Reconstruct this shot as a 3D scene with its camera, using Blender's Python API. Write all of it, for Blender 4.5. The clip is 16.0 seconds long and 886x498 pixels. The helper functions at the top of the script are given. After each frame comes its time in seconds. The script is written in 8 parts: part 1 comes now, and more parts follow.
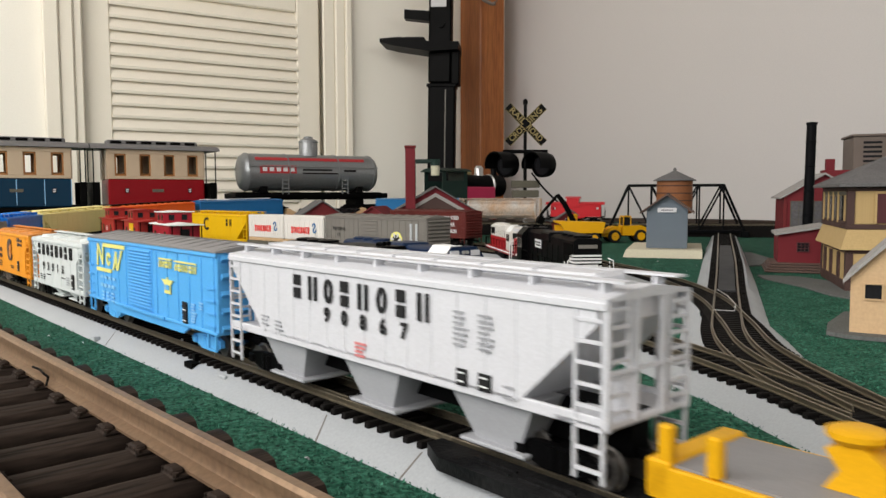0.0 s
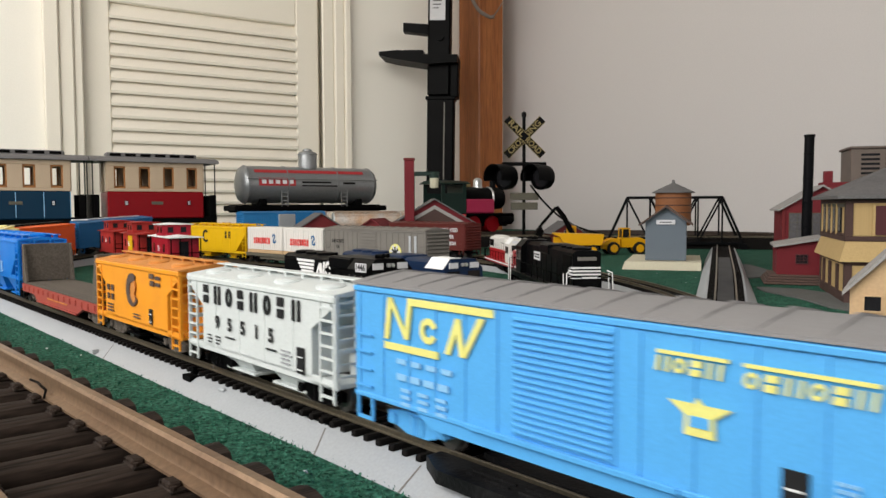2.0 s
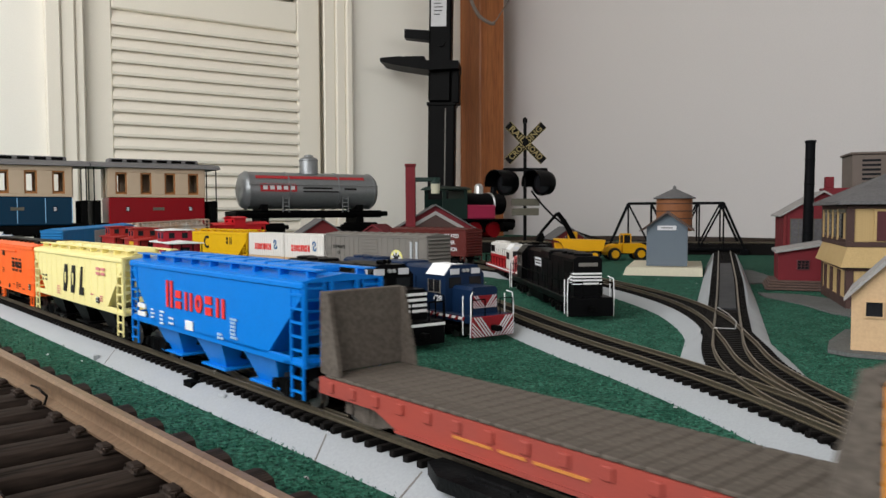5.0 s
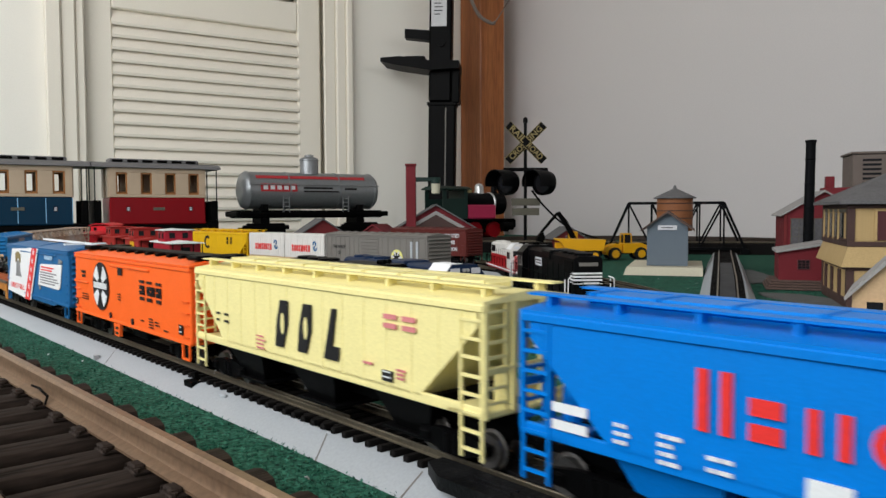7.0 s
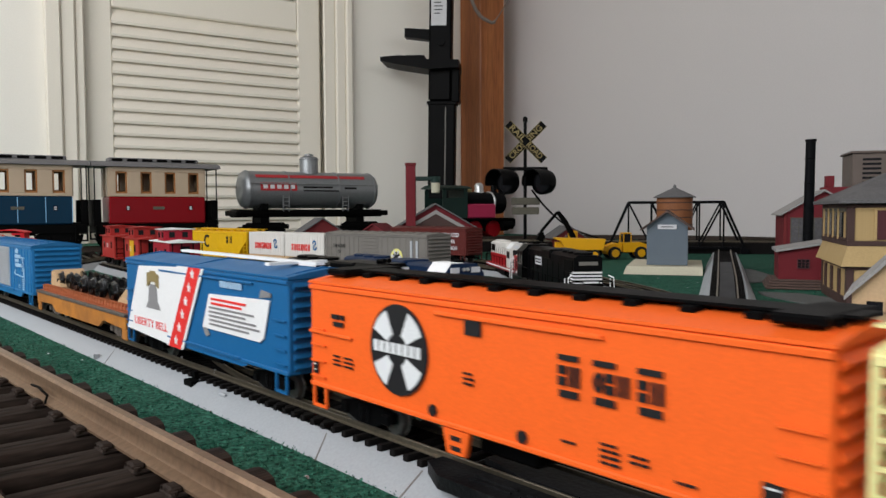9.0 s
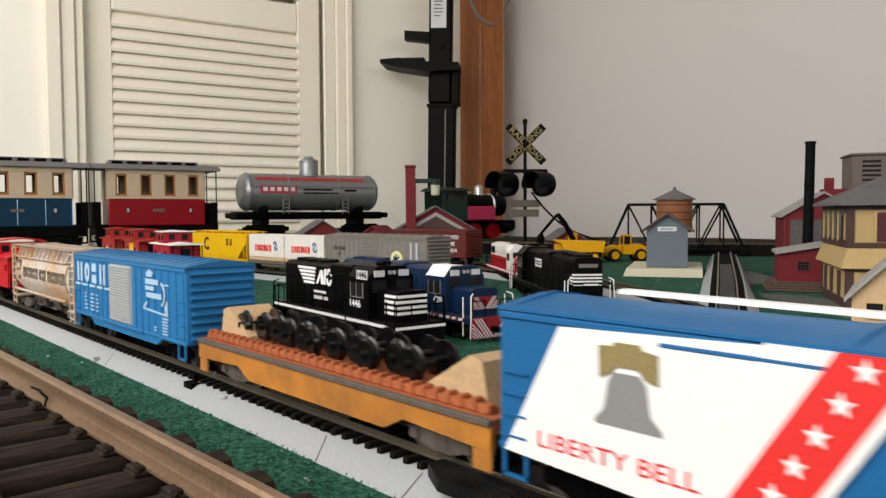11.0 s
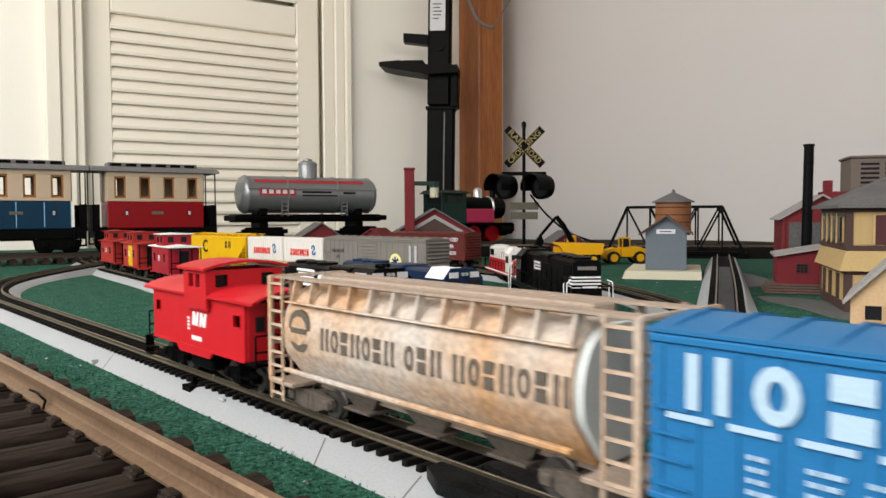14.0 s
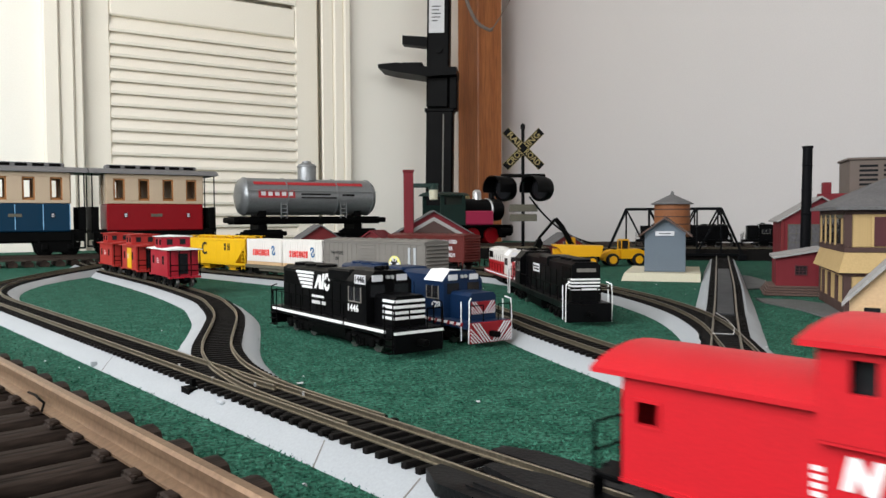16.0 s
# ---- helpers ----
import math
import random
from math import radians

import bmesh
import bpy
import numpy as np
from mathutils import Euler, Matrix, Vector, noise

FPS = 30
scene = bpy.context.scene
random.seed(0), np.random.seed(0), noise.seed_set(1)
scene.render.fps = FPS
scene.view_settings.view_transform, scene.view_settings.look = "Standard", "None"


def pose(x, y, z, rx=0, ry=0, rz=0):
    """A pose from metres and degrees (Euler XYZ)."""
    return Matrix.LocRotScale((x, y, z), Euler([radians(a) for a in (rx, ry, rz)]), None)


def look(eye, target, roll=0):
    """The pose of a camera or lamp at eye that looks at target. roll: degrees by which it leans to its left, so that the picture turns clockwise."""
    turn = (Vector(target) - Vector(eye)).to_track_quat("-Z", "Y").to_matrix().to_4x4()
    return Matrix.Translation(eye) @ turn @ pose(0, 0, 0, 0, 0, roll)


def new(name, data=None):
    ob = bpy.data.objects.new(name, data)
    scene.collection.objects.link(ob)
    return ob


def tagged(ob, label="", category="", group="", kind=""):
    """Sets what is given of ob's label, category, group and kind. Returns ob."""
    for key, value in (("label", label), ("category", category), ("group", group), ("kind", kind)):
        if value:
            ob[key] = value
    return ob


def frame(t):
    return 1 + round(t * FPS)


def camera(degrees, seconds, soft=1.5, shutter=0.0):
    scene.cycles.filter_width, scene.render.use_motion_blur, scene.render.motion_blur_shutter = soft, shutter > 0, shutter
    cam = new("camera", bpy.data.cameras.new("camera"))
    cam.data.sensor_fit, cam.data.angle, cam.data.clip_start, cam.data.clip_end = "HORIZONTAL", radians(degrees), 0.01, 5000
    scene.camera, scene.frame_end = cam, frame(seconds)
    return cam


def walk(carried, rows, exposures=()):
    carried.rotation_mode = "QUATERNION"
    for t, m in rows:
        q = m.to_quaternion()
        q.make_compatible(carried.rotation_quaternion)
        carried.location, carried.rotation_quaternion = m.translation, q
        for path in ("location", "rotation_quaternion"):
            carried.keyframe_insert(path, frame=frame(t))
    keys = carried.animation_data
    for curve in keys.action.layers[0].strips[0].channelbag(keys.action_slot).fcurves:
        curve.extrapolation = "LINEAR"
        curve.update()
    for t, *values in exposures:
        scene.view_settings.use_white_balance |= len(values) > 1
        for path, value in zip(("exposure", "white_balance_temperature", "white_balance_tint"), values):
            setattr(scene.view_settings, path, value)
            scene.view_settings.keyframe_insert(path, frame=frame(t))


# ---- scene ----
SECONDS = 16.0
cam = camera(60.44, SECONDS, soft=1.5, shutter=0.4)
EYE = Vector((0.0, 0.0, 0.087))
# seconds, yaw to the left, pitch down, roll (degrees)
TURNS = [
    (0.0, 0.138, 4.095, -0.19), (0.5, 0.089, 3.683, -0.21), (1.0, 0.060, 3.419, -0.21), (1.5, 0.059, 3.271, -0.22),
    (2.0, 0.060, 3.176, -0.22), (2.5, 0.070, 3.102, -0.24), (3.0, 0.072, 3.039, -0.23), (3.5, 0.083, 2.926, -0.22),
    (4.0, 0.114, 2.835, -0.23), (6.5, 0.163, 2.715, -0.24), (7.0, 0.172, 2.753, -0.26), (7.5, 0.168, 2.778, -0.26),
    (8.0, 0.163, 2.833, -0.27), (8.5, 0.155, 2.833, -0.26), (9.0, 0.158, 2.812, -0.25), (11.5, 0.150, 2.605, -0.28),
    (12.0, 0.150, 2.583, -0.28), (12.5, 0.144, 2.582, -0.27), (13.0, 0.135, 2.567, -0.28), (13.5, 0.100, 2.547, -0.28),
    (14.0, 0.068, 2.452, -0.27), (14.5, 0.018, 2.349, -0.27), (15.0, -0.003, 2.290, -0.27), (15.5, -0.008, 2.269, -0.28),
    (16.0, 0.0, 2.297, -0.30)]


def gaze(yaw, pitch, roll):
    way = Vector((-math.sin(radians(yaw)), math.cos(radians(yaw)), -math.tan(radians(pitch))))
    return look(EYE, EYE + way, roll)


walk(cam, [(t, gaze(a, b, c)) for t, a, b, c in TURNS],
     exposures=[(0.0, -0.07, 6770, 11), (4.0, -0.14, 6550, 11), (6.5, -0.28, 6250, 9.5), (9.0, -0.38, 6250, 11), (11.5, 0.04, 6900, 11),
                (12.5, 0.18, 6200, 9.5), (13.5, 0.08, 6500, 10), (14.5, 0.10, 6750, 11.5), (15.5, 0.14, 6500, 11), (16.0, 0.19, 6250, 10)])

# ---- light: daylight through a broad window in the wall behind the camera ----
world = bpy.data.worlds.new("world")
scene.world = world
world.use_nodes = True
wn = world.node_tree
sky = wn.nodes.new("ShaderNodeTexSky")
sky.sky_type, sky.sun_disc, sky.sun_elevation, sky.sun_rotation = "NISHITA", False, radians(40), radians(200)
wn.links.new(sky.outputs[0], wn.nodes["Background"].inputs[0])
wn.nodes["Background"].inputs[1].default_value = 0.1

# the room: its corner, the way along the louvred-door wall (U) and along the plain wall (W)
CORNER = Vector((0.234, 3.0, 0))
U = Vector((-0.842, -0.539, 0))
W = Vector((0.539, -0.842, 0))
ROOM_U, ROOM_W, FLOOR_Z, CEIL_Z = 3.0, 6.2, -0.76, 1.68


def room(u, w, z=0.0):
    return CORNER + U * u + W * w + Vector((0, 0, z))


ROOM_M = Matrix(((U.x, W.x, 0, CORNER.x), (U.y, W.y, 0, CORNER.y), (0, 0, 1, 0), (0, 0, 0, 1)))


def window_light(name, u, w, z, toward, sx, sy, watts, colour):
    lamp = bpy.data.lights.new(name, "AREA")
    lamp.shape, lamp.size, lamp.size_y, lamp.energy, lamp.color = "RECTANGLE", sx, sy, watts, colour
    ob = new(name, lamp)
    ob.matrix_world = look(room(u, w, z), room(*toward))
    return ob


# window_1 in the long wall opposite the plain wall, window_2 in the wall opposite the door
window_light("window_light", 2.97, 1.95, 1.0, (0, 1.2, 0.2), 2.6, 1.25, 58, (1.0, 0.985, 0.955))
window_light("window_light", 1.55, 6.17, 1.0, (1.3, 0, 0.4), 2.4, 1.2, 36, (1.0, 0.985, 0.955))


# ---- materials ----
def material(name, colour, rough=0.5, metal=0.0, vary=0.12, scale=40.0, fine=900.0, bump=0.0, spec=0.22, colour2=None, mix=0.5,
             rvary=0.1, objrand=0.0, coat=0.0, grain=None):
    """Principled surface with variation at two scales, fine relief and an optional second, patchy colour."""
    m = bpy.data.materials.new(name)
    m.use_nodes = True
    nt = m.node_tree
    p = nt.nodes["Principled BSDF"]
    p.inputs["Metallic"].default_value = metal
    p.inputs["Specular IOR Level"].default_value = spec
    p.inputs["Coat Weight"].default_value = coat
    tc = nt.nodes.new("ShaderNodeTexCoord")
    coords = tc.outputs["Object"]
    if grain:
        mp = nt.nodes.new("ShaderNodeMapping")
        mp.inputs["Scale"].default_value = grain
        nt.links.new(coords, mp.inputs["Vector"])
        coords = mp.outputs[0]

    def noise_node(s, detail=4.0):
        n_ = nt.nodes.new("ShaderNodeTexNoise")
        n_.inputs["Scale"].default_value, n_.inputs["Detail"].default_value = s, detail
        nt.links.new(coords, n_.inputs["Vector"])
        return n_
    a, b = noise_node(scale), noise_node(fine, 2.0)
    c1 = nt.nodes.new("ShaderNodeMix")
    c1.data_type = "RGBA"
    c1.inputs[6].default_value = (*colour, 1)
    c1.inputs[7].default_value = (*(colour2 or tuple(v * 0.72 for v in colour)), 1)
    ramp = nt.nodes.new("ShaderNodeMapRange")
    ramp.inputs[1].default_value, ramp.inputs[2].default_value = 0.5 - 0.18, 0.5 + 0.18
    ramp.inputs[3].default_value, ramp.inputs[4].default_value = 0.0, (mix if colour2 else vary * 2)
    nt.links.new(a.outputs[0], ramp.inputs[0])
    nt.links.new(ramp.outputs[0], c1.inputs[0])
    hsv = nt.nodes.new("ShaderNodeHueSaturation")
    val = nt.nodes.new("ShaderNodeMapRange")
    val.inputs[1].default_value, val.inputs[2].default_value = 0.3, 0.7
    val.inputs[3].default_value, val.inputs[4].default_value = 1 - vary, 1 + vary
    nt.links.new(b.outputs[0], val.inputs[0])
    nt.links.new(c1.outputs[2], hsv.inputs["Color"])
    if objrand:
        oi = nt.nodes.new("ShaderNodeObjectInfo")
        orr = nt.nodes.new("ShaderNodeMapRange")
        orr.inputs[3].default_value, orr.inputs[4].default_value = 1 - objrand, 1 + objrand
        nt.links.new(oi.outputs["Random"], orr.inputs[0])
        mu = nt.nodes.new("ShaderNodeMath")
        mu.operation = "MULTIPLY"
        nt.links.new(val.outputs[0], mu.inputs[0])
        nt.links.new(orr.outputs[0], mu.inputs[1])
        nt.links.new(mu.outputs[0], hsv.inputs["Value"])
    else:
        nt.links.new(val.outputs[0], hsv.inputs["Value"])
    nt.links.new(hsv.outputs[0], p.inputs["Base Color"])
    rr = nt.nodes.new("ShaderNodeMapRange")
    rr.inputs[3].default_value, rr.inputs[4].default_value = max(0.02, rough - rvary), min(1, rough + rvary)
    nt.links.new(a.outputs[0], rr.inputs[0])
    nt.links.new(rr.outputs[0], p.inputs["Roughness"])
    if bump:
        bn = nt.nodes.new("ShaderNodeBump")
        bn.inputs["Strength"].default_value, bn.inputs["Distance"].default_value = bump, 0.0006
        nt.links.new(b.outputs[0], bn.inputs["Height"])
        nt.links.new(bn.outputs[0], p.inputs["Normal"])
    return m


def paint(name, colour, rough=0.42, vary=0.07, **k):
    return material(name, colour, rough, vary=vary, scale=55, fine=1500, bump=0.08, **k)


MAT = {
    "felt": material("green_carpet", (0.010, 0.058, 0.036), 0.95, vary=0.8, scale=70, fine=420, bump=1.0, spec=0.1, colour2=(0.036, 0.118, 0.080), mix=0.9),
    # uneven room light put into the paints: plain walls darkened, door wall lifted
    "wall": material("cream_wall_paint_dim_light", (0.60, 0.567, 0.557), 0.75, vary=0.02, scale=3, fine=260, bump=0.08, spec=0.25),
    "door_wall": material("warm_white_wall_paint_bright_light", (0.90, 0.865, 0.785), 0.7, vary=0.02, scale=3, fine=260, bump=0.08, spec=0.25),
    "door": material("cream_gloss_paint", (0.84, 0.785, 0.68), 0.5, vary=0.02, scale=6, fine=300, bump=0.03),
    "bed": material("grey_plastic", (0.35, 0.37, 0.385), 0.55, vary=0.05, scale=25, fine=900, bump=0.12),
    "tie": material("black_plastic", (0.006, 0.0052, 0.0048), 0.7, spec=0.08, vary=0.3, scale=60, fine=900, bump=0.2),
    "rail": material("nickel_rail", (0.25, 0.215, 0.155), 0.36, metal=0.85, vary=0.15, scale=50, fine=900),
    "brass": material("tarnished_brass_rail", (0.27, 0.18, 0.110), 0.40, metal=0.5, vary=0.14, scale=14, fine=420, bump=0.12, colour2=(0.18, 0.112, 0.070), mix=0.8),
    "gtie": material("brown_plastic_tie", (0.010, 0.0062, 0.0048), 0.72, spec=0.10, vary=0.6, scale=80, fine=420, bump=1.0, colour2=(0.050, 0.036, 0.028), mix=0.7, grain=(1.0, 0.12, 1.0)),
    "oak": material("stained_oak", (0.235, 0.075, 0.024), 0.38, vary=0.22, scale=22, fine=260, bump=0.1, colour2=(0.37, 0.135, 0.045), mix=0.9, grain=(1.0, 1.0, 0.06)),
    "old_brass": material("dull_brown_rail", (0.045, 0.032, 0.024), 0.6, metal=0.2, vary=0.2, scale=40, fine=500),
    "black": paint("black_paint", (0.0022, 0.0022, 0.0024), 0.45, vary=0.2, spec=0.04),
    "satin_black": material("satin_black_steel", (0.0022, 0.0022, 0.0024), 0.42, spec=0.05, vary=0.2, scale=12, fine=500, bump=0.03),
    "white": paint("white_print", (0.78, 0.78, 0.77), 0.5, vary=0.04),
    "wood": material("pale_wood", (0.50, 0.34, 0.19), 0.6, vary=0.12, scale=30, fine=500, bump=0.15),
    "steel": material("wheel_steel", (0.18, 0.17, 0.16), 0.35, metal=0.8, vary=0.2, scale=90, fine=900),
}


# ---- mesh building ----
class Shape:
    def __init__(self):
        self.v, self.f = [], []

    def add(self, verts, faces):
        k = len(self.v)
        self.v += [tuple(p) for p in verts]
        self.f += [tuple(k + i for i in f) for f in faces]
        return self

    def box(self, x0, x1, y0, y1, z0, z1, c=0.0):
        """A box, with its twelve edges chamfered by c."""
        if c <= 0:
            return self.add([(x, y, z) for z in (z0, z1) for y in (y0, y1) for x in (x0, x1)],
                            [(0, 2, 3, 1), (4, 5, 7, 6), (0, 1, 5, 4), (2, 6, 7, 3), (0, 4, 6, 2), (1, 3, 7, 5)])
        c = min(c, (x1 - x0) * 0.45, (y1 - y0) * 0.45, (z1 - z0) * 0.45)
        lo, hi = (x0, y0, z0), (x1, y1, z1)
        vs, idx = [], {}
        for sx in (0, 1):
            for sy in (0, 1):
                for sz in (0, 1):
                    s = (sx, sy, sz)
                    for ax in range(3):
                        p = [(hi[i] if s[i] else lo[i]) if i == ax else ((hi[i] - c) if s[i] else (lo[i] + c)) for i in range(3)]
                        idx[(s, ax)] = len(vs)
                        vs.append(p)
        fs = []
        for ax in range(3):
            o1, o2 = (ax + 1) % 3, (ax + 2) % 3
            for side in (0, 1):
                q = []
                for a_, b_ in ((0, 0), (1, 0), (1, 1), (0, 1)):
                    s = [0, 0, 0]
                    s[ax], s[o1], s[o2] = side, a_, b_
                    q.append(idx[(tuple(s), ax)])
                fs.append(tuple(q) if side else tuple(reversed(q)))
            for a_ in (0, 1):
                for b_ in (0, 1):
                    s0, s1 = [0, 0, 0], [0, 0, 0]
                    s0[o1], s0[o2], s1[o1], s1[o2], s1[ax] = a_, b_, a_, b_, 1
                    q = [idx[(tuple(s0), o1)], idx[(tuple(s1), o1)], idx[(tuple(s1), o2)], idx[(tuple(s0), o2)]]
                    fs.append(tuple(q) if a_ == b_ else tuple(reversed(q)))
        for s in [(a_, b_, e_) for a_ in (0, 1) for b_ in (0, 1) for e_ in (0, 1)]:
            q = [idx[(s, 0)], idx[(s, 1)], idx[(s, 2)]]
            fs.append(tuple(q) if sum(s) % 2 else tuple(reversed(q)))
        return self.add(vs, fs)

    def cyl(self, p0, p1, r0, r1=None, n=12, caps=True):
        p0, p1 = Vector(p0), Vector(p1)
        r1 = r0 if r1 is None else r1
        ax = (p1 - p0).normalized()
        a = ax.orthogonal().normalized()
        b = ax.cross(a)
        vs = []
        for p, r in ((p0, r0), (p1, r1)):
            vs += [p + (a * math.cos(2 * math.pi * i / n) + b * math.sin(2 * math.pi * i / n)) * r for i in range(n)]
        fs = [(i, (i + 1) % n, n + (i + 1) % n, n + i) for i in range(n)]
        if caps:
            fs += [tuple(reversed(range(n))), tuple(range(n, 2 * n))]
        return self.add(vs, fs)

    def tube(self, pts, r, n=8):
        for a, b in zip(pts, pts[1:]):
            self.cyl(a, b, r, n=n)
        return self

    def lathe(self, prof, centre=(0, 0, 0), n=24, axis="z"):
        """Rings (radius, height) round an axis through centre."""
        vs = []
        for r, h in prof:
            for i in range(n):
                c, s = r * math.cos(2 * math.pi * i / n), r * math.sin(2 * math.pi * i / n)
                vs.append({"z": (c, s, h), "x": (h, c, s), "y": (s, h, c)}[axis])
        vs = [tuple(a + b for a, b in zip(v, centre)) for v in vs]
        fs = []
        for k in range(len(prof) - 1):
            fs += [(k * n + i, k * n + (i + 1) % n, (k + 1) * n + (i + 1) % n, (k + 1) * n + i) for i in range(n)]
        if prof[0][0] > 1e-6:
            fs.append(tuple(reversed(range(n))))
        if prof[-1][0] > 1e-6:
            fs.append(tuple((len(prof) - 1) * n + i for i in range(n)))
        return self.add(vs, fs)

    def prism(self, prof, a0, a1, axis="x"):
        """A closed outline drawn out along an axis. x: outline (y, z); y: (x, z); z: (x, y)."""
        n = len(prof)

        def at(p, a):
            return {"x": (a, p[0], p[1]), "y": (p[0], a, p[1]), "z": (p[0], p[1], a)}[axis]
        vs = [at(p, a0) for p in prof] + [at(p, a1) for p in prof]
        fs = [(i, (i + 1) % n, n + (i + 1) % n, n + i) for i in range(n)] + [tuple(reversed(range(n))), tuple(range(n, 2 * n))]
        return self.add(vs, fs)

    def moved(self, m):
        self.v = [tuple(m @ Vector(p)) for p in self.v]
        return self

    def mesh(self, name, mat, smooth=True):
        me = bpy.data.meshes.new(name)
        me.from_pydata(self.v, [], self.f)
        bm = bmesh.new()
        bm.from_mesh(me)
        bmesh.ops.recalc_face_normals(bm, faces=bm.faces)
        bm.to_mesh(me)
        bm.free()
        me.materials.append(mat)
        if smooth:
            me.polygons.foreach_set("use_smooth", [True] * len(me.polygons))
            me.set_sharp_from_angle(angle=radians(35))
        return me


def part(name, shape, mat, parent=None, label="", at=None):
    ob = new(name, shape.mesh(name, mat) if isinstance(shape, Shape) else shape)
    if parent is not None:
        ob.parent = parent
    if at is not None:
        ob.matrix_local = at
    if label:
        ob["label"] = label
    return ob


def thing(name, m, label, category, group="", kind=""):
    ob = new(name)
    ob.empty_display_size = 0.02
    ob.matrix_world = m
    return tagged(ob, label, category, group, kind)


def structure(name, shape, mat, label, category, m=None):
    ob = part(name, shape, mat)
    if m is not None:
        ob.matrix_world = m
    return tagged(ob, label, category, kind="structure")


def lettering(words, size, mat, parent, m, name="lettering", width=None, label="", bold=0.0, slant=0.0):
    """Raised printing with the built-in font, as a mesh, centred at m (x along the words, y up)."""
    cu = bpy.data.curves.new("words", "FONT")
    cu.body, cu.size, cu.align_x, cu.align_y = words, size, "CENTER", "CENTER"
    cu.extrude, cu.offset, cu.shear, cu.resolution_u = 0.00008, bold, slant, 3
    tmp = bpy.data.objects.new("words", cu)
    scene.collection.objects.link(tmp)
    me = bpy.data.meshes.new_from_object(tmp.evaluated_get(bpy.context.evaluated_depsgraph_get()))
    bpy.data.objects.remove(tmp)
    me.materials.clear()
    me.materials.append(mat)
    if width:
        xs = [v.co.x for v in me.vertices]
        k = width / (max(xs) - min(xs))
        for v in me.vertices:
            v.co.x *= k
    return part(name, me, mat, parent, label, m)


SIDE = Matrix.Rotation(radians(90), 4, "X")     # a panel that faces -y


def on_side(x, y, z):
    return Matrix.Translation((x, y, z)) @ SIDE


# ---- the track plan ----
A = radians(41.38)
N2 = Vector((math.cos(A), math.sin(A)))          # across the near straight, away from the camera
D2 = Vector((math.sin(A), -math.cos(A)))         # along it, as the train runs
OFF, S_LEFT, S_RIGHT, R_CURVE = 0.1665, 0.84, 2.053, 0.56
RAIL_Z = 0.0105


def arc(c, r, a0, turn, n):
    return [Vector((c.x + r * math.cos(a0 + turn * i / n), c.y + r * math.sin(a0 + turn * i / n))) for i in range(n + 1)]


def main_line():
    """The closed loop as a polyline, and the length along it at which the near straight has s = 0."""
    t_left = N2 * OFF - D2 * S_LEFT
    t_right = N2 * OFF + D2 * S_RIGHT
    c_r = t_right + N2 * R_CURVE
    a_n = math.atan2(-N2.y, -N2.x)
    pts = [t_left, t_right]
    pts += arc(c_r, R_CURVE, a_n, radians(171.2), 40)[1:]
    h = radians(122.6)
    c_b = Vector((0.614, 0.954))
    a0 = h - math.pi / 2
    pts += arc(c_b, 0.56, a0, radians(43.4), 16)
    c_l = t_left + N2 * R_CURVE
    end_h = radians(166)
    a1 = end_h - math.pi / 2
    a_end = math.atan2(-N2.y, -N2.x) + 2 * math.pi
    pts += arc(c_l, R_CURVE, a1, (a_end - a1), 60)
    dense = []
    for p, q in zip(pts, pts[1:]):
        k = max(1, int((q - p).length / 0.02))
        dense += [p.lerp(q, i / k) for i in range(k)]
    dense.append(pts[-1])
    return dense


MAIN = main_line()
MAIN_LEN = [0.0]
for p_, q_ in zip(MAIN, MAIN[1:]):
    MAIN_LEN.append(MAIN_LEN[-1] + (q_ - p_).length)
MAIN_LEN = np.array(MAIN_LEN)
MAIN_X, MAIN_Y = np.array([p.x for p in MAIN]), np.array([p.y for p in MAIN])


def on_main(s):
    """The place on the loop s metres along the near straight (0 abreast of the camera)."""
    k = (s + S_LEFT) % MAIN_LEN[-1]
    return Vector((np.interp(k, MAIN_LEN, MAIN_X), np.interp(k, MAIN_LEN, MAIN_Y)))


def climb(k):
    """How far the line is raised k metres from the start of the near straight: it climbs behind the sidings."""
    end = MAIN_LEN[-1]
    a = min(1.0, max(0.0, (k - 3.0) / 1.0))
    b = min(1.0, max(0.0, (end - 0.29 - k) / 0.62))
    t = min(a, b)
    return 0.015 * t * t * (3 - 2 * t)


def riding(s, base=0.06):
    """The pose of a car whose middle is at s, with its trucks base in front and behind."""
    f, b = on_main(s + base), on_main(s - base)
    zf, zb = (climb((s + e + S_LEFT) % MAIN_LEN[-1]) for e in (base, -base))
    m = (f + b) / 2
    return pose(m.x, m.y, RAIL_Z + (zf + zb) / 2, 0, -math.degrees(math.atan2(zf - zb, 2 * base)), math.degrees(math.atan2((f - b).y, (f - b).x)))


def smooth_line(pts, n=12):
    """A curve through the points."""
    pts = [Vector(p) for p in pts]
    out = []
    for i in range(len(pts) - 1):
        p0, p1, p2, p3 = pts[max(i - 1, 0)], pts[i], pts[i + 1], pts[min(i + 2, len(pts) - 1)]
        for k in range(n):
            t = k / n
            out.append(0.5 * ((2 * p1) + (p2 - p0) * t + (2 * p0 - 5 * p1 + 4 * p2 - p3) * t * t + (3 * p1 - p0 - 3 * p2 + p3) * t ** 3))
    out.append(pts[-1])
    return out


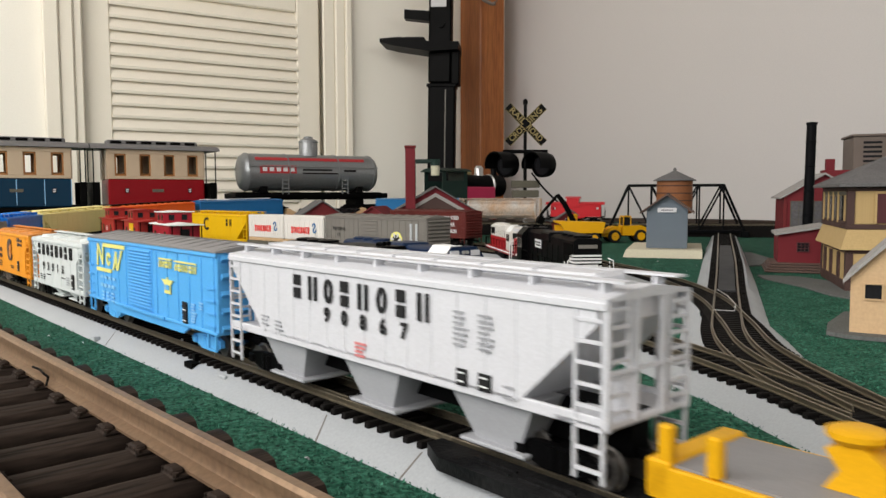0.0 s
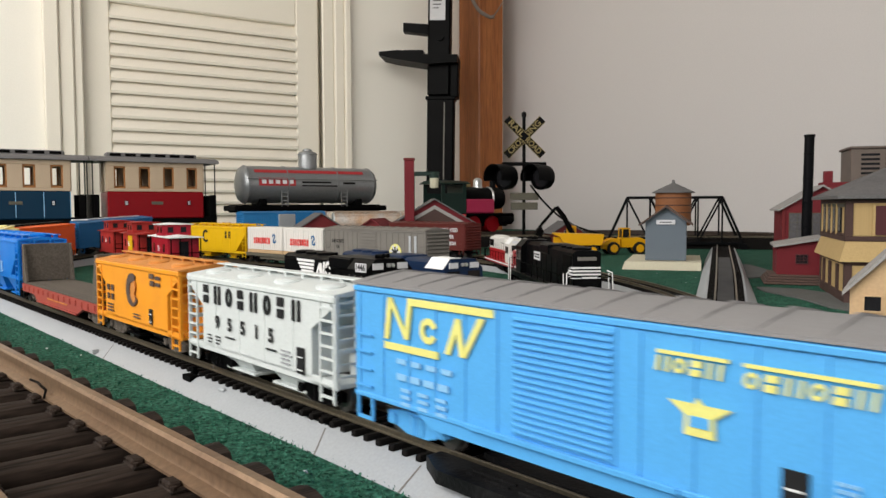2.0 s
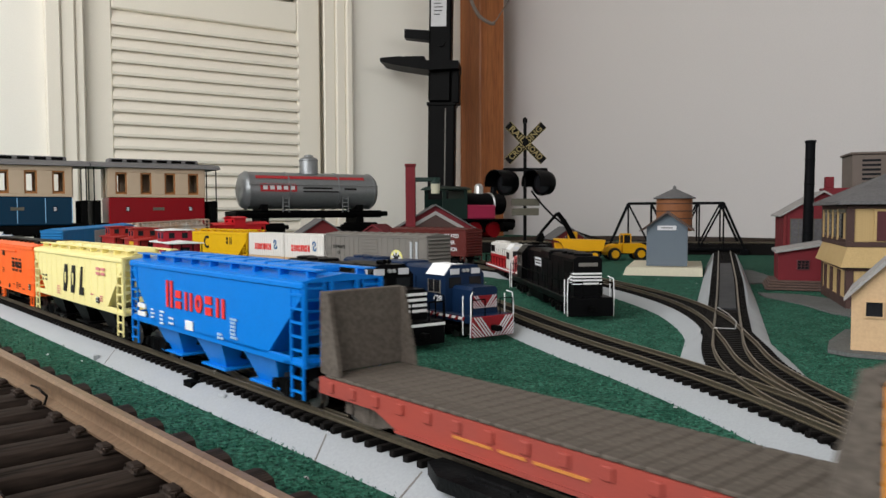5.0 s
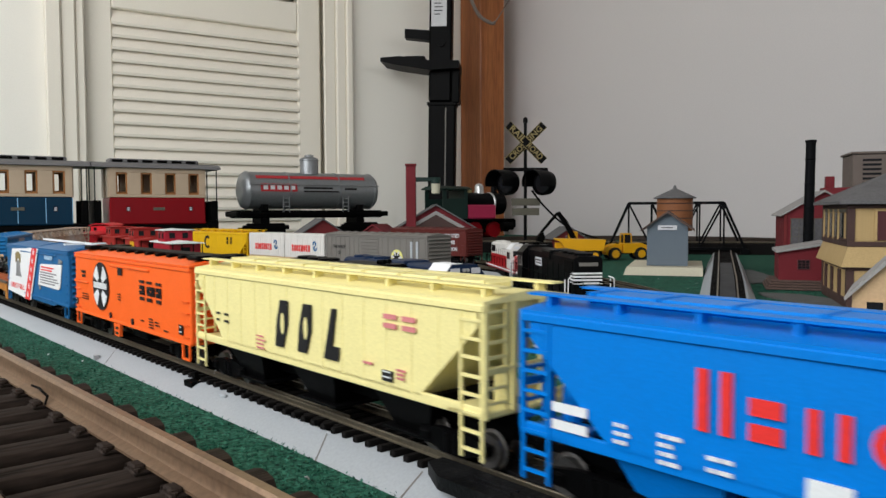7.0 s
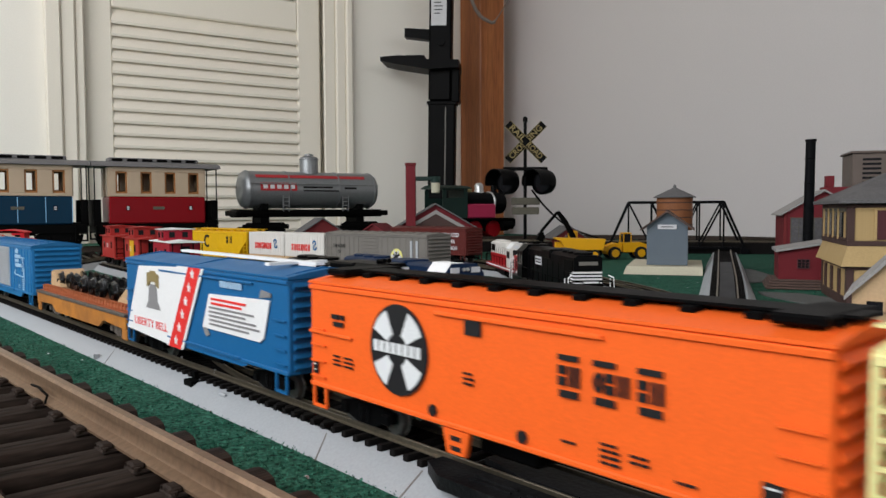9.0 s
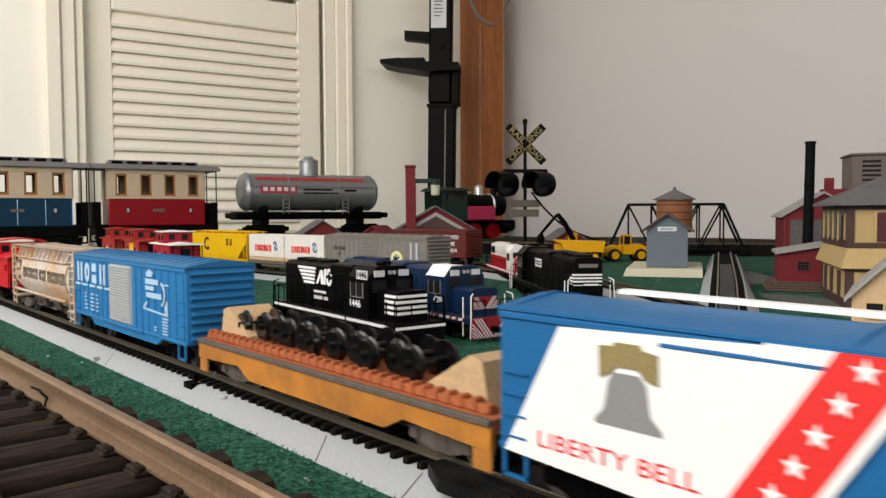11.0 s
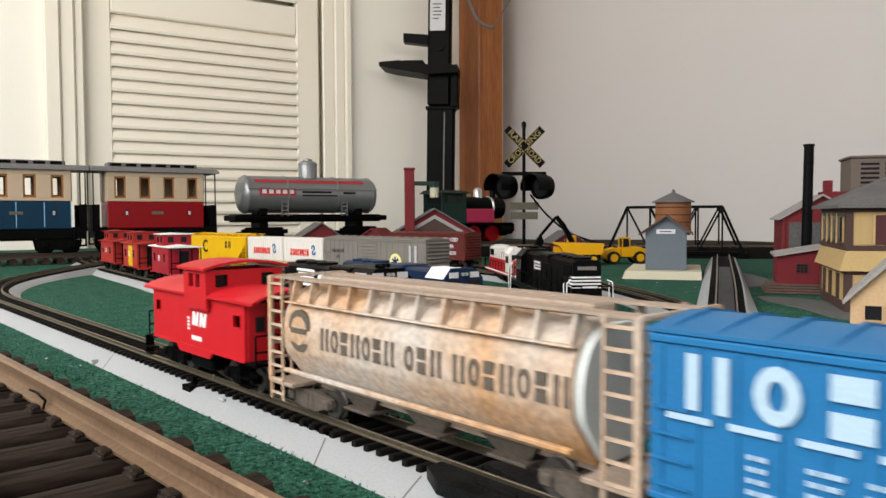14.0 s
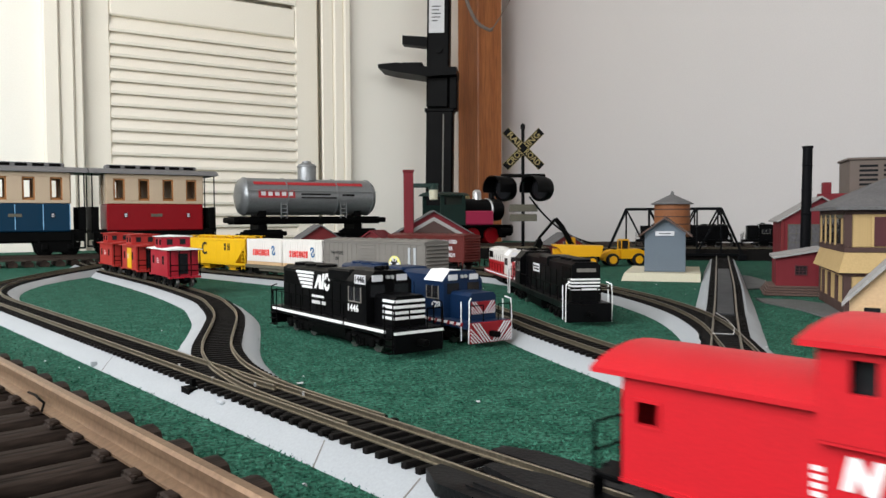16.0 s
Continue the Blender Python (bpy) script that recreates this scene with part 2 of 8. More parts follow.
def sweep(shape, line, prof, closed=False, lift=None):
    """Draws a cross-section (across to the left of the way, up) along a flat line."""
    n, k = len(line), len(prof)
    vs = []
    for i in range(n):
        a = line[(i - 1) % n] if closed else line[max(i - 1, 0)]
        b = line[(i + 1) % n] if closed else line[min(i + 1, n - 1)]
        d = (b - a).normalized()
        for u, z in prof:
            vs.append((line[i].x - d.y * u, line[i].y + d.x * u, z + (lift[i] if lift and z > 0 else 0)))
    fs = []
    for i in range(n if closed else n - 1):
        j = (i + 1) % n
        fs += [(i * k + q, i * k + (q + 1) % k, j * k + (q + 1) % k, j * k + q) for q in range(k)]
    if not closed:
        fs += [tuple(reversed(range(k))), tuple((n - 1) * k + q for q in range(k))]
    return shape.add(vs, fs)


def along(line, step, start=0.0):
    """Places and headings every step metres along a line."""
    run, k = 0.0, start
    for a, b in zip(line, line[1:]):
        ln = (b - a).length
        while k <= run + ln and ln > 0:
            yield a.lerp(b, (k - run) / ln), math.atan2(b.y - a.y, b.x - a.x)
            k += step
        run += ln


BED = [(-0.0268, 0.0), (-0.0172, 0.0058), (0.0172, 0.0058), (0.0268, 0.0)]
TIE = Shape().box(-0.0014, 0.0014, -0.0152, 0.0152, 0.0050, 0.0079, 0.0004)
RAIL_P = [(-0.0008, 0.0079), (-0.0008, 0.0083), (-0.0003, 0.0086), (-0.0003, 0.0097), (-0.0005, 0.0100), (-0.0005, 0.0103), (-0.0003, RAIL_Z),
          (0.0003, RAIL_Z), (0.0005, 0.0103), (0.0005, 0.0100), (0.0003, 0.0097), (0.0003, 0.0086), (0.0008, 0.0083), (0.0008, 0.0079)]


def shifted(prof, u):
    return [(x + u, z) for x, z in prof]


def ho_track(line, label, closed=False, bed=True, near=None, group="model railway track", lift=None, rise=None):
    """Sectional track: grey roadbed, black sleepers, two rails. near: the stretch (a test of the place) whose sleepers are parts."""
    mid = line[len(line) // 2]
    t = thing("railway_track", pose(0, 0, 0), label, "model track", group)
    t["kind"] = "structure"
    if bed:
        if lift:
            i0 = next(i for i, k in enumerate(MAIN_LEN) if k > 2.9)
            i1 = next(i for i, k in enumerate(MAIN_LEN) if k > MAIN_LEN[-1] - 0.98)
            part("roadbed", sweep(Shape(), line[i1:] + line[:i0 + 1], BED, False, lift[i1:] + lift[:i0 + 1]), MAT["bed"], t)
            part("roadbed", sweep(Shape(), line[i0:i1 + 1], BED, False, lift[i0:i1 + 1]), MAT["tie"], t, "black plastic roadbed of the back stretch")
        else:
            part("roadbed", sweep(Shape(), line, BED, closed, [rise(p) for p in line] if rise else None), MAT["bed"], t)
    for side in (-1, 1):
        part("rail", sweep(Shape(), line, shifted(RAIL_P, side * 0.0087), closed, [rise(p) for p in line] if rise else lift), MAT["rail"], t)
    far, me, count = Shape(), TIE.mesh("sleeper", MAT["tie"]), 0
    for i, (p, h) in enumerate(along(line + ([line[0]] if closed else []), 0.0072)):
        m = pose(p.x, p.y, climb(i * 0.0072) if lift else rise(p) if rise else 0, 0, 0, math.degrees(h))
        if near and near(p) and count < 290:
            part("sleeper", me, MAT["tie"], t, at=m)
            count += 1
        else:
            far.add([tuple(m @ Vector(v)) for v in TIE.v], TIE.f)
    if far.v:
        tagged(part("sleepers", far, MAT["tie"], t), kind="stuff")
    return t


# ---- the room and the table ----
def build_room():
    m = ROOM_M
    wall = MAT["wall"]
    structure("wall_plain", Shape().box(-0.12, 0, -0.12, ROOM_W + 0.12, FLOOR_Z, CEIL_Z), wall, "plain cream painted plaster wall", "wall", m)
    # the door wall, with the door's opening through it
    d0, d1, top = 0.74, 1.53, 1.30
    s = Shape().box(0, d0, -0.12, 0, FLOOR_Z, CEIL_Z).box(d1, ROOM_U, -0.12, 0, FLOOR_Z, CEIL_Z).box(d0, d1, -0.12, 0, top, CEIL_Z)
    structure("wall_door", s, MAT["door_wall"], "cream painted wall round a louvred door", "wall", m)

    def holed(a, b, w0, w1, z0, z1, name, along_u):
        s = Shape()
        for (p0, p1, q0, q1) in ((a, w0, FLOOR_Z, CEIL_Z), (w1, b, FLOOR_Z, CEIL_Z), (w0, w1, FLOOR_Z, z0), (w0, w1, z1, CEIL_Z)):
            if along_u:
                s.box(p0, p1, ROOM_W, ROOM_W + 0.12, q0, q1)
            else:
                s.box(ROOM_U, ROOM_U + 0.12, p0, p1, q0, q1)
        structure(name, s, wall, "cream painted wall with a window opening", "wall", m)
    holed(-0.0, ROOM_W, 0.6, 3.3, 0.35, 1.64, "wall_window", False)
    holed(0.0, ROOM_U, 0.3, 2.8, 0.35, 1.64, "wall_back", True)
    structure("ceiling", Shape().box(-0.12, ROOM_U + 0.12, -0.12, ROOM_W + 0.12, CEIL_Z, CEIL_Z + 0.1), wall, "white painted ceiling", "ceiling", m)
    structure("floor", Shape().box(-0.12, ROOM_U + 0.12, -0.12, ROOM_W + 0.12, FLOOR_Z - 0.1, FLOOR_Z), MAT["oak"], "brown wooden floor", "floor", m)
    structure("ground", Shape().box(0.003, 2.75, 0.003, 5.4, -0.03, 0.0, 0.004), MAT["felt"], "green carpet spread over the layout table", "carpet", m)
    # louvred door, closed
    door = thing("door_1", m, "cream painted louvred closet door, closed", "door", kind="structure")
    dm = MAT["door"]
    y0, y1 = -0.055, -0.02
    for (a, b, z0, z1) in ((0.765, 0.845, FLOOR_Z, 1.25), (1.420, 1.497, FLOOR_Z, 1.25)):
        part("stile", Shape().box(a, b, y0, y1, z0, z1, 0.004), dm, door)
    rails = ((-0.76, -0.545), (0.69, 0.785), (1.14, 1.25))
    for z0, z1 in rails:
        part("door_rail", Shape().box(0.8455, 1.4195, y0, y1, z0, z1, 0.004), dm, door)
    prof = [(-0.006, -0.030), (-0.014, -0.026), (-0.044, 0.022), (-0.046, 0.030), (-0.034, 0.028), (-0.004, -0.022)]
    slat = Shape().prism(prof, 0.844, 1.421, "x").moved(Matrix.Translation((0, -0.012, 0))).mesh("slat", dm)
    for z1, k in ((0.672, 34), (1.116, 9)):
        for i in range(k):
            part("slat", slat, dm, door, at=pose(0, 0, z1 - 0.0362 * i))
    part("backing", Shape().box(0.72, 1.55, -0.115, -0.075, FLOOR_Z, 1.25), dm, door)
    # casing of two stepped boards each side, and head
    case = thing("trim", m, "cream painted moulded door casing", "door casing", kind="structure")
    for (a, b, t) in ((0.665, 0.688, 0.030), (0.688, 0.722, 0.020), (0.722, 0.764, 0.011), (1.498, 1.522, 0.011), (1.522, 1.560, 0.020), (1.560, 1.600, 0.030)):
        part("casing_board", Shape().box(a, b, 0.0005, t, FLOOR_Z, 1.36, 0.004), dm, case)
    part("casing_head", Shape().box(0.665, 1.600, 0.0005, 0.026, 1.361, 1.46, 0.004), dm, case)
    for i, (pos, sz) in enumerate((((ROOM_U + 0.06, 1.95), (0.05, 1.35)), ((1.55, ROOM_W + 0.06), (1.25, 0.05)))):
        win = thing("window_%d" % (i + 1), m @ pose(pos[0], pos[1], 1.0), "white framed window with daylight outside", "window", kind="structure")
        a, b = sz
        part("window_sill", Shape().box(-a, a, -b, b, -0.67, -0.645, 0.003), dm, win)


def G_line():
    """The large-gauge line along the door wall, round the corner and on along the plain wall."""
    p0, way = Vector((-0.66, 1.52)), Vector((0.842, 0.539))
    a = [p0 + way * k for k in (-1.0, -0.6, -0.2, 0.2, 0.6, 0.85)]
    b = [Vector((0.27, 2.055)), Vector((0.50, 2.06)), Vector((0.72, 1.92))]
    c = [Vector((0.72, 1.92)) + Vector((0.539, -0.842)) * k for k in (0.25, 0.6, 1.2, 2.0, 3.0)]
    return smooth_line(a + b + c, 8)


G_TIE = Shape().prism([(-0.0078, 0.0008), (-0.0076, 0.0070), (-0.0058, 0.0098), (-0.0020, 0.0109), (0.0024, 0.0106), (0.0060, 0.0095), (0.0076, 0.0068), (0.0078, 0.0008)], -0.046, 0.046, "y")
for sy in (-0.0247, 0.0247):
    G_TIE.box(-0.0046, 0.0046, sy - 0.0086, sy + 0.0086, 0.0100, 0.0112, 0.0004)
    for o in (-0.0062, 0.0062):
        G_TIE.box(-0.0028, 0.0028, sy + o - 0.0022, sy + o + 0.0016, 0.0110, 0.0130, 0.0006)
        for e in (-0.0036, 0.0036):
            G_TIE.cyl((e, sy + o * 1.22, 0.0105), (e, sy + o * 1.22, 0.0122), 0.0009, n=6)
G_RAIL = [(-0.0044, 0.0112), (-0.0044, 0.0121), (-0.0012, 0.0132), (-0.0007, 0.0142), (-0.0007, 0.0172), (-0.0021, 0.0181), (-0.0021, 0.0202), (-0.0013, 0.0213),
          (0.0013, 0.0213), (0.0021, 0.0202), (0.0021, 0.0181), (0.0007, 0.0172), (0.0007, 0.0142), (0.0012, 0.0132), (0.0044, 0.0121), (0.0044, 0.0112)]


def g_track(line, label, rail):
    t = thing("railway_track", pose(0, 0, 0), label, "model track", "large gauge track", "structure")
    for side in (-1, 1):
        part("rail", sweep(Shape(), line, shifted(G_RAIL, side * 0.0247)), rail, t)
    me = G_TIE.mesh("sleeper", MAT["gtie"])
    for p, h in along(line, 0.0262, 0.01):
        part("sleeper", me, MAT["gtie"], t, at=pose(p.x, p.y, 0, 0, 0, math.degrees(h)))
    return t


def ramp(p):
    """How far the straight siding has risen at a place."""
    t = min(1.0, max(0.0, (p.y - 0.60) / 0.20))
    return 0.011 * t * t * (3 - 2 * t) + 0.010 * max(0.0, p.y - 0.80)


def build_tracks():
    ho_track(MAIN[:-1], "black-sleepered model track on grey plastic roadbed", closed=True, lift=[climb(k) for k in MAIN_LEN[:-1]],
             near=lambda p: -0.62 < p.x < 0.35 and p.y < 0.9 and p.dot(N2) < 0.2)
    near_g = [N2 * (0.0615 + 0.0266 * (k + 0.169)) + D2 * k for k in (-1.6, -1.0, -0.6, -0.2, 0.2, 0.6, 1.0)]
    g_track(near_g, "large-gauge track with brass rails and dark brown plastic sleepers", MAT["brass"])
    g_track(G_line(), "large-gauge track along the walls with dark sleepers", MAT["old_brass"])
    # the siding that leaves the near straight for the cabooses and the goods wagons
    ho_track(SPUR_L, "curved black-sleepered siding on grey plastic roadbed", near=lambda p: p.y < 0.8)
    ho_track(SPUR_B, "short black-sleepered siding under a brown boxcar", near=None)
    ho_track(SPUR_R, "black-sleepered siding with parked goods wagons", near=lambda p: 0.1 < p.y < 0.7)
    ho_track(SPUR_M[8:], "curved black-sleepered track on grey plastic roadbed", near=lambda p: p.y < 0.8)
    ho_track(SPUR_W, "straight black-sleepered siding on grey plastic roadbed", near=lambda p: p.y < 0.9, rise=ramp)


def carpet_pile():
    """Short upright fibres of the carpet where the camera passes nearest."""
    rng = np.random.default_rng(3)
    n_ = 90000
    y = 0.17 + 0.95 * rng.random(n_) ** 1.6
    x = (rng.random(n_) * 1.3 - 0.68) * (y + 0.05)
    a, ln, hh = rng.random(n_) * 6.283, 0.0006 + 0.0009 * rng.random(n_), 0.0003 + 0.0009 * rng.random(n_)
    dx, dy = np.cos(a) * ln, np.sin(a) * ln
    lean = (rng.random((n_, 2)) - 0.5) * 0.0022
    v = np.stack([np.stack([x - dx / 2, y - dy / 2, np.full(n_, -0.0001)], 1), np.stack([x + dx / 2, y + dy / 2, np.full(n_, -0.0001)], 1),
                  np.stack([x + lean[:, 0], y + lean[:, 1], hh], 1)], 1).reshape(-1, 3)
    me = bpy.data.meshes.new("carpet_pile")
    me.from_pydata(v.tolist(), [], np.arange(3 * n_).reshape(-1, 3).tolist())
    pile = material("carpet_fibre", (0.012, 0.066, 0.042), 0.95, vary=0.5, scale=240, fine=700, spec=0.08, colour2=(0.060, 0.19, 0.130), mix=0.9)
    me.materials.append(pile)
    tagged(new("carpet_pile", me), "short green fibres of the carpet pile", "carpet pile", kind="stuff")


def lin(*pts):
    return smooth_line([Vector(p) for p in pts], 10)


SPUR_L = lin((-0.030, 0.290), (-0.078, 0.346), (-0.110, 0.395), (-0.129, 0.436), (-0.143, 0.477), (-0.155, 0.526), (-0.167, 0.577), (-0.182, 0.632), (-0.207, 0.697), (-0.240, 0.768), (-0.325, 0.905), (-0.412, 1.03), (-0.495, 1.145), (-0.575, 1.265), (-0.66, 1.40))
SPUR_R = lin((0.235, -0.06), (0.19, 0.07), (0.160, 0.18), (0.145, 0.27), (0.133, 0.33), (0.115, 0.395), (0.095, 0.455), (0.073, 0.53), (0.053, 0.61), (0.012, 0.74), (-0.07, 0.88), (-0.20, 1.01), (-0.33, 1.14), (-0.47, 1.28))
SPUR_M = lin((0.158, 0.20), (0.156, 0.29), (0.160, 0.38), (0.178, 0.46), (0.199, 0.56), (0.206, 0.66), (0.195, 0.78), (0.165, 0.92), (0.12, 1.07), (0.05, 1.22))
SPUR_W = lin((0.150, 0.262), (0.1435, 0.300), (0.1435, 0.335), (0.1475, 0.370), (0.154, 0.402), (0.1645, 0.438), (0.1765, 0.472), (0.2285, 0.6135), (0.283, 0.762), (0.401, 1.089), (0.440, 1.197))
SPUR_B = lin((0.11, 0.98), (0.03, 1.12), (-0.09, 1.245), (-0.22, 1.37))

build_room()
carpet_pile()
build_tracks()


# ---- rolling stock ----
def truck(parent, x, dark):
    t = part("truck", Shape().box(-0.0115, 0.0115, -0.0028, 0.0028, 0.0035, 0.0075, 0.0008).box(-0.003, 0.003, -0.011, 0.011, 0.0035, 0.0085, 0.0008), dark, parent, at=pose(x, 0, 0))
    frame_ = Shape()
    for sy in (-1, 1):
        prof = [(-0.0155, 0.0045), (-0.0155, 0.0078), (-0.007, 0.0092), (0.007, 0.0092), (0.0155, 0.0078), (0.0155, 0.0045), (0.0118, 0.0040), (0.005, 0.0018), (-0.005, 0.0018), (-0.0118, 0.0040)]
        frame_.prism(prof, sy * 0.0112 - 0.0011, sy * 0.0112 + 0.0011, "y")
        for wx in (-0.0125, 0.0125):
            frame_.box(wx - 0.0022, wx + 0.0022, sy * 0.0126 - 0.0008, sy * 0.0126 + 0.0008, 0.0037, 0.0075, 0.0006)
        frame_.cyl((-0.0018, sy * 0.0112, 0.0025), (-0.0018, sy * 0.0112, 0.0085), 0.0021, n=8).cyl((0.0018, sy * 0.0112, 0.0025), (0.0018, sy * 0.0112, 0.0085), 0.0021, n=8)
    part("sideframe", frame_, dark, t)
    wheel = Shape().lathe([(0.0022, -0.0012), (0.0052, -0.0014), (0.0053, 0.0008), (0.0062, 0.0010), (0.0060, 0.0015), (0.0046, 0.0014), (0.0024, 0.0006)], n=20, axis="y").mesh("wheel", MAT["steel"])
    for wx in (-0.0125, 0.0125):
        for sy in (-1, 1):
            part("wheel", wheel, MAT["steel"], t, at=pose(wx, sy * 0.0079, 0.0053, 0, 0, 0 if sy < 0 else 180))
    return t


def couplers(parent, half, mat):
    for sx in (-1, 1):
        s = Shape().box(half - 0.004, half + 0.006, -0.0016, 0.0016, 0.0078, 0.0105, 0.0005).box(half + 0.004, half + 0.0095, -0.003, 0.0022, 0.0072, 0.011, 0.0008)
        part("coupler", s if sx > 0 else s.moved(pose(0, 0, 0, 0, 0, 180)), mat, parent)


def ladder(parent, p, rungs, height, width, across, mat, name="ladder", r=0.00045):
    """A ladder from p upwards. across: x or y."""
    s = Shape()
    dx, dy = (width / 2, 0) if across == "x" else (0, width / 2)
    for k in (-1, 1):
        s.box(p[0] + k * dx - r, p[0] + k * dx + r, p[1] + k * dy - r, p[1] + k * dy + r, p[2], p[2] + height)
    lad = part(name, s, mat, parent)
    rung = Shape().box(-dx - r, dx + r, -dy - r, dy + r, -r, r).mesh("rung", mat)
    for i in range(rungs):
        part("rung", rung, mat, lad, at=Matrix.Translation((p[0], p[1], p[2] + height * (i + 0.5) / rungs)))
    return lad


def bars(parent, rows, x, z, mat, y, size=0.0016, gap=0.0024, name="stencil", rng=None):
    """Illegible small print as plain bars: rows of (offset, length) lists."""
    s = Shape()
    for i, row in enumerate(rows):
        for o, ln in row:
            s.box(x + o, x + o + ln, y - 0.0001, y + 0.0003, z - i * gap - size / 2, z - i * gap + size / 2)
    return tagged(part(name, s, mat, parent), kind="stuff")


Z_SILL, Z_EAVE, HALF_W = 0.0125, 0.0505, 0.0182


def roof_profile(w, z, peak):
    return [(-w, z), (-w, z + 0.0008), (-w * 0.55, z + peak * 0.62), (0, z + peak), (w * 0.55, z + peak * 0.62), (w, z + 0.0008), (w, z)]


def boxcar(name, length, mat, roof, label, door=None, door_x=0.0, door_w=0.034, door_mat=None, ribs=7, roof_ribs=12, smooth_side=False, end_ribs=9,
           sill_drop=0.004, dark=None, eave=Z_EAVE, truck_mat=None, board=None, peak=0.0034):
    h, w, dark = length / 2, HALF_W, dark or MAT["black"]
    car = thing(name, pose(0, 0, 0), label, "model railway wagon", "cars of the running train")
    body = Shape().box(-h, h, -w, w, Z_SILL, eave, 0.0005)
    body.prism([(-h + 0.03, Z_SILL + 0.001), (-h + 0.04, Z_SILL - sill_drop), (h - 0.04, Z_SILL - sill_drop), (h - 0.03, Z_SILL + 0.001)], -w + 0.0002, -w + 0.0016, "y")
    body.prism([(-h + 0.03, Z_SILL + 0.001), (-h + 0.04, Z_SILL - sill_drop), (h - 0.04, Z_SILL - sill_drop), (h - 0.03, Z_SILL + 0.001)], w - 0.0016, w - 0.0002, "y")
    rib = Shape().box(-0.0007, 0.0007, -0.0005, 0.0005, Z_SILL + 0.0018, eave - 0.0025, 0.0002).mesh("side_rib", mat)
    for sy in (-1, 1):
        for sx in (-1, 1):
            n_ = ribs
            a0, a1 = (door_x + door_w / 2 + 0.006, h - 0.003) if sx > 0 else (-h + 0.003, door_x - door_w / 2 - 0.006)
            if not smooth_side:
                for i in range(n_):
                    x = a0 + (a1 - a0) * i / (n_ - 1)
                    part("side_rib", rib, mat, car, at=pose(x, sy * w, 0))
        part("eave_strip", Shape().box(-h, h, sy * (w + 0.0002) - 0.0006, sy * (w + 0.0002) + 0.0006, eave - 0.0022, eave - 0.0004, 0.0003), mat, car)
        part("sill_flange", Shape().box(-h, h, sy * (w + 0.0001) - 0.0005, sy * (w + 0.0001) + 0.0005, Z_SILL, Z_SILL + 0.0016, 0.0003), mat, car)
    part("body", body, mat, car)
    er = Shape().prism([(-0.0016, 0), (0, 0.0018), (0.0016, 0), (0, -0.0004)], -w + 0.002, w - 0.002, "y")
    er.v = [(q[2], q[1], q[0]) for q in er.v]
    er = er.mesh("end_rib", mat)
    for sx in (-1, 1):
        for i in range(end_ribs):
            z = Z_SILL + 0.003 + (eave - Z_SILL - 0.006) * i / (end_ribs - 1)
            part("end_rib", er, mat, car, at=pose(sx * h, 0, z, 0, 0, 0 if sx > 0 else 180))
    rf = Shape().prism(roof_profile(w + 0.0006, eave, 0.0034), -h - 0.0006, h + 0.0006, "x")
    part("roof", rf, roof, car)
    for i in range(roof_ribs):
        x = -h + 0.004 + (length - 0.008) * i / (roof_ribs - 1)
        part("roof_rib", Shape().prism(roof_profile(w + 0.0007, eave, 0.0041), x - 0.0006, x + 0.0006, "x"), roof, car)
    for sy in (-1, 1):
        dm = door_mat or mat
        y = sy * (w + 0.0006)
        dz0, dz1 = Z_SILL + 0.0022, eave - 0.0024
        if door:
            d = part("door", Shape().box(door_x - door_w / 2, door_x + door_w / 2, min(y, y - sy * 0.0012), max(y, y - sy * 0.0012), dz0, dz1, 0.0003), dm, car)
            for i in range(door):
                z = dz0 + 0.0015 + (dz1 - dz0 - 0.003) * i / (door - 1)
                part("door_rib", Shape().box(door_x - door_w / 2 + 0.001, door_x + door_w / 2 - 0.001, y + sy * 0.0005 - 0.0004, y + sy * 0.0005 + 0.0004, z - 0.00045, z + 0.00045, 0.0002), dm, d)
            part("door_track", Shape().box(door_x - door_w, door_x + door_w, y + sy * 0.0004 - 0.0006, y + sy * 0.0004 + 0.0006, Z_SILL + 0.0002, Z_SILL + 0.0018, 0.0002), mat, car)
        for sx in (-1, 1):
            st = Shape()
            x = sx * (h - 0.006)
            for k in (-0.004, 0.004):
                st.box(x + k - 0.0005, x + k + 0.0005, sy * w - 0.0005, sy * w + 0.0005, Z_SILL - 0.007, Z_SILL + 0.001)
            st.box(x - 0.0045, x + 0.0045, sy * w - 0.0005, sy * w + 0.0005, Z_SILL - 0.0075, Z_SILL - 0.0065)
            part("stirrup", st, mat, car)
            for i in range(4):
                z = Z_SILL + 0.004 + i * 0.0058
                gr = Shape().box(x - 0.0045, x + 0.0045, sy * (w + 0.0008) - 0.0003, sy * (w + 0.0008) + 0.0003, z - 0.0003, z + 0.0003)
                part("grab_iron", gr, mat, car)
    part("underframe", Shape().box(-h + 0.004, h - 0.004, -0.005, 0.005, 0.0085, Z_SILL).box(-0.012, 0.012, -0.010, 0.006, 0.0045, Z_SILL - 0.001, 0.001), dark, car)
    for sx in (-1, 1):
        truck(car, sx * (h - 0.026), truck_mat or dark)
    couplers(car, h, dark)
    return car


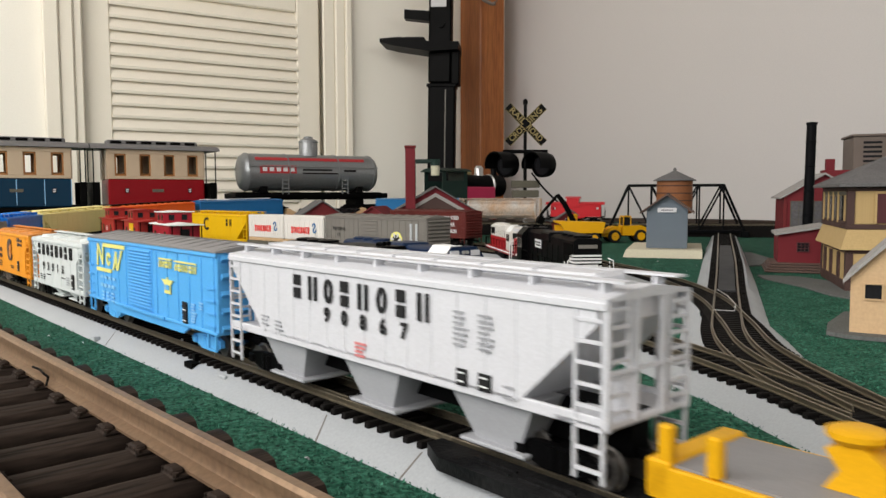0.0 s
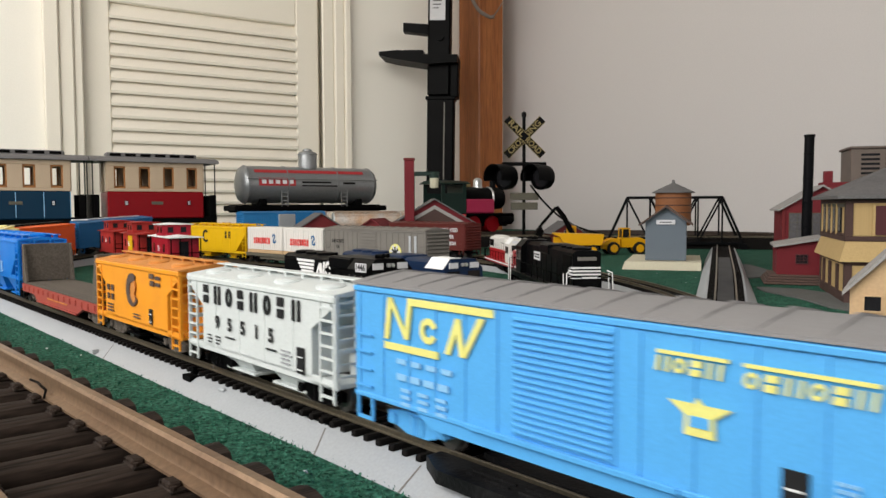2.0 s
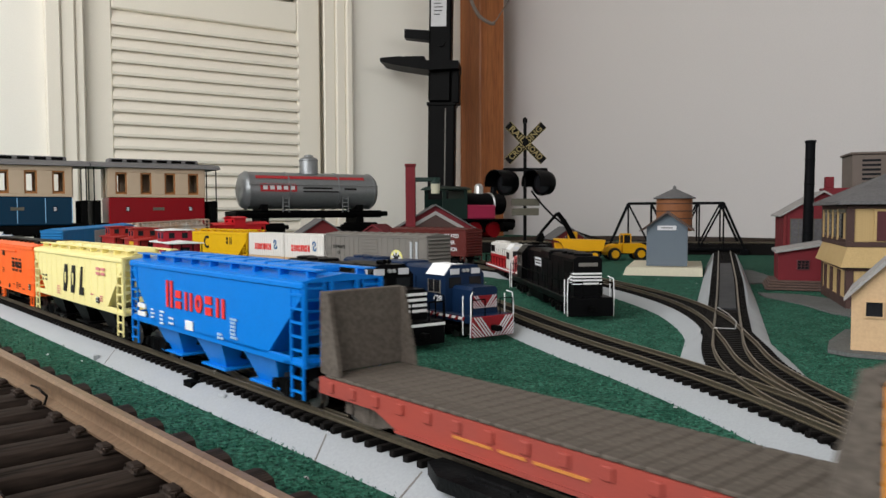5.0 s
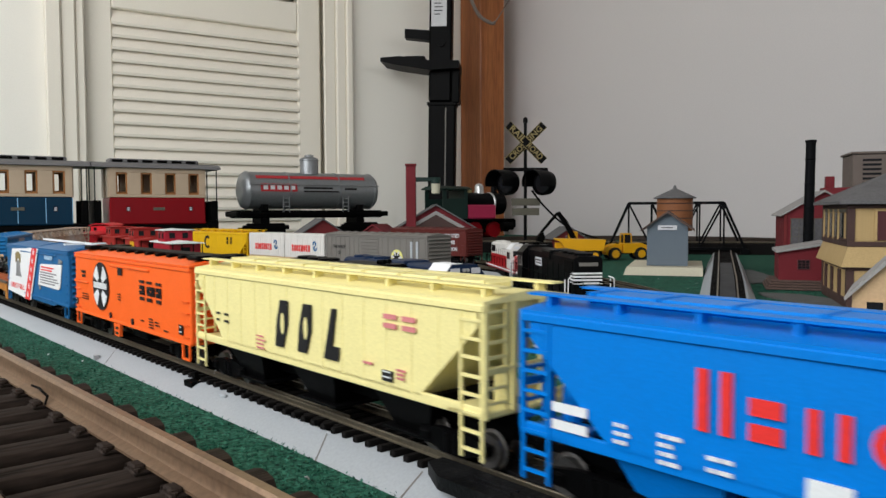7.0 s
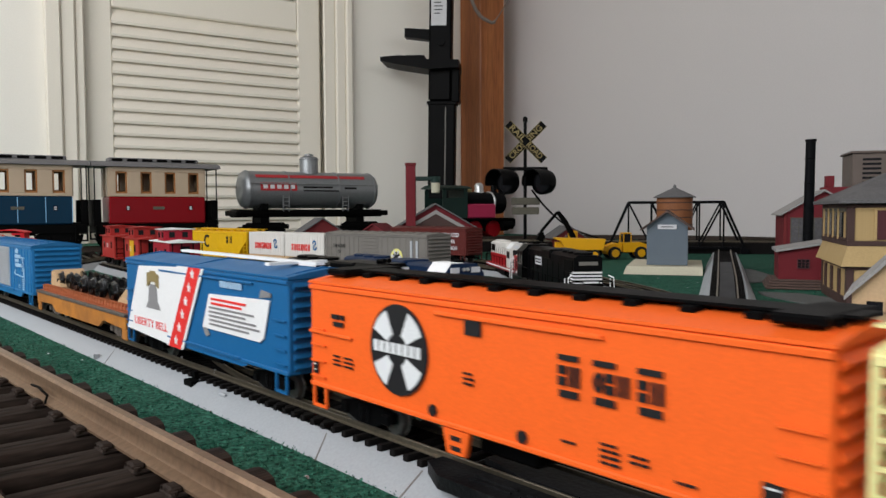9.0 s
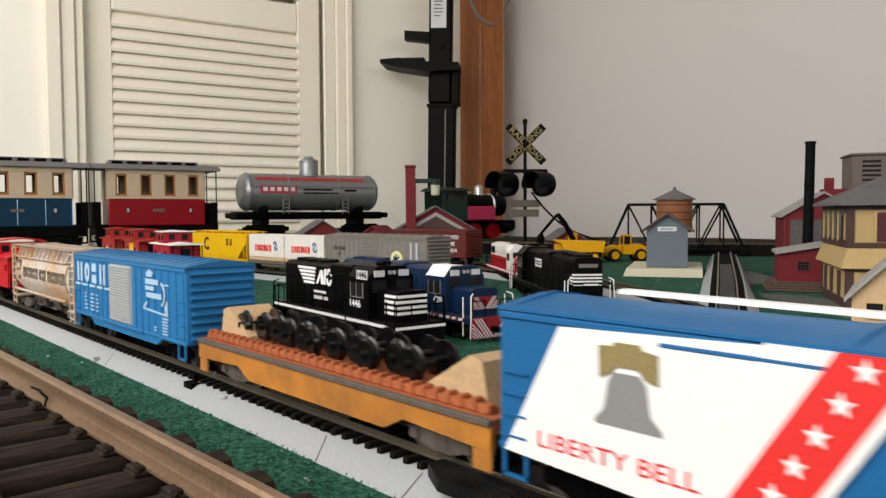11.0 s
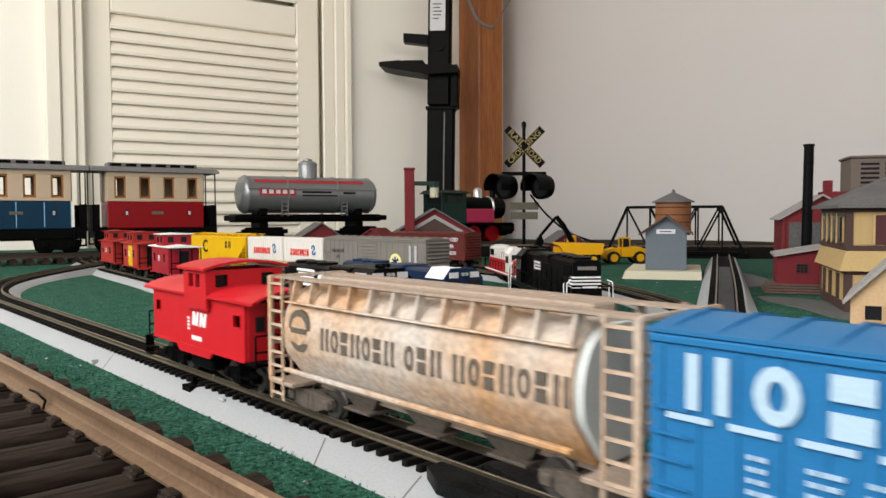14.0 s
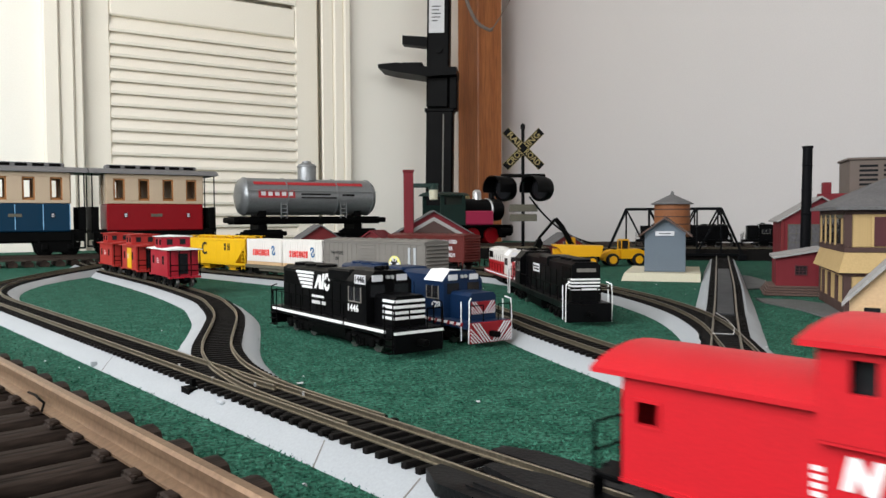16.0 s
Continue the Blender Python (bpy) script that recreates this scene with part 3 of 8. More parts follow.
def covered_hopper(name, length, mat, roof, label, bays=3, ribs=14, dark=None, hatches=0, eave=Z_EAVE, cut=0.026, bay_mat=None, trough=True, group="cars of the running train", bay_y=0.010, steep=False, truck_mat=None, sill=Z_SILL):
    h, w, dark = length / 2, HALF_W, dark or MAT["black"]
    car = thing(name, pose(0, 0, 0), label, "model railway wagon", group)
    zb = sill + 0.0005
    e = 0.0035
    prof = [(-h + e + cut, zb), (h - e - cut, zb), (h - e, zb + cut * 0.92), (h - e, eave), (-h + e, eave), (-h + e, zb + cut * 0.92)]
    if steep:
        prof = [(-h + e + 0.013, zb), (h - e - 0.013, zb), (h - e - 0.013, eave - 0.013), (h - e, eave - 0.005), (h - e, eave), (-h + e, eave), (-h + e, eave - 0.005), (-h + e + 0.013, eave - 0.013)]
    body = Shape().prism(prof, -w, w, "y")
    for sy in (-1, 1):
        for i in range(ribs):
            x = -h + e + 0.004 + (length - 2 * e - 0.008) * i / (ribs - 1)
            z0 = zb + max(0.0, abs(x) - (h - e - cut)) * 0.92
            if steep and abs(x) > h - e - 0.013:
                continue
            part("side_rib", Shape().box(x - 0.0006, x + 0.0006, sy * w - 0.00025, sy * w + 0.00025, z0, eave - 0.002, 0.0002), mat, car)
        body.box(-h + 0.0005, h - 0.0005, sy * (w + 0.0002) - 0.0006, sy * (w + 0.0002) + 0.0006, eave - 0.0022, eave, 0.0003)
    part("body", body, mat, car)
    rf = Shape().prism(roof_profile(w + 0.0004, eave, 0.0030), -h + 0.0005, h - 0.0005, "x")
    part("roof", rf, roof, car)
    if trough:
        part("hatch_trough", Shape().box(-h + 0.012, h - 0.012, -0.0055, 0.0055, eave + 0.0024, eave + 0.0050, 0.0006), roof, car)
        for i in range(9):
            x = -h + 0.014 + (length - 0.028) * i / 8
            part("hatch_strap", Shape().box(x - 0.0008, x + 0.0008, -0.0063, 0.0063, eave + 0.0026, eave + 0.0055, 0.0003), roof, car)
    for i in range(hatches):
        x = -h + 0.016 + (length - 0.032) * i / (hatches - 1)
        for sy in (-1, 1):
            part("hatch", Shape().lathe([(0.0058, 0), (0.0058, 0.0012), (0.0050, 0.0018), (0.0012, 0.0020)], (x, sy * 0.0095, eave + 0.0012), 16), roof, car)
    walkway = Shape()
    for sy in ((-1, 1) if trough else (0,)):
        walkway.box(-h - 0.001, h + 0.001, sy * 0.0115 - 0.0024, sy * 0.0115 + 0.0024, eave + 0.0042, eave + 0.0048)
        for i in range(9):
            x = -h + 0.006 + (length - 0.012) * i / 8
            walkway.box(x - 0.0006, x + 0.0006, sy * 0.0115 - 0.002, sy * 0.0115 + 0.002, eave + 0.0008, eave + 0.0043)
    part("running_board", walkway, roof, car)
    # sills, slope sheets, ladders and platforms at the ends
    part("side_sill", Shape().box(-h, h, -w, -w + 0.0016, zb - 0.0022, zb + 0.0012, 0.0003).box(-h, h, w - 0.0016, w, zb - 0.0022, zb + 0.0012, 0.0003), mat, car)
    for sx in (-1, 1):
        x = sx * (h - 0.0008)
        part("end_platform", Shape().box(min(x, x - sx * 0.016), max(x, x - sx * 0.016), -w, w, zb - 0.0022, zb - 0.0004, 0.0003), mat, car)
        posts = Shape()
        for y in (-w + 0.0006, -0.006, 0.006, w - 0.0006):
            posts.box(x - 0.0007, x + 0.0007, y - 0.0007, y + 0.0007, zb - 0.001, eave)
        posts.box(x - 0.0006, x + 0.0006, -w, w, zb + 0.0115, zb + 0.0125)
        posts.cyl((x - sx * 0.006, -0.004, zb), (x - sx * 0.006, -0.004, zb + 0.009), 0.0030, n=12)
        part("end_frame", posts, mat, car)
        for sy in (-1, 1):
            ladder(car, (x - sx * 0.005, sy * w, 0.0055), 8, eave - 0.0075, 0.0088, "x", mat)
            ladder(car, (x, sy * (w - 0.0048), zb), 7, eave - zb, 0.0085, "y", mat)
    for i in range(bays):
        c = (i - (bays - 1) / 2) * (length - 0.086) / max(1, bays - 1) if bays > 1 else 0
        half_top, half_bot = (length - 0.066) / bays / 2 * (0.92 if sill == Z_SILL else 0.78), 0.0085
        vs = [(c - half_top, -w + 0.002, zb), (c + half_top, -w + 0.002, zb), (c + half_top, w - 0.002, zb), (c - half_top, w - 0.002, zb),
              (c - half_bot, -bay_y, 0.0042), (c + half_bot, -bay_y, 0.0042), (c + half_bot, bay_y, 0.0042), (c - half_bot, bay_y, 0.0042)]
        s = Shape().add(vs, [(0, 1, 5, 4), (1, 2, 6, 5), (2, 3, 7, 6), (3, 0, 4, 7), (4, 5, 6, 7), (0, 3, 2, 1)])
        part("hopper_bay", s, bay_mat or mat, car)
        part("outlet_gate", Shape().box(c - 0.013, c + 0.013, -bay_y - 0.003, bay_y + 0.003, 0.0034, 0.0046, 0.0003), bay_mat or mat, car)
    part("centre_sill", Shape().box(-h + 0.003, h - 0.003, -0.004, 0.004, 0.0085, zb), dark, car)
    for sx in (-1, 1):
        truck(car, sx * (h - 0.021), truck_mat or dark)
    couplers(car, h, dark)
    return car


C = {
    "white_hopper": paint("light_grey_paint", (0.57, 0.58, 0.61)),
    # small print, and shade under the light grey hopper put into its bay colour
    "grey_shade": paint("grey_print_and_bay_shade", (0.34, 0.35, 0.37)),
    "sky": paint("sky_blue_paint", (0.085, 0.37, 0.74), 0.4),
    "roof_grey": paint("galvanised_grey", (0.23, 0.225, 0.225), 0.6),
    "pale_grey": paint("pale_grey_paint", (0.58, 0.62, 0.61)),
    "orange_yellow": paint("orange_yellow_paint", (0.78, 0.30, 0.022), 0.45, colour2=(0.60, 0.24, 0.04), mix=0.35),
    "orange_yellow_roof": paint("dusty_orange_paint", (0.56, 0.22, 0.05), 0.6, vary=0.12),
    "red_flat": paint("oxide_red_paint", (0.34, 0.060, 0.042), 0.55, colour2=(0.25, 0.06, 0.05), mix=0.6),
    "deck": material("grey_deck_and_bay_shade", (0.105, 0.088, 0.072), 0.75, vary=0.25, scale=80, fine=700, bump=0.3),
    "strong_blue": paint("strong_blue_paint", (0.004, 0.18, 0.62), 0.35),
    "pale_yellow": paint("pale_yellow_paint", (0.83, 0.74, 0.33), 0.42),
    "reefer_orange": paint("bright_orange_paint", (0.90, 0.135, 0.018), 0.42),
    "medium_blue": paint("medium_blue_paint", (0.012, 0.115, 0.29), 0.42),
    "wheel_flat": paint("worn_orange_paint", (0.52, 0.20, 0.028), 0.6, colour2=(0.20, 0.085, 0.03), mix=0.7, vary=0.15),
    "rust": material("rust_red_deck", (0.36, 0.105, 0.04), 0.75, vary=0.2, scale=90, fine=800, bump=0.2),
    "clear_blue": paint("clear_blue_paint", (0.018, 0.158, 0.37), 0.4),
    "clear_blue_roof": paint("blue_roof_paint", (0.018, 0.145, 0.34), 0.45),
    "silver": material("bare_aluminium", (0.46, 0.48, 0.50), 0.45, metal=0.35, vary=0.08, scale=60, fine=900),
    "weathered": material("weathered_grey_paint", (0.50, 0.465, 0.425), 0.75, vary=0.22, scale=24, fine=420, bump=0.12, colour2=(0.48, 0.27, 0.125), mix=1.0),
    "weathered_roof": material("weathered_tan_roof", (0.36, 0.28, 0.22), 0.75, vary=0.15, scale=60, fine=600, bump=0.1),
    "caboose": paint("bright_red_paint", (0.50, 0.013, 0.020), 0.42),
    "yellow": paint("flat_wagon_yellow", (0.66, 0.34, 0.008), 0.42),
    "print_black": paint("black_print", (0.015, 0.015, 0.016), 0.5),
    "print_yellow": paint("yellow_print", (0.72, 0.69, 0.22), 0.5),
    "faded_red": paint("faded_red_print", (0.62, 0.22, 0.22), 0.5),
    "print_red": paint("red_print", (0.72, 0.035, 0.03), 0.5),
    "print_white": paint("white_print_faded", (0.72, 0.74, 0.74), 0.5),
    "pale_sky": paint("pale_sky_print", (0.24, 0.50, 0.76), 0.5),
    "faded_blue_white": paint("faded_print", (0.42, 0.58, 0.72), 0.5),
    "soft_white": paint("ghost_print", (0.36, 0.52, 0.68), 0.5),
}
YS = -HALF_W - 0.00075      # printing on the near side

# the order of the train: name, middle of the car along the line at 0 s, builder
TRAIN = []
SPEED = 0.1478


def run(ob, s0, base=0.058):
    TRAIN.append((ob, s0, base))


# ---- printing and badges ----
def glyphs(parent, count, x, z, height, pitch, width, mat, y=None, stroke=None, name="emblem_block", slant=0.0, label=""):
    """A company's name, set as plain shapes, one a letter: rings, pairs of posts, stacks of bars."""
    y = YS if y is None else y
    k = stroke or width * 0.28
    s = Shape()
    lo, hi = z - height / 2, z + height / 2
    for i in range(count):
        a, b = x + i * pitch - width / 2, x + i * pitch + width / 2
        kind = (i * 2 + count) % 3
        if kind == 0:
            n_ = 12
            ring = [(math.cos(2 * math.pi * q / n_), math.sin(2 * math.pi * q / n_)) for q in range(n_)]
            for (c0, s0), (c1, s1) in zip(ring, ring[1:] + ring[:1]):
                xm, w2, h2 = (a + b) / 2, width / 2, height / 2
                s.prism([(xm + w2 * c0, z + h2 * s0), (xm + w2 * c1, z + h2 * s1), (xm + (w2 - k) * c1, z + (h2 - k) * s1), (xm + (w2 - k) * c0, z + (h2 - k) * s0)], y - 0.0001, y + 0.0004, "y")
        elif kind == 1:
            s.box(a, a + k, y - 0.0001, y + 0.0004, lo, hi).box(b - k, b, y - 0.0001, y + 0.0004, lo, hi)
        else:
            for q, p in ((lo, z - k * 0.35), (z + k * 0.35, hi)):
                s.box(a, b - k * 0.6, y - 0.0001, y + 0.0004, q, p)
    if slant:
        s.v = [(px + (pz - z) * slant, py, pz) for px, py, pz in s.v]
    return part(name, s, mat, parent, label)


def patch(parent, prof, mat, name, y=None, label="", depth=0.0004):
    """A flat printed shape on the near side, from an outline (x, z)."""
    y = YS if y is None else y
    return part(name, Shape().prism(prof, y - 0.0001, y + depth, "y"), mat, parent, label)


def rect(x0, x1, z0, z1):
    return [(x0, z0), (x1, z0), (x1, z1), (x0, z1)]


def disc(x, z, r, n=28, rz=None):
    rz = rz or r
    return [(x + r * math.cos(2 * math.pi * i / n), z + rz * math.sin(2 * math.pi * i / n)) for i in range(n)]


def sector(x, z, r0, r1, a0, a1, n=14):
    a0, a1 = radians(a0), radians(a1)
    o = [(x + r1 * math.cos(a0 + (a1 - a0) * i / n), z + r1 * math.sin(a0 + (a1 - a0) * i / n)) for i in range(n + 1)]
    return o + [(x + r0 * math.cos(a1 - (a1 - a0) * i / n), z + r0 * math.sin(a1 - (a1 - a0) * i / n)) for i in range(n + 1)]


def small_print(parent, x, z, rows, mat, width=0.008, gap=0.0022, size=0.0010, seed=1, y=None):
    rng = random.Random(seed)
    out = []
    for _ in range(rows):
        ln = width * rng.uniform(0.6, 1.0)
        cut = ln * rng.uniform(0.35, 0.6)
        out.append([(0, cut - 0.0006), (cut, ln - cut)])
    return bars(parent, out, x, z, mat, YS if y is None else y, size=size, gap=gap)


M2 = {
    "coach_cream": paint("cream_plastic", (0.4368, 0.336, 0.2352), 0.45),
    "coach_red": paint("crimson_plastic", (0.1932, 0.00252, 0.00588), 0.35, spec=0.12),
    "coach_blue": paint("navy_plastic", (0.00168, 0.02352, 0.05208), 0.35, spec=0.1),
    "coach_roof": paint("grey_roof_plastic", (0.1344, 0.1302, 0.1302), 0.6),
    "wood_win": paint("varnished_wood", (0.3024, 0.1302, 0.042), 0.5),
    "tank": material("silver_plastic", (0.2268, 0.2352, 0.2394), 0.33, metal=0.55, vary=0.08, scale=20, fine=300),
    "tank_red": paint("tank_red_print", (0.3528, 0.0294, 0.0336), 0.5),
    "chassis": material("black_chassis", (0.002, 0.002, 0.002), 0.55, spec=0.035, vary=0.3, scale=40, fine=500, bump=0.1),
    "caboose_a": paint("oxide_caboose_red", (0.336, 0.02352, 0.01848), 0.5),
    "caboose_b": paint("maroon_red", (0.3024, 0.00672, 0.01848), 0.4),
    "yel": paint("warm_yellow_paint", (0.6552, 0.3864, 0.00672), 0.42),
    "toy_yel": paint("toy_yellow", (0.672, 0.336, 0.00504), 0.4),
    "grey_box": paint("box_grey", (0.168, 0.1554, 0.1386), 0.5),
    "brown_box": paint("boxcar_brown", (0.1008, 0.01848, 0.01512), 0.5, vary=0.1),
    "loco_black": paint("locomotive_black", (0.0022, 0.0022, 0.0025), 0.36, vary=0.15, spec=0.055),
    "loco_blue": paint("locomotive_blue", (0.0042, 0.0168, 0.0504), 0.4),
    "loco_red": paint("locomotive_red", (0.3528, 0.01092, 0.01512), 0.4),
    "warn_red": paint("warning_red", (0.2184, 0.01008, 0.01512), 0.42),
    "glass": material("dark_window_glazing", (0.01512, 0.01512, 0.0168), 0.12, vary=0.1, scale=30, fine=400),
    "container_white": paint("container_white", (0.6384, 0.6132, 0.5712), 0.5),
    "shed": paint("slate_blue_boards", (0.1302, 0.1596, 0.189), 0.6),
    "brown_roof": material("brown_shingle", (0.1092, 0.0714, 0.0588), 0.8, vary=0.2, scale=60, fine=600, bump=0.4),
    "grey_roof": material("grey_slate_roof", (0.126, 0.1218, 0.1218), 0.8, vary=0.15, scale=60, fine=600, bump=0.4),
    "tower_wood": material("orange_brown_staves", (0.2268, 0.0882, 0.03528), 0.6, vary=0.15, scale=40, fine=500, bump=0.2),
    "cream_base": material("cream_foam", (0.6048, 0.5544, 0.42), 0.8, vary=0.05, scale=40, fine=400, bump=0.3),
    "red_brick": material("red_model_brick", (0.1512, 0.01428, 0.02016), 0.65, vary=0.18, scale=30, fine=1400, bump=0.5),
    "red_dark": material("dark_red_brick", (0.1386, 0.0168, 0.01848), 0.7, vary=0.18, scale=30, fine=1400, bump=0.5),
    "pale_roof": material("light_grey_roof", (0.3024, 0.2898, 0.2772), 0.75, vary=0.12, scale=60, fine=500, bump=0.2),
    "depot": material("ochre_clapboard", (0.4368, 0.3066, 0.1386), 0.65, vary=0.07, scale=40, fine=700, bump=0.1),
    "depot_trim": paint("dark_brown_trim", (0.063, 0.03528, 0.03024), 0.6),
    "maroon": paint("maroon_door", (0.0756, 0.02352, 0.02688), 0.5),
    "tan": material("tan_stucco", (0.5292, 0.3612, 0.2058), 0.75, vary=0.06, scale=40, fine=500, bump=0.2),
    "dust": material("grey_gravel_base", (0.1092, 0.1134, 0.1092), 0.9, vary=0.2, scale=50, fine=700, bump=0.6),
    "stack": paint("stack_black", (0.003, 0.0032, 0.004), 0.5, spec=0.06),
    "vent": paint("brown_grey_vent", (0.1428, 0.1134, 0.0966), 0.6),
    "g_green": paint("loco_dark_green", (0.010, 0.026, 0.021), 0.45),
    "pink": paint("pink_red_plastic", (0.3864, 0.0252, 0.0756), 0.4),
    "sign_gold": paint("antique_gold", (0.26, 0.20, 0.085), 0.5, vary=0.12),
    "grey_green": paint("grey_green_wood", (0.1092, 0.1008, 0.0756), 0.7, vary=0.2),
    "chrome": material("bright_wire", (0.63, 0.63, 0.6216), 0.3, metal=0.7, vary=0.05, scale=50, fine=500),
    "tyre": material("black_rubber", (0.008, 0.008, 0.008), 0.6, vary=0.2, scale=60, fine=800, bump=0.3),
    "sticker": paint("label_paper", (0.588, 0.588, 0.6048), 0.6),
    "milky": material("dusty_window_panes", (0.10, 0.095, 0.10), 0.3, vary=0.2, scale=40, fine=300),
    "clear": paint("lamp_glass", (0.5208, 0.504, 0.378), 0.15),
}


# ---- the large-gauge train along the door wall ----
G_P, G_W = Vector((-0.66, 1.52)), Vector((0.842, 0.539))
G_HEAD = math.degrees(math.atan2(0.539, 0.842))


def on_g(k, z=0.0212):
    p = G_P + G_W * k
    return pose(p.x, p.y, z, 0, 0, G_HEAD)


def g_wheels(parent, xs, mat, r=0.0155):
    w = Shape().lathe([(0.004, -0.003), (r * 0.55, -0.002), (r * 0.6, -0.004), (r, -0.004), (r, 0.002), (r + 0.003, 0.003), (r + 0.002, 0.005), (0.004, 0.005)], n=24, axis="y").mesh("wheel", MAT["black"])
    for x in xs:
        part("axle", Shape().cyl((x, -0.03, r), (x, 0.03, r), 0.003, n=8), mat, parent)
        for sy in (-1, 1):
            part("wheel", w, MAT["black"], parent, at=pose(x, sy * 0.0222, r, 0, 0, 0 if sy < 0 else 180))


def coach(k, lower, label):
    c = thing("passenger_coach", on_g(k), label, "model railway coach", "large-gauge coaches")
    h, w = 0.092, 0.042
    z0, zb, zt = 0.045, 0.098, 0.156
    s = Shape()
    n_win, ww = 4, 0.021
    pitch = 2 * h / n_win
    # lower panels, posts and header of each side leave real window openings
    part("lower_body", Shape().box(-h, h, -w, w, z0, zb, 0.002), lower, c)
    for sy in (-1, 1):
        y0, y1 = (-w, -w + 0.004) if sy < 0 else (w - 0.004, w)
        side = Shape().box(-h, h, y0, y1, zb + 0.0002, zb + 0.006, 0.0006).box(-h, h, y0, y1, zt - 0.009, zt, 0.0006)
        for i in range(n_win + 1):
            x = -h + pitch * i
            a = max(-h, x - (pitch - ww) / 2)
            b = min(h, x + (pitch - ww) / 2)
            side.box(a, b, y0, y1, zb + 0.006, zt - 0.009, 0.0005)
        sd = part("upper_side", side, M2["coach_cream"], c)
        for i in range(n_win):
            x = -h + pitch * (i + 0.5)
            f = Shape()
            for (a, b, p, q) in ((x - ww / 2, x - ww / 2 + 0.003, zb + 0.006, zt - 0.009), (x + ww / 2 - 0.003, x + ww / 2, zb + 0.006, zt - 0.009),
                                 (x - ww / 2, x + ww / 2, zb + 0.006, zb + 0.009), (x - ww / 2, x + ww / 2, zt - 0.012, zt - 0.009)):
                f.box(a, b, sy * (w - 0.003) - 0.001, sy * (w - 0.003) + 0.001, p, q)
            part("window_frame", f, M2["wood_win"], sd)
    for sx in (-1, 1):
        part("end_wall", Shape().box(sx * h - 0.002, sx * h + 0.002, -w + 0.004, -0.014, zb, zt).box(sx * h - 0.002, sx * h + 0.002, 0.014, w - 0.004, zb, zt), M2["coach_cream"], c)
        x = sx * (h + 0.014)
        part("platform", Shape().box(x - 0.0138, x + 0.0138, -w + 0.003, w - 0.003, z0 - 0.004, z0 + 0.003, 0.001), M2["chassis"], c)
        rail = Shape().box(x + sx * 0.012 - 0.001, x + sx * 0.012 + 0.001, -w + 0.004, w - 0.004, z0 + 0.003, z0 + 0.047, 0.0005)
        for sy in (-1, 1):
            rail.box(min(x, x + sx * 0.013), max(x, x + sx * 0.013), sy * (w - 0.005) - 0.001, sy * (w - 0.005) + 0.001, z0 + 0.003, z0 + 0.047, 0.0005)
            rail.box(x + sx * 0.011 - 0.001, x + sx * 0.011 + 0.001, sy * (w - 0.006) - 0.001, sy * (w - 0.006) + 0.001, z0, zt)
        part("platform_railing", rail, M2["chassis"], c)
    part("bench", Shape().box(-h + 0.01, h - 0.01, -0.024, -0.008, zb - 0.002, zb + 0.012, 0.001).box(-h + 0.01, h - 0.01, 0.008, 0.024, zb - 0.002, zb + 0.012, 0.001), M2["wood_win"], c)
    arcp = [(-(w + 0.008) * math.cos(math.pi * i / 12), zt + 0.0005 + 0.012 * math.sin(math.pi * i / 12)) for i in range(13)]
    part("roof", Shape().prism(arcp, -h - 0.031, h + 0.031, "x"), M2["coach_roof"], c)
    cl = part("clerestory", Shape().box(-h + 0.004, h - 0.006, -0.017, 0.017, zt + 0.009, zt + 0.0195, 0.002), M2["coach_roof"], c)
    for i in range(6):
        x = -h + 0.02 + (2 * h - 0.042) * i / 5
        part("vent", Shape().box(x - 0.010, x + 0.010, -0.0182, 0.0182, zt + 0.0125, zt + 0.0180, 0.0006), M2["chassis"], cl)
    for x in (-0.058, 0.062):
        pl = part("number_plate", Shape().box(x - 0.0034, x + 0.0034, -w - 0.0010, -w + 0.0002, 0.071, 0.080), M2["chassis"], c)
        part("plate_digits", Shape().box(x - 0.0022, x + 0.0022, -w - 0.0014, -w - 0.0009, 0.0762, 0.0786).box(x - 0.0022, x + 0.0022, -w - 0.0014, -w - 0.0009, 0.0724, 0.0748), M2["sticker"], pl)
    part("company_crest", Shape().box(-0.011, 0.011, -w - 0.0010, -w + 0.0002, 0.0725, 0.0785, 0.0025), M2["grey_green"], c, "small dull gold crest")
    if lower is M2["coach_blue"]:
        for i in range(n_win + 1):
            x = max(-h + 0.001, min(h - 0.001, -h + pitch * i))
            part("lining", Shape().box(x - 0.0006, x + 0.0006, -w - 0.0006, -w + 0.0002, z0 + 0.004, zb - 0.002), C["pale_sky"], c)
    part("underframe", Shape().box(-h - 0.024, h + 0.024, -0.040, 0.040, 0.027, z0 - 0.0002, 0.001).box(-0.08, -0.04, -0.036, 0.036, 0.018, 0.030, 0.002).box(0.04, 0.08, -0.036, 0.036, 0.018, 0.030, 0.002)
         .box(-0.03, 0.03, -0.034, 0.034, 0.024, 0.034, 0.002), M2["chassis"], c)
    for x in (-0.07, 0.07):
        bg = Shape()
        for sy in (-1, 1):
            bg.prism([(x - 0.036, 0.010), (x - 0.040, 0.024), (x - 0.014, 0.028), (x + 0.014, 0.028), (x + 0.040, 0.024), (x + 0.036, 0.010), (x + 0.012, 0.006), (x - 0.012, 0.006)], sy * 0.034 - 0.003, sy * 0.034 + 0.003, "y")
            for o in (-0.022, 0.022):
                bg.box(x + o - 0.006, x + o + 0.006, sy * 0.038 - 0.003, sy * 0.038 + 0.003, 0.010, 0.022, 0.002)
        part("bogie", bg, M2["chassis"], c)
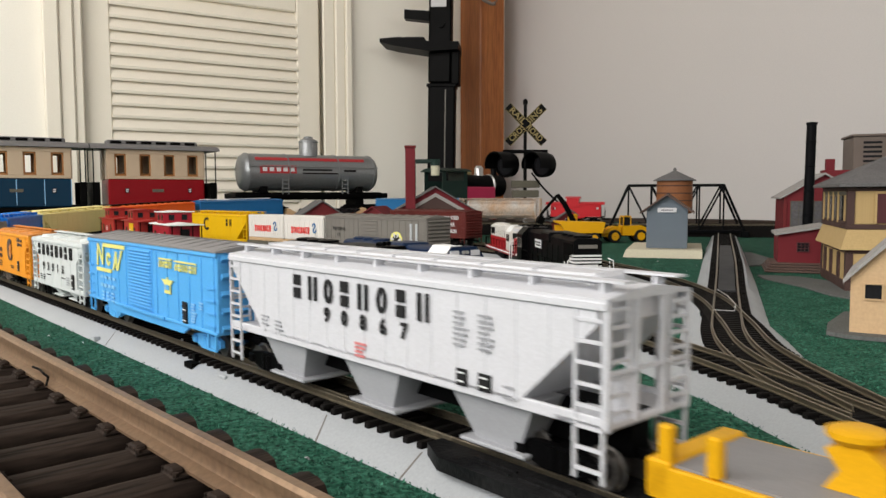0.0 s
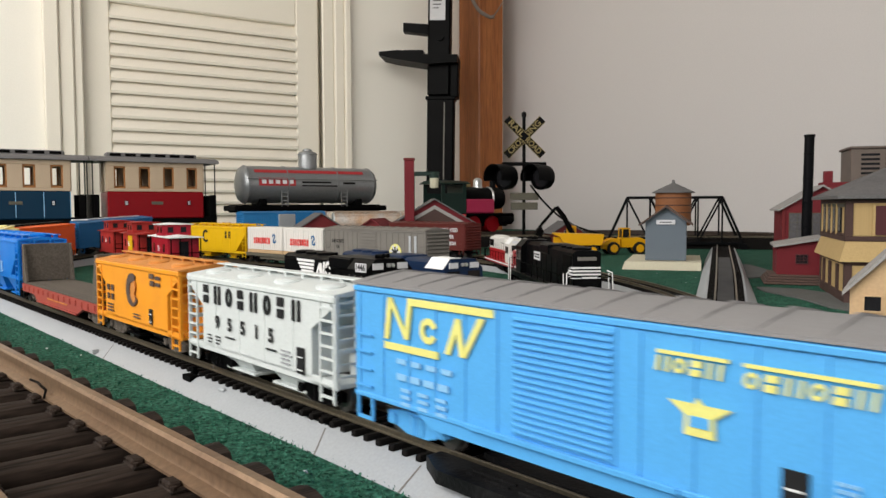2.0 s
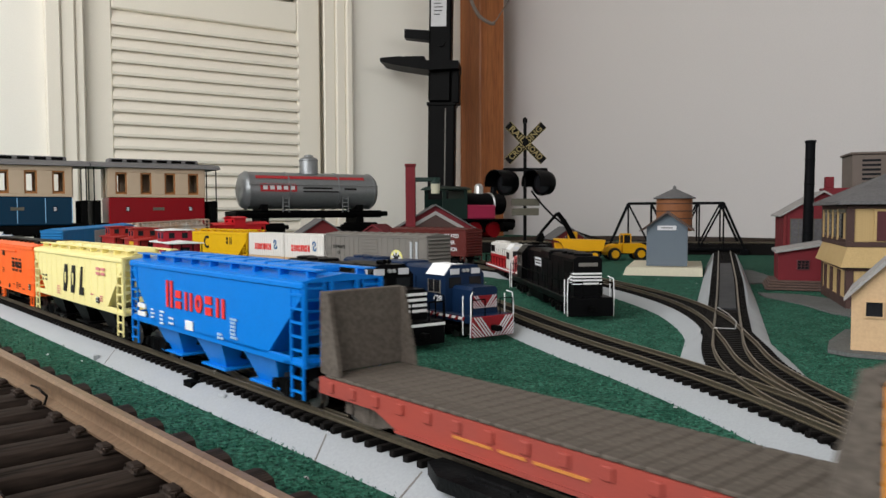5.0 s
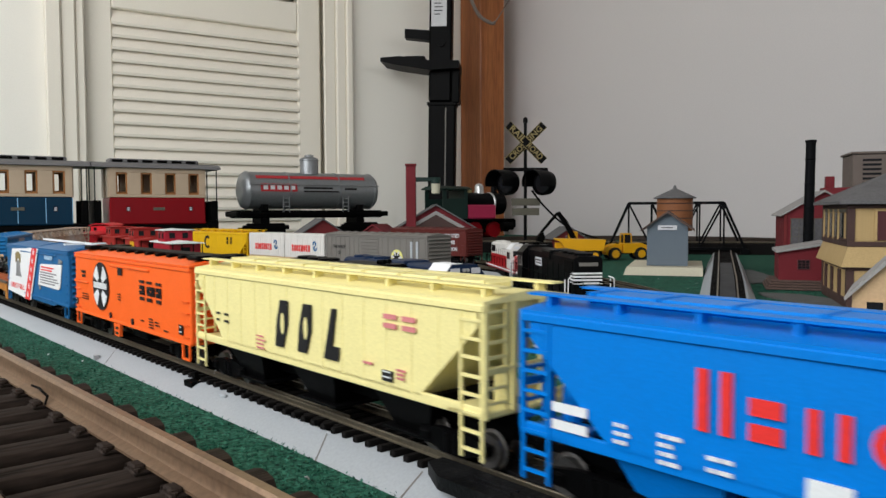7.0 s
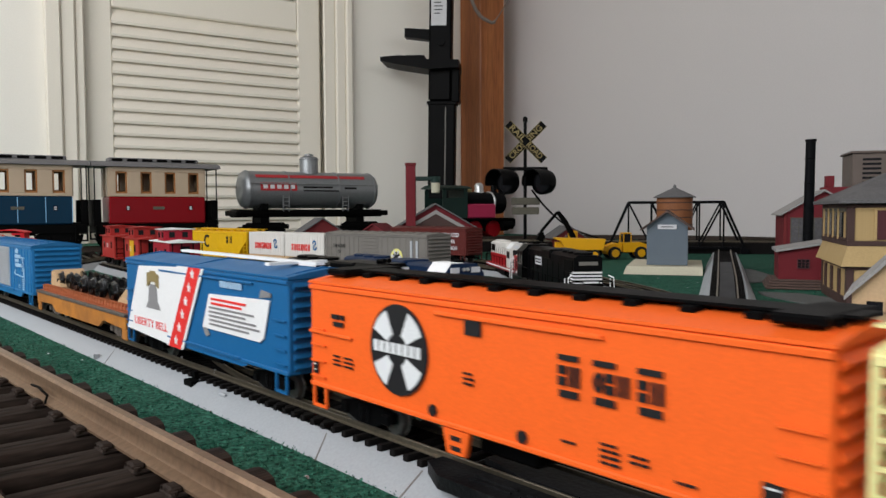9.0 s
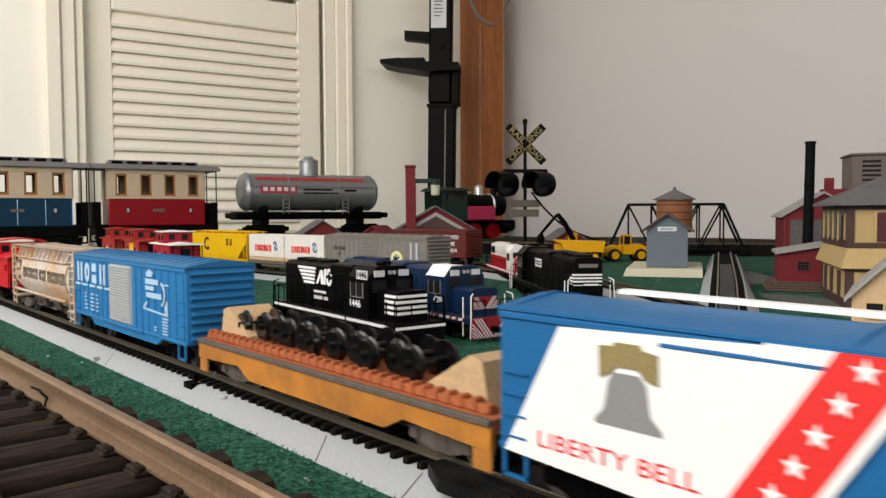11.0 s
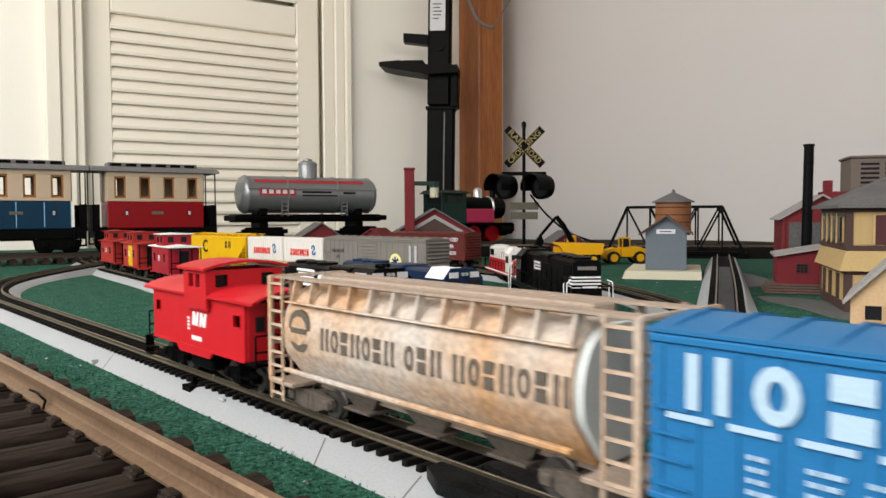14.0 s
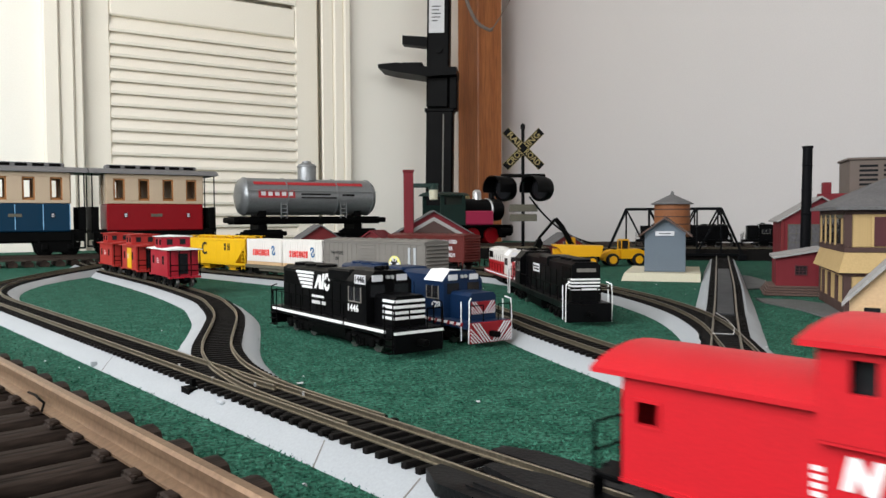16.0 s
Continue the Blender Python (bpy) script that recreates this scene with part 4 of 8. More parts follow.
    for sx in (-1, 1):
        for sy in (-1, 1):
            st = Shape()
            for k_ in range(2):
                st.box(sx * (h + 0.014) - 0.011, sx * (h + 0.014) + 0.011, sy * 0.040 - 0.006, sy * 0.040 + 0.006, 0.012 + 0.014 * k_, 0.015 + 0.014 * k_)
            st.box(sx * (h + 0.014) - 0.011, sx * (h + 0.014) - 0.009, sy * 0.040 - 0.006, sy * 0.040 + 0.006, 0.012, 0.042).box(sx * (h + 0.014) + 0.009, sx * (h + 0.014) + 0.011, sy * 0.040 - 0.006, sy * 0.040 + 0.006, 0.012, 0.042)
            part("step", st, M2["chassis"], c)
    g_wheels(c, (-0.092, -0.048, 0.048, 0.092), M2["chassis"], 0.0130)
    return c


def tank_car():
    c = thing("tank_car", on_g(0.415), "silver large-gauge tank car with red lettering", "model railway wagon")
    h, r, zc = 0.164, 0.041, 0.116
    part("tank", Shape().lathe([(0.004, -h), (r * 0.55, -h + 0.001), (r * 0.88, -h + 0.006), (r, -h + 0.013), (r, h - 0.013), (r * 0.88, h - 0.006), (r * 0.55, h - 0.001), (0.004, h)], (0, 0, zc), 40, "x"), M2["tank"], c)
    for x in (-h + 0.016, -0.06, 0.06, h - 0.016):
        part("tank_band", Shape().lathe([(r + 0.0001, x - 0.002), (r + 0.0012, x - 0.0015), (r + 0.0012, x + 0.0015), (r + 0.0001, x + 0.002)], (0, 0, zc), 40, "x"), M2["tank"], c)
    dome = part("dome", Shape().lathe([(0.021, 0), (0.021, 0.034), (0.0195, 0.037), (0.012, 0.040), (0.009, 0.041)], (0.0, 0, zc + r - 0.004), 28), M2["tank"], c)
    part("dome_lid", Shape().lathe([(0.0105, 0.0405), (0.0105, 0.044), (0.004, 0.046)], (0.0, 0, zc + r - 0.004), 20), M2["tank"], dome)
    part("dome_rim", Shape().lathe([(0.0212, 0.031), (0.0222, 0.0315), (0.0222, 0.0335), (0.0212, 0.034)], (0.0, 0, zc + r - 0.004), 28), M2["tank"], dome)

    def curved(x0, x1, a0, a1, mat, name):
        vs, fs, n = [], [], 6
        for i in range(n + 1):
            a = radians(a0 + (a1 - a0) * i / n)
            for rr in (r + 0.0003, r + 0.0009):
                vs += [(x0, -rr * math.cos(a), zc + rr * math.sin(a)), (x1, -rr * math.cos(a), zc + rr * math.sin(a))]
        for i in range(n):
            k, q = i * 4, i * 4 + 4
            fs += [(k + 2, k + 3, q + 3, q + 2), (k, q, q + 1, k + 1), (k, k + 2, q + 2, q), (k + 1, q + 1, q + 3, k + 3)]
        part(name, Shape().add(vs, fs), mat, c)
    curved(-0.135, 0.125, 38, 50, M2["tank_red"], "lettering_bar")
    curved(-0.128, -0.045, -4, 20, M2["tank_red"], "emblem_panel")
    for i in range(5):
        curved(-0.122 + i * 0.0155, -0.122 + i * 0.0155 + 0.010, 2, 14, M2["sticker"], "emblem_block")
    curved(-0.03, 0.04, 5, 10, MAT["tie"], "stencil")
    curved(-0.03, 0.055, -5, -1, MAT["tie"], "stencil")
    curved(0.07, 0.10, 3, 9, MAT["tie"], "stencil")
    part("hand_rail", Shape().tube([(-h + 0.01, -r - 0.005, zc + 0.012), (h - 0.01, -r - 0.005, zc + 0.012)], 0.0011, 8), M2["tank"], c)
    part("underframe", Shape().box(-h - 0.016, h + 0.016, -0.014, 0.014, 0.055, 0.072, 0.002).box(-h - 0.018, -h - 0.004, -0.042, 0.042, 0.058, 0.070, 0.002).box(h + 0.004, h + 0.018, -0.042, 0.042, 0.058, 0.070, 0.002)
         .box(-h - 0.01, h + 0.01, -0.045, -0.034, 0.064, 0.068).box(-h - 0.01, h + 0.01, 0.034, 0.045, 0.064, 0.068), M2["chassis"], c)
    for x in (-0.115, 0.115):
        part("saddle", Shape().box(x - 0.008, x + 0.008, -0.03, 0.03, 0.070, 0.085, 0.001), M2["chassis"], c)
        part("bogie", Shape().box(x - 0.045, x + 0.045, -0.036, -0.026, 0.008, 0.044, 0.004).box(x - 0.052, x + 0.052, -0.038, -0.030, 0.030, 0.040, 0.002).box(x - 0.045, x + 0.045, 0.026, 0.034, 0.014, 0.034, 0.004).box(x - 0.01, x + 0.01, -0.03, 0.03, 0.02, 0.056, 0.002), M2["chassis"], c)
        g_wheels(c, (x - 0.028, x + 0.028), M2["chassis"])
        ladder(c, (x * 0.62, -0.042, 0.068), 4, 0.035, 0.014, "x", M2["tank"], r=0.001)


def steam_loco():
    c = thing("steam_locomotive", on_g(0.86), "large-gauge steam locomotive with black boiler and green cab", "model locomotive")
    bk = M2["chassis"]
    part("boiler", Shape().lathe([(0.01, 0.102), (0.028, 0.100), (0.029, 0.094), (0.029, -0.03)], (0, 0, 0.088), 28, "x"), M2["loco_black"], c)
    part("smokebox_ring", Shape().lathe([(0.0292, 0.058), (0.0305, 0.059), (0.0305, 0.063), (0.0292, 0.064)], (0, 0, 0.088), 28, "x"), M2["chrome"], c)
    part("chimney", Shape().lathe([(0.010, 0), (0.008, 0.006), (0.0085, 0.028), (0.013, 0.034), (0.013, 0.040), (0.009, 0.041)], (0.078, 0, 0.115), 20), M2["loco_black"], c)
    part("steam_dome", Shape().lathe([(0.013, 0), (0.0115, 0.008), (0.0115, 0.020), (0.007, 0.026), (0.002, 0.027)], (0.03, 0, 0.114), 20), M2["chrome"], c)
    part("bell", Shape().lathe([(0.007, 0), (0.006, 0.008), (0.002, 0.014)], (0.0, 0, 0.116), 16), M2["sign_gold"], c)
    part("running_plate", Shape().box(-0.115, 0.115, -0.042, 0.042, 0.044, 0.049, 0.001), bk, c)
    part("side_tank", Shape().box(-0.035, 0.055, -0.042, -0.028, 0.049, 0.085, 0.003), M2["pink"], c, "pinkish red side tank")
    part("side_tank", Shape().box(-0.035, 0.055, 0.028, 0.042, 0.049, 0.085, 0.003), M2["pink"], c, "pinkish red side tank")
    cab = part("cab", Shape().box(-0.11, -0.036, -0.044, -0.041, 0.049, 0.10).box(-0.11, -0.036, 0.041, 0.044, 0.049, 0.10).box(-0.039, -0.036, -0.041, 0.041, 0.049, 0.125, 0.001)
               .box(-0.11, -0.100, -0.044, -0.041, 0.10, 0.125).box(-0.046, -0.036, -0.044, -0.041, 0.10, 0.125).box(-0.11, -0.100, 0.041, 0.044, 0.10, 0.125), M2["g_green"], c)
    part("cab_roof", Shape().prism([(-0.050, 0.125), (-0.03, 0.131), (0, 0.133), (0.03, 0.131), (0.05, 0.125), (0.05, 0.123), (-0.05, 0.123)], -0.118, -0.028, "x"), M2["g_green"], cab)
    part("headlight", Shape().cyl((0.098, 0, 0.132), (0.112, 0, 0.132), 0.009, n=16), M2["sign_gold"], c)
    for x in (-0.06, 0.0, 0.06):
        part("driving_wheel", Shape().cyl((x, -0.026, 0.021), (x, 0.026, 0.021), 0.021, n=24), M2["coach_red"], c)
    part("cylinder", Shape().cyl((0.075, -0.040, 0.03), (0.108, -0.040, 0.03), 0.011, n=16).cyl((0.075, 0.040, 0.03), (0.108, 0.040, 0.03), 0.011, n=16), bk, c)
    part("frame", Shape().box(-0.115, 0.115, -0.018, 0.018, 0.014, 0.044, 0.002), bk, c)
    part("buffer_beam", Shape().box(0.113, 0.119, -0.042, 0.042, 0.026, 0.046, 0.001), bk, c)


# ---- the corner: post, stand and cable ----
def corner_things():
    structure("post", Shape().box(0.10, 0.209, 0.002, 0.133, -0.76, CEIL_Z - 0.001, 0.004), MAT["oak"], "reddish brown stained wooden post in the corner", "post", ROOM_M)
    st = thing("black_stand", pose(-0.012, 2.62, 0.0, 0, 0.9, -6), "tall black steel stand with two shelf arms", "stand")
    sb = MAT["satin_black"]
    part("column", Shape().box(-0.047, 0.045, -0.03, 0.03, 0.0, 0.46, 0.006), sb, st)
    part("upper_column", Shape().box(-0.047, 0.030, -0.032, 0.032, 0.461, 1.15, 0.006), sb, st)
    part("clamp_block", Shape().box(0.030, 0.058, -0.036, 0.034, 0.455, 0.585, 0.004), sb, st)
    part("base_plate", Shape().box(-0.12, 0.12, -0.09, 0.09, 0.0005, 0.012, 0.004), sb, st)
    part("collar", Shape().box(-0.052, 0.048, -0.034, 0.034, 0.448, 0.460, 0.002), sb, st)
    part("upper_arm", Shape().prism([(-0.132, 0.708), (-0.132, 0.678), (-0.048, 0.668), (-0.048, 0.702)], -0.02, 0.02, "y"), sb, st)
    shelf = part("shelf_arm", Shape().prism([(-0.205, 0.601), (-0.205, 0.589), (-0.16, 0.578), (-0.045, 0.560), (0.058, 0.565), (0.058, 0.590), (-0.045, 0.592), (-0.14, 0.606)], -0.075, 0.05, "y"), sb, st)
    part("shelf_lip", Shape().box(-0.13, -0.06, -0.04, 0.03, 0.600, 0.613, 0.003), sb, shelf)
    part("column_groove", Shape().box(0.010, 0.014, -0.0312, -0.029, 0.01, 0.44), M2["grey_box"], st, "thin grey edge strip")
    lab = part("paper_label", Shape().box(-0.040, 0.012, -0.0332, -0.0318, 0.712, 0.86), M2["sticker"], st, "white printed paper label")
    bars(st, [[(0, 0.03)], [(0, 0.024)], [(0, 0.03)], [(0, 0.028)], [(0, 0.02)]], -0.030, 0.80, M2["stack"], -0.0336, size=0.003, gap=0.012)
    part("knob", Shape().cyl((-0.005, -0.031, 0.655), (-0.005, -0.042, 0.655), 0.012, n=16), sb, st)
    ca = new("hanging_cable", Shape().tube([tuple(v) for v in smooth_line([(0.055, 2.58, 1.02), (0.072, 2.58, 0.86), (0.11, 2.58, 0.755), (0.155, 2.58, 0.72), (0.17, 2.58, 0.722)], 6)], 0.006, 8)
             .tube([tuple(v) for v in smooth_line([(0.17, 2.58, 0.722), (0.20, 2.59, 0.77), (0.235, 2.6, 0.84), (0.27, 2.62, 1.0)], 6)], 0.0022, 6).mesh("hanging_cable", M2["vent"]))
    tagged(ca, "grey cable hanging in a loop before the post", "cable")


def crossing_signal():
    m = pose(0.200, 1.90, 0, 0, 0, 4)
    c = thing("crossing_signal", m, "black model crossing signal with gold crossbuck and two lamps", "crossing signal")
    bk = M2["loco_black"]
    part("mast", Shape().cyl((0, 0, 0.004), (0, 0, 0.312), 0.0042, n=12).lathe([(0.006, 0.308), (0.006, 0.318), (0.002, 0.322)], n=12), bk, c)
    part("base", Shape().box(-0.03, 0.03, -0.03, 0.03, 0.0005, 0.012, 0.003), bk, c)
    for ang, words in ((45, (("SING", 0.030), ("CROS", -0.030))), (-45, (("RAIL", -0.030), ("ROAD", 0.030)))):
        tilt = Matrix.Rotation(radians(-ang), 4, "Y")
        y = -0.008 if ang > 0 else -0.011
        b = part("crossbuck_blade", Shape().box(-0.064, 0.064, y, y + 0.0024, -0.0105, 0.0105, 0.0006), bk, c, "black blade with gold letters", at=Matrix.Translation((0, 0, 0.258)) @ tilt)
        for wd, x in words:
            lettering(wd, 0.020, M2["sign_gold"], b, Matrix.Translation((x, y - 0.0003, 0)) @ SIDE, width=0.048, bold=0.0004)
        part("blade_border", Shape().box(-0.064, 0.064, y - 0.0004, y, 0.0092, 0.0103).box(-0.064, 0.064, y - 0.0004, y, -0.0103, -0.0092), M2["sign_gold"], b)
    part("cross_arm", Shape().box(-0.056, 0.056, -0.006, 0.004, 0.188, 0.197, 0.002), bk, c)
    for sx, dy in ((-1, 0.0), (1, 0.0)):
        x = sx * 0.046
        lamp = part("lamp_housing", Shape().lathe([(0.010, 0.022), (0.024, 0.016), (0.026, 0.004), (0.026, -0.003), (0.023, -0.003), (0.022, 0.004), (0.004, 0.006)], (0, -0.004, 0), 28, "y"), bk, c, at=pose(x, 0, 0.160, 0, 0, -52) @ Matrix.Scale(1.22, 4))
        arc = [math.pi * (1.2 * i / 14 - 0.1) for i in range(15)]
        hood = Shape().prism([(0.026 * math.cos(a), 0.026 * math.sin(a)) for a in arc] + [(0.024 * math.cos(a), 0.024 * math.sin(a)) for a in reversed(arc)], -0.038, -0.003, "y")
        part("lamp_hood", hood, bk, lamp)
        part("lens", Shape().lathe([(0.021, -0.001), (0.015, -0.004), (0.003, -0.0055)], (0, -0.004, 0), 24, "y"), M2["glass"], lamp)
    for z, a in ((0.112, 0.036), (0.088, 0.034)):
        part("notice_board", Shape().box(-a, a, -0.0075, -0.0045, z - 0.009, z + 0.009, 0.001), M2["grey_green"], c)
    tagged(new("signal_wire", Shape().tube([tuple(v) for v in smooth_line([(0.215, 1.89, 0.14), (0.25, 1.88, 0.095), (0.30, 1.86, 0.05), (0.36, 1.84, 0.025), (0.44, 1.83, 0.004)], 6)], 0.0024, 8).mesh("signal_wire", bk)),
           "black wire from the crossing signal to the table", "wire")
    yl = thing("yard_lamp", pose(-0.052, 1.80, 0), "green gooseneck yard lamp with pale glass", "model lamp")
    part("pole", Shape().cyl((-0.02, 0, 0), (-0.02, 0, 0.165), 0.004, n=10), M2["g_green"], yl)
    part("arm", Shape().box(-0.022, 0.042, -0.004, 0.004, 0.160, 0.170, 0.002), M2["g_green"], yl)
    lam = part("lantern", Shape().lathe([(0.006, 0.168), (0.011, 0.160), (0.012, 0.155)], (0.030, 0, 0), 16), M2["g_green"], yl)
    part("glass", Shape().lathe([(0.011, 0.155), (0.010, 0.132), (0.006, 0.130)], (0.030, 0, 0), 16), M2["clear"], lam)


# ---- buildings ----
def gable(parent, x0, x1, y0, y1, zw, zp, wall, roof, over=0.005, t=0.0022):
    """Walls with a gable towards -y, and a roof of two slabs. Ridge along y."""
    xm = (x0 + x1) / 2
    part("wall", Shape().prism([(x0, 0.0005), (x1, 0.0005), (x1, zw), (xm, zp), (x0, zw)], y0, y1, "y"), wall, parent)
    for sx in (-1, 1):
        xe = (x1 if sx > 0 else x0) + sx * over
        drop = (zp - zw) / (x1 - xm) * over
        pr = [(xm, zp + 0.0002), (xe, zw - drop + 0.0002), (xe, zw - drop + t), (xm, zp + t * 1.25)]
        part("roof", Shape().prism(pr, y0 - over, y1 + over, "y"), roof, parent)


def boards(parent, x0, x1, z0, z1, y, n, mat, vertical=True):
    me = None
    for i in range(n):
        if vertical:
            a = x0 + (x1 - x0) * (i + 0.5) / n
            s = Shape().box(-0.0004, 0.0004, y - 0.0006, y + 0.0001, z0, z1)
            me = me or s.mesh("batten", mat)
            part("batten", me, mat, parent, at=pose(a, 0, 0))
        else:
            a = z0 + (z1 - z0) * (i + 0.5) / n
            hh = (z1 - z0) / n / 2
            s = Shape().prism([(y - 0.0007, -hh), (y + 0.0001, -hh), (y + 0.0001, hh * 0.95), (y - 0.0001, hh * 0.95)], x0, x1, "x")
            me = me or s.mesh("clapboard", mat)
            part("clapboard", me, mat, parent, at=pose(0, 0, a))


def sash(parent, x0, x1, z0, z1, y, nx, nz, frame_mat, name="window", t=0.0009):
    w = part(name, Shape().box(x0, x1, y - 0.0003, y + 0.001, z0, z1), M2["glass"], parent)
    f = Shape().box(x0 - t, x0, y - 0.0012, y + 0.0005, z0 - t, z1 + t).box(x1, x1 + t, y - 0.0012, y + 0.0005, z0 - t, z1 + t).box(x0, x1, y - 0.0012, y + 0.0005, z0 - t, z0).box(x0, x1, y - 0.0012, y + 0.0005, z1, z1 + t)
    for i in range(1, nx):
        x = x0 + (x1 - x0) * i / nx
        f.box(x - t * 0.3, x + t * 0.3, y - 0.0009, y, z0, z1)
    for i in range(1, nz):
        z = z0 + (z1 - z0) * i / nz
        f.box(x0, x1, y - 0.0009, y, z - t * 0.3, z + t * 0.3)
    part("window_frame", f, frame_mat, w)
    return w


def buildings():
    # slate-blue shed on its cream base
    b = thing("shed_base", pose(0.294, 1.022, 0, 0, 0, -18), "flat cream base block under a model shed", "model base")
    part("slab", Shape().prism([(-0.053, 0.0005), (0.050, 0.0005), (0.050, 0.0115), (-0.049, 0.0115)], 0.0, 0.16, "y"), M2["cream_base"], b)
    s = thing("model_shed", pose(0.305, 1.045, 0.0117, 0, 0, -18), "slate blue board shed with brown roof and white sign", "model building")
    gable(s, -0.027, 0.027, 0.0, 0.085, 0.054, 0.073, M2["shed"], M2["brown_roof"], 0.009)
    boards(s, -0.027, 0.027, 0.001, 0.053, 0.0, 12, M2["shed"])
    part("sign_board", Shape().box(-0.0125, 0.0125, -0.0022, -0.0006, 0.050, 0.0562), M2["sticker"], s, "white sign board")
    bars(s, [[(0, 0.016)]], -0.008, 0.0531, M2["stack"], -0.0024, size=0.0011)
    # water tower
    t = thing("water_tower", pose(0.378, 1.255, 0), "brown wooden water tower with conical grey roof", "water tower")
    part("tank", Shape().lathe([(0.027, 0.055), (0.0285, 0.057), (0.0285, 0.108), (0.02, 0.1085)], n=36), M2["tower_wood"], t)
    for z in (0.064, 0.076, 0.088, 0.100):
        part("hoop", Shape().lathe([(0.0287, z - 0.0008), (0.0292, z), (0.0287, z + 0.0008)], n=36), M2["depot_trim"], t)
    part("roof", Shape().lathe([(0.034, 0.1082), (0.034, 0.1095), (0.003, 0.1245), (0.0025, 0.128), (0.0008, 0.130)], n=32), M2["grey_roof"], t)
    for i in range(4):
        a = radians(45 + 90 * i)
        part("leg", Shape().box(-0.003, 0.003, -0.003, 0.003, 0.0005, 0.0548, 0.0006), M2["depot_trim"], t, at=pose(0.019 * math.cos(a), 0.019 * math.sin(a), 0))
    # truss bridge over the back straight
    br = thing("truss_bridge", pose(0.472, 1.566, 0, 0, 0, -14), "black truss railway bridge over the back track", "model bridge")
    bk = M2["stack"]
    for y in (-0.032, 0.032):
        zt, zb, a, b_ = 0.104, 0.012, 0.132, 0.092

        def bar(p, q, nm, k=0.0022):
            part(nm, Shape().cyl((p[0], y, p[1]), (q[0], y, q[1]), k, n=4), bk, br)
        bar((-b_, zt), (b_, zt), "top_chord", 0.0036)
        bar((-a, zb), (a, zb), "bottom_chord", 0.0034)
        bar((-a, zb), (-b_, zt), "end_post", 0.0034)
        bar((a, zb), (b_, zt), "end_post", 0.0034)
        for i in range(5):
            x = -b_ + 2 * b_ * i / 4
            bar((x, zb), (x, zt), "vertical")
            if i < 4:
                x2 = -b_ + 2 * b_ * (i + 1) / 4
                bar((x, zt) if i < 2 else (x, zb), (x2, zb) if i < 2 else (x2, zt), "diagonal", 0.0025)
        for sx in (-1, 1):
            part("bearing", Shape().box(sx * a - 0.008, sx * a + 0.008, y - 0.005, y + 0.005, 0.0005, zb, 0.001), bk, br)
    for i in range(5):
        x = -0.092 + 0.184 * i / 4
        part("cross_brace", Shape().box(x - 0.0015, x + 0.0015, -0.032, 0.032, 0.1025, 0.1055), bk, br)
    # red works with its tall black stack
    r = thing("model_factory", pose(0.492, 1.03, 0, 0, 0, -18), "red brick model works with pale roof and tall windows", "model building")
    gable(r, -0.030, 0.066, 0.0, 0.12, 0.083, 0.112, M2["red_brick"], M2["pale_roof"], 0.006)
    for x0_ in (-0.022, 0.022):
        win = sash(r, x0_, x0_ + 0.038, 0.040, 0.076, 0.0, 4, 3, M2["grey_green"])
        win.data.materials[0] = M2["milky"]
    part("corner_pilaster", Shape().box(-0.0315, -0.027, -0.0016, 0.002, 0.0005, 0.083, 0.0005), M2["red_dark"], r)
    part("string_course", Shape().box(-0.0312, 0.0668, -0.0014, 0.0002, 0.030, 0.034), M2["red_dark"], r)
    x = thing("boiler_house", pose(0.388, 0.845, 0, 0, 0, -20), "small red brick annex with sloping pale roof", "model building")
    part("wall", Shape().prism([(-0.016, 0.010), (0.030, 0.010), (0.030, 0.049), (-0.016, 0.041)], 0, 0.07, "y"), M2["red_brick"], x)
    part("roof", Shape().prism([(-0.019, 0.0403), (0.033, 0.0497), (0.033, 0.0525), (-0.019, 0.0432)], -0.005, 0.074, "y"), M2["pale_roof"], x)
    sash(x, 0.004, 0.015, 0.023, 0.032, 0.0, 3, 3, M2["maroon"])
    for i in range(4):
        part("stone_step", Shape().box(-0.024 - 0.002 * (3 - i), 0.034, -0.004 - 0.006 * (3 - i), 0.06, 0.0005 + 0.0024 * i, 0.0027 + 0.0024 * i, 0.0006), M2["brown_roof"], x)
    st = thing("smoke_stack", pose(0.4475, 0.94, 0), "tall slender black smoke stack beside the red works", "model smokestack")
    part("pipe", Shape().cyl((0, 0, 0.0005), (0.002, 0, 0.172), 0.0062, 0.0056, n=20), M2["stack"], st)
    part("rim", Shape().lathe([(0.0056, 0.1705), (0.0066, 0.171), (0.0066, 0.1735), (0.005, 0.1738)], (0.002, 0, 0), 20), M2["stack"], st)
    for z in (0.06, 0.09, 0.12, 0.15):
        part("seam_ring", Shape().lathe([(0.0060, z - 0.0006), (0.0066, z), (0.0060, z + 0.0006)], (0.002 * z / 0.172, 0, 0), 20), M2["stack"], st)
    # ochre depot
    ang = math.degrees(math.atan2(-0.312, 0.95))
    d = thing("model_depot", pose(0.352, 0.665, 0, 0, 0, ang), "two-storey ochre clapboard depot with brown trim", "model building")
    L_, W_ = 0.15, 0.135
    part("plinth", Shape().box(-0.0008, L_, -0.0008, W_ + 0.0008, 0.0005, 0.010, 0.0006), M2["depot_trim"], d)
    part("lower_storey", Shape().box(0, L_, 0, W_, 0.010, 0.038), M2["depot"], d)
    sk = Shape()
    o = 0.006
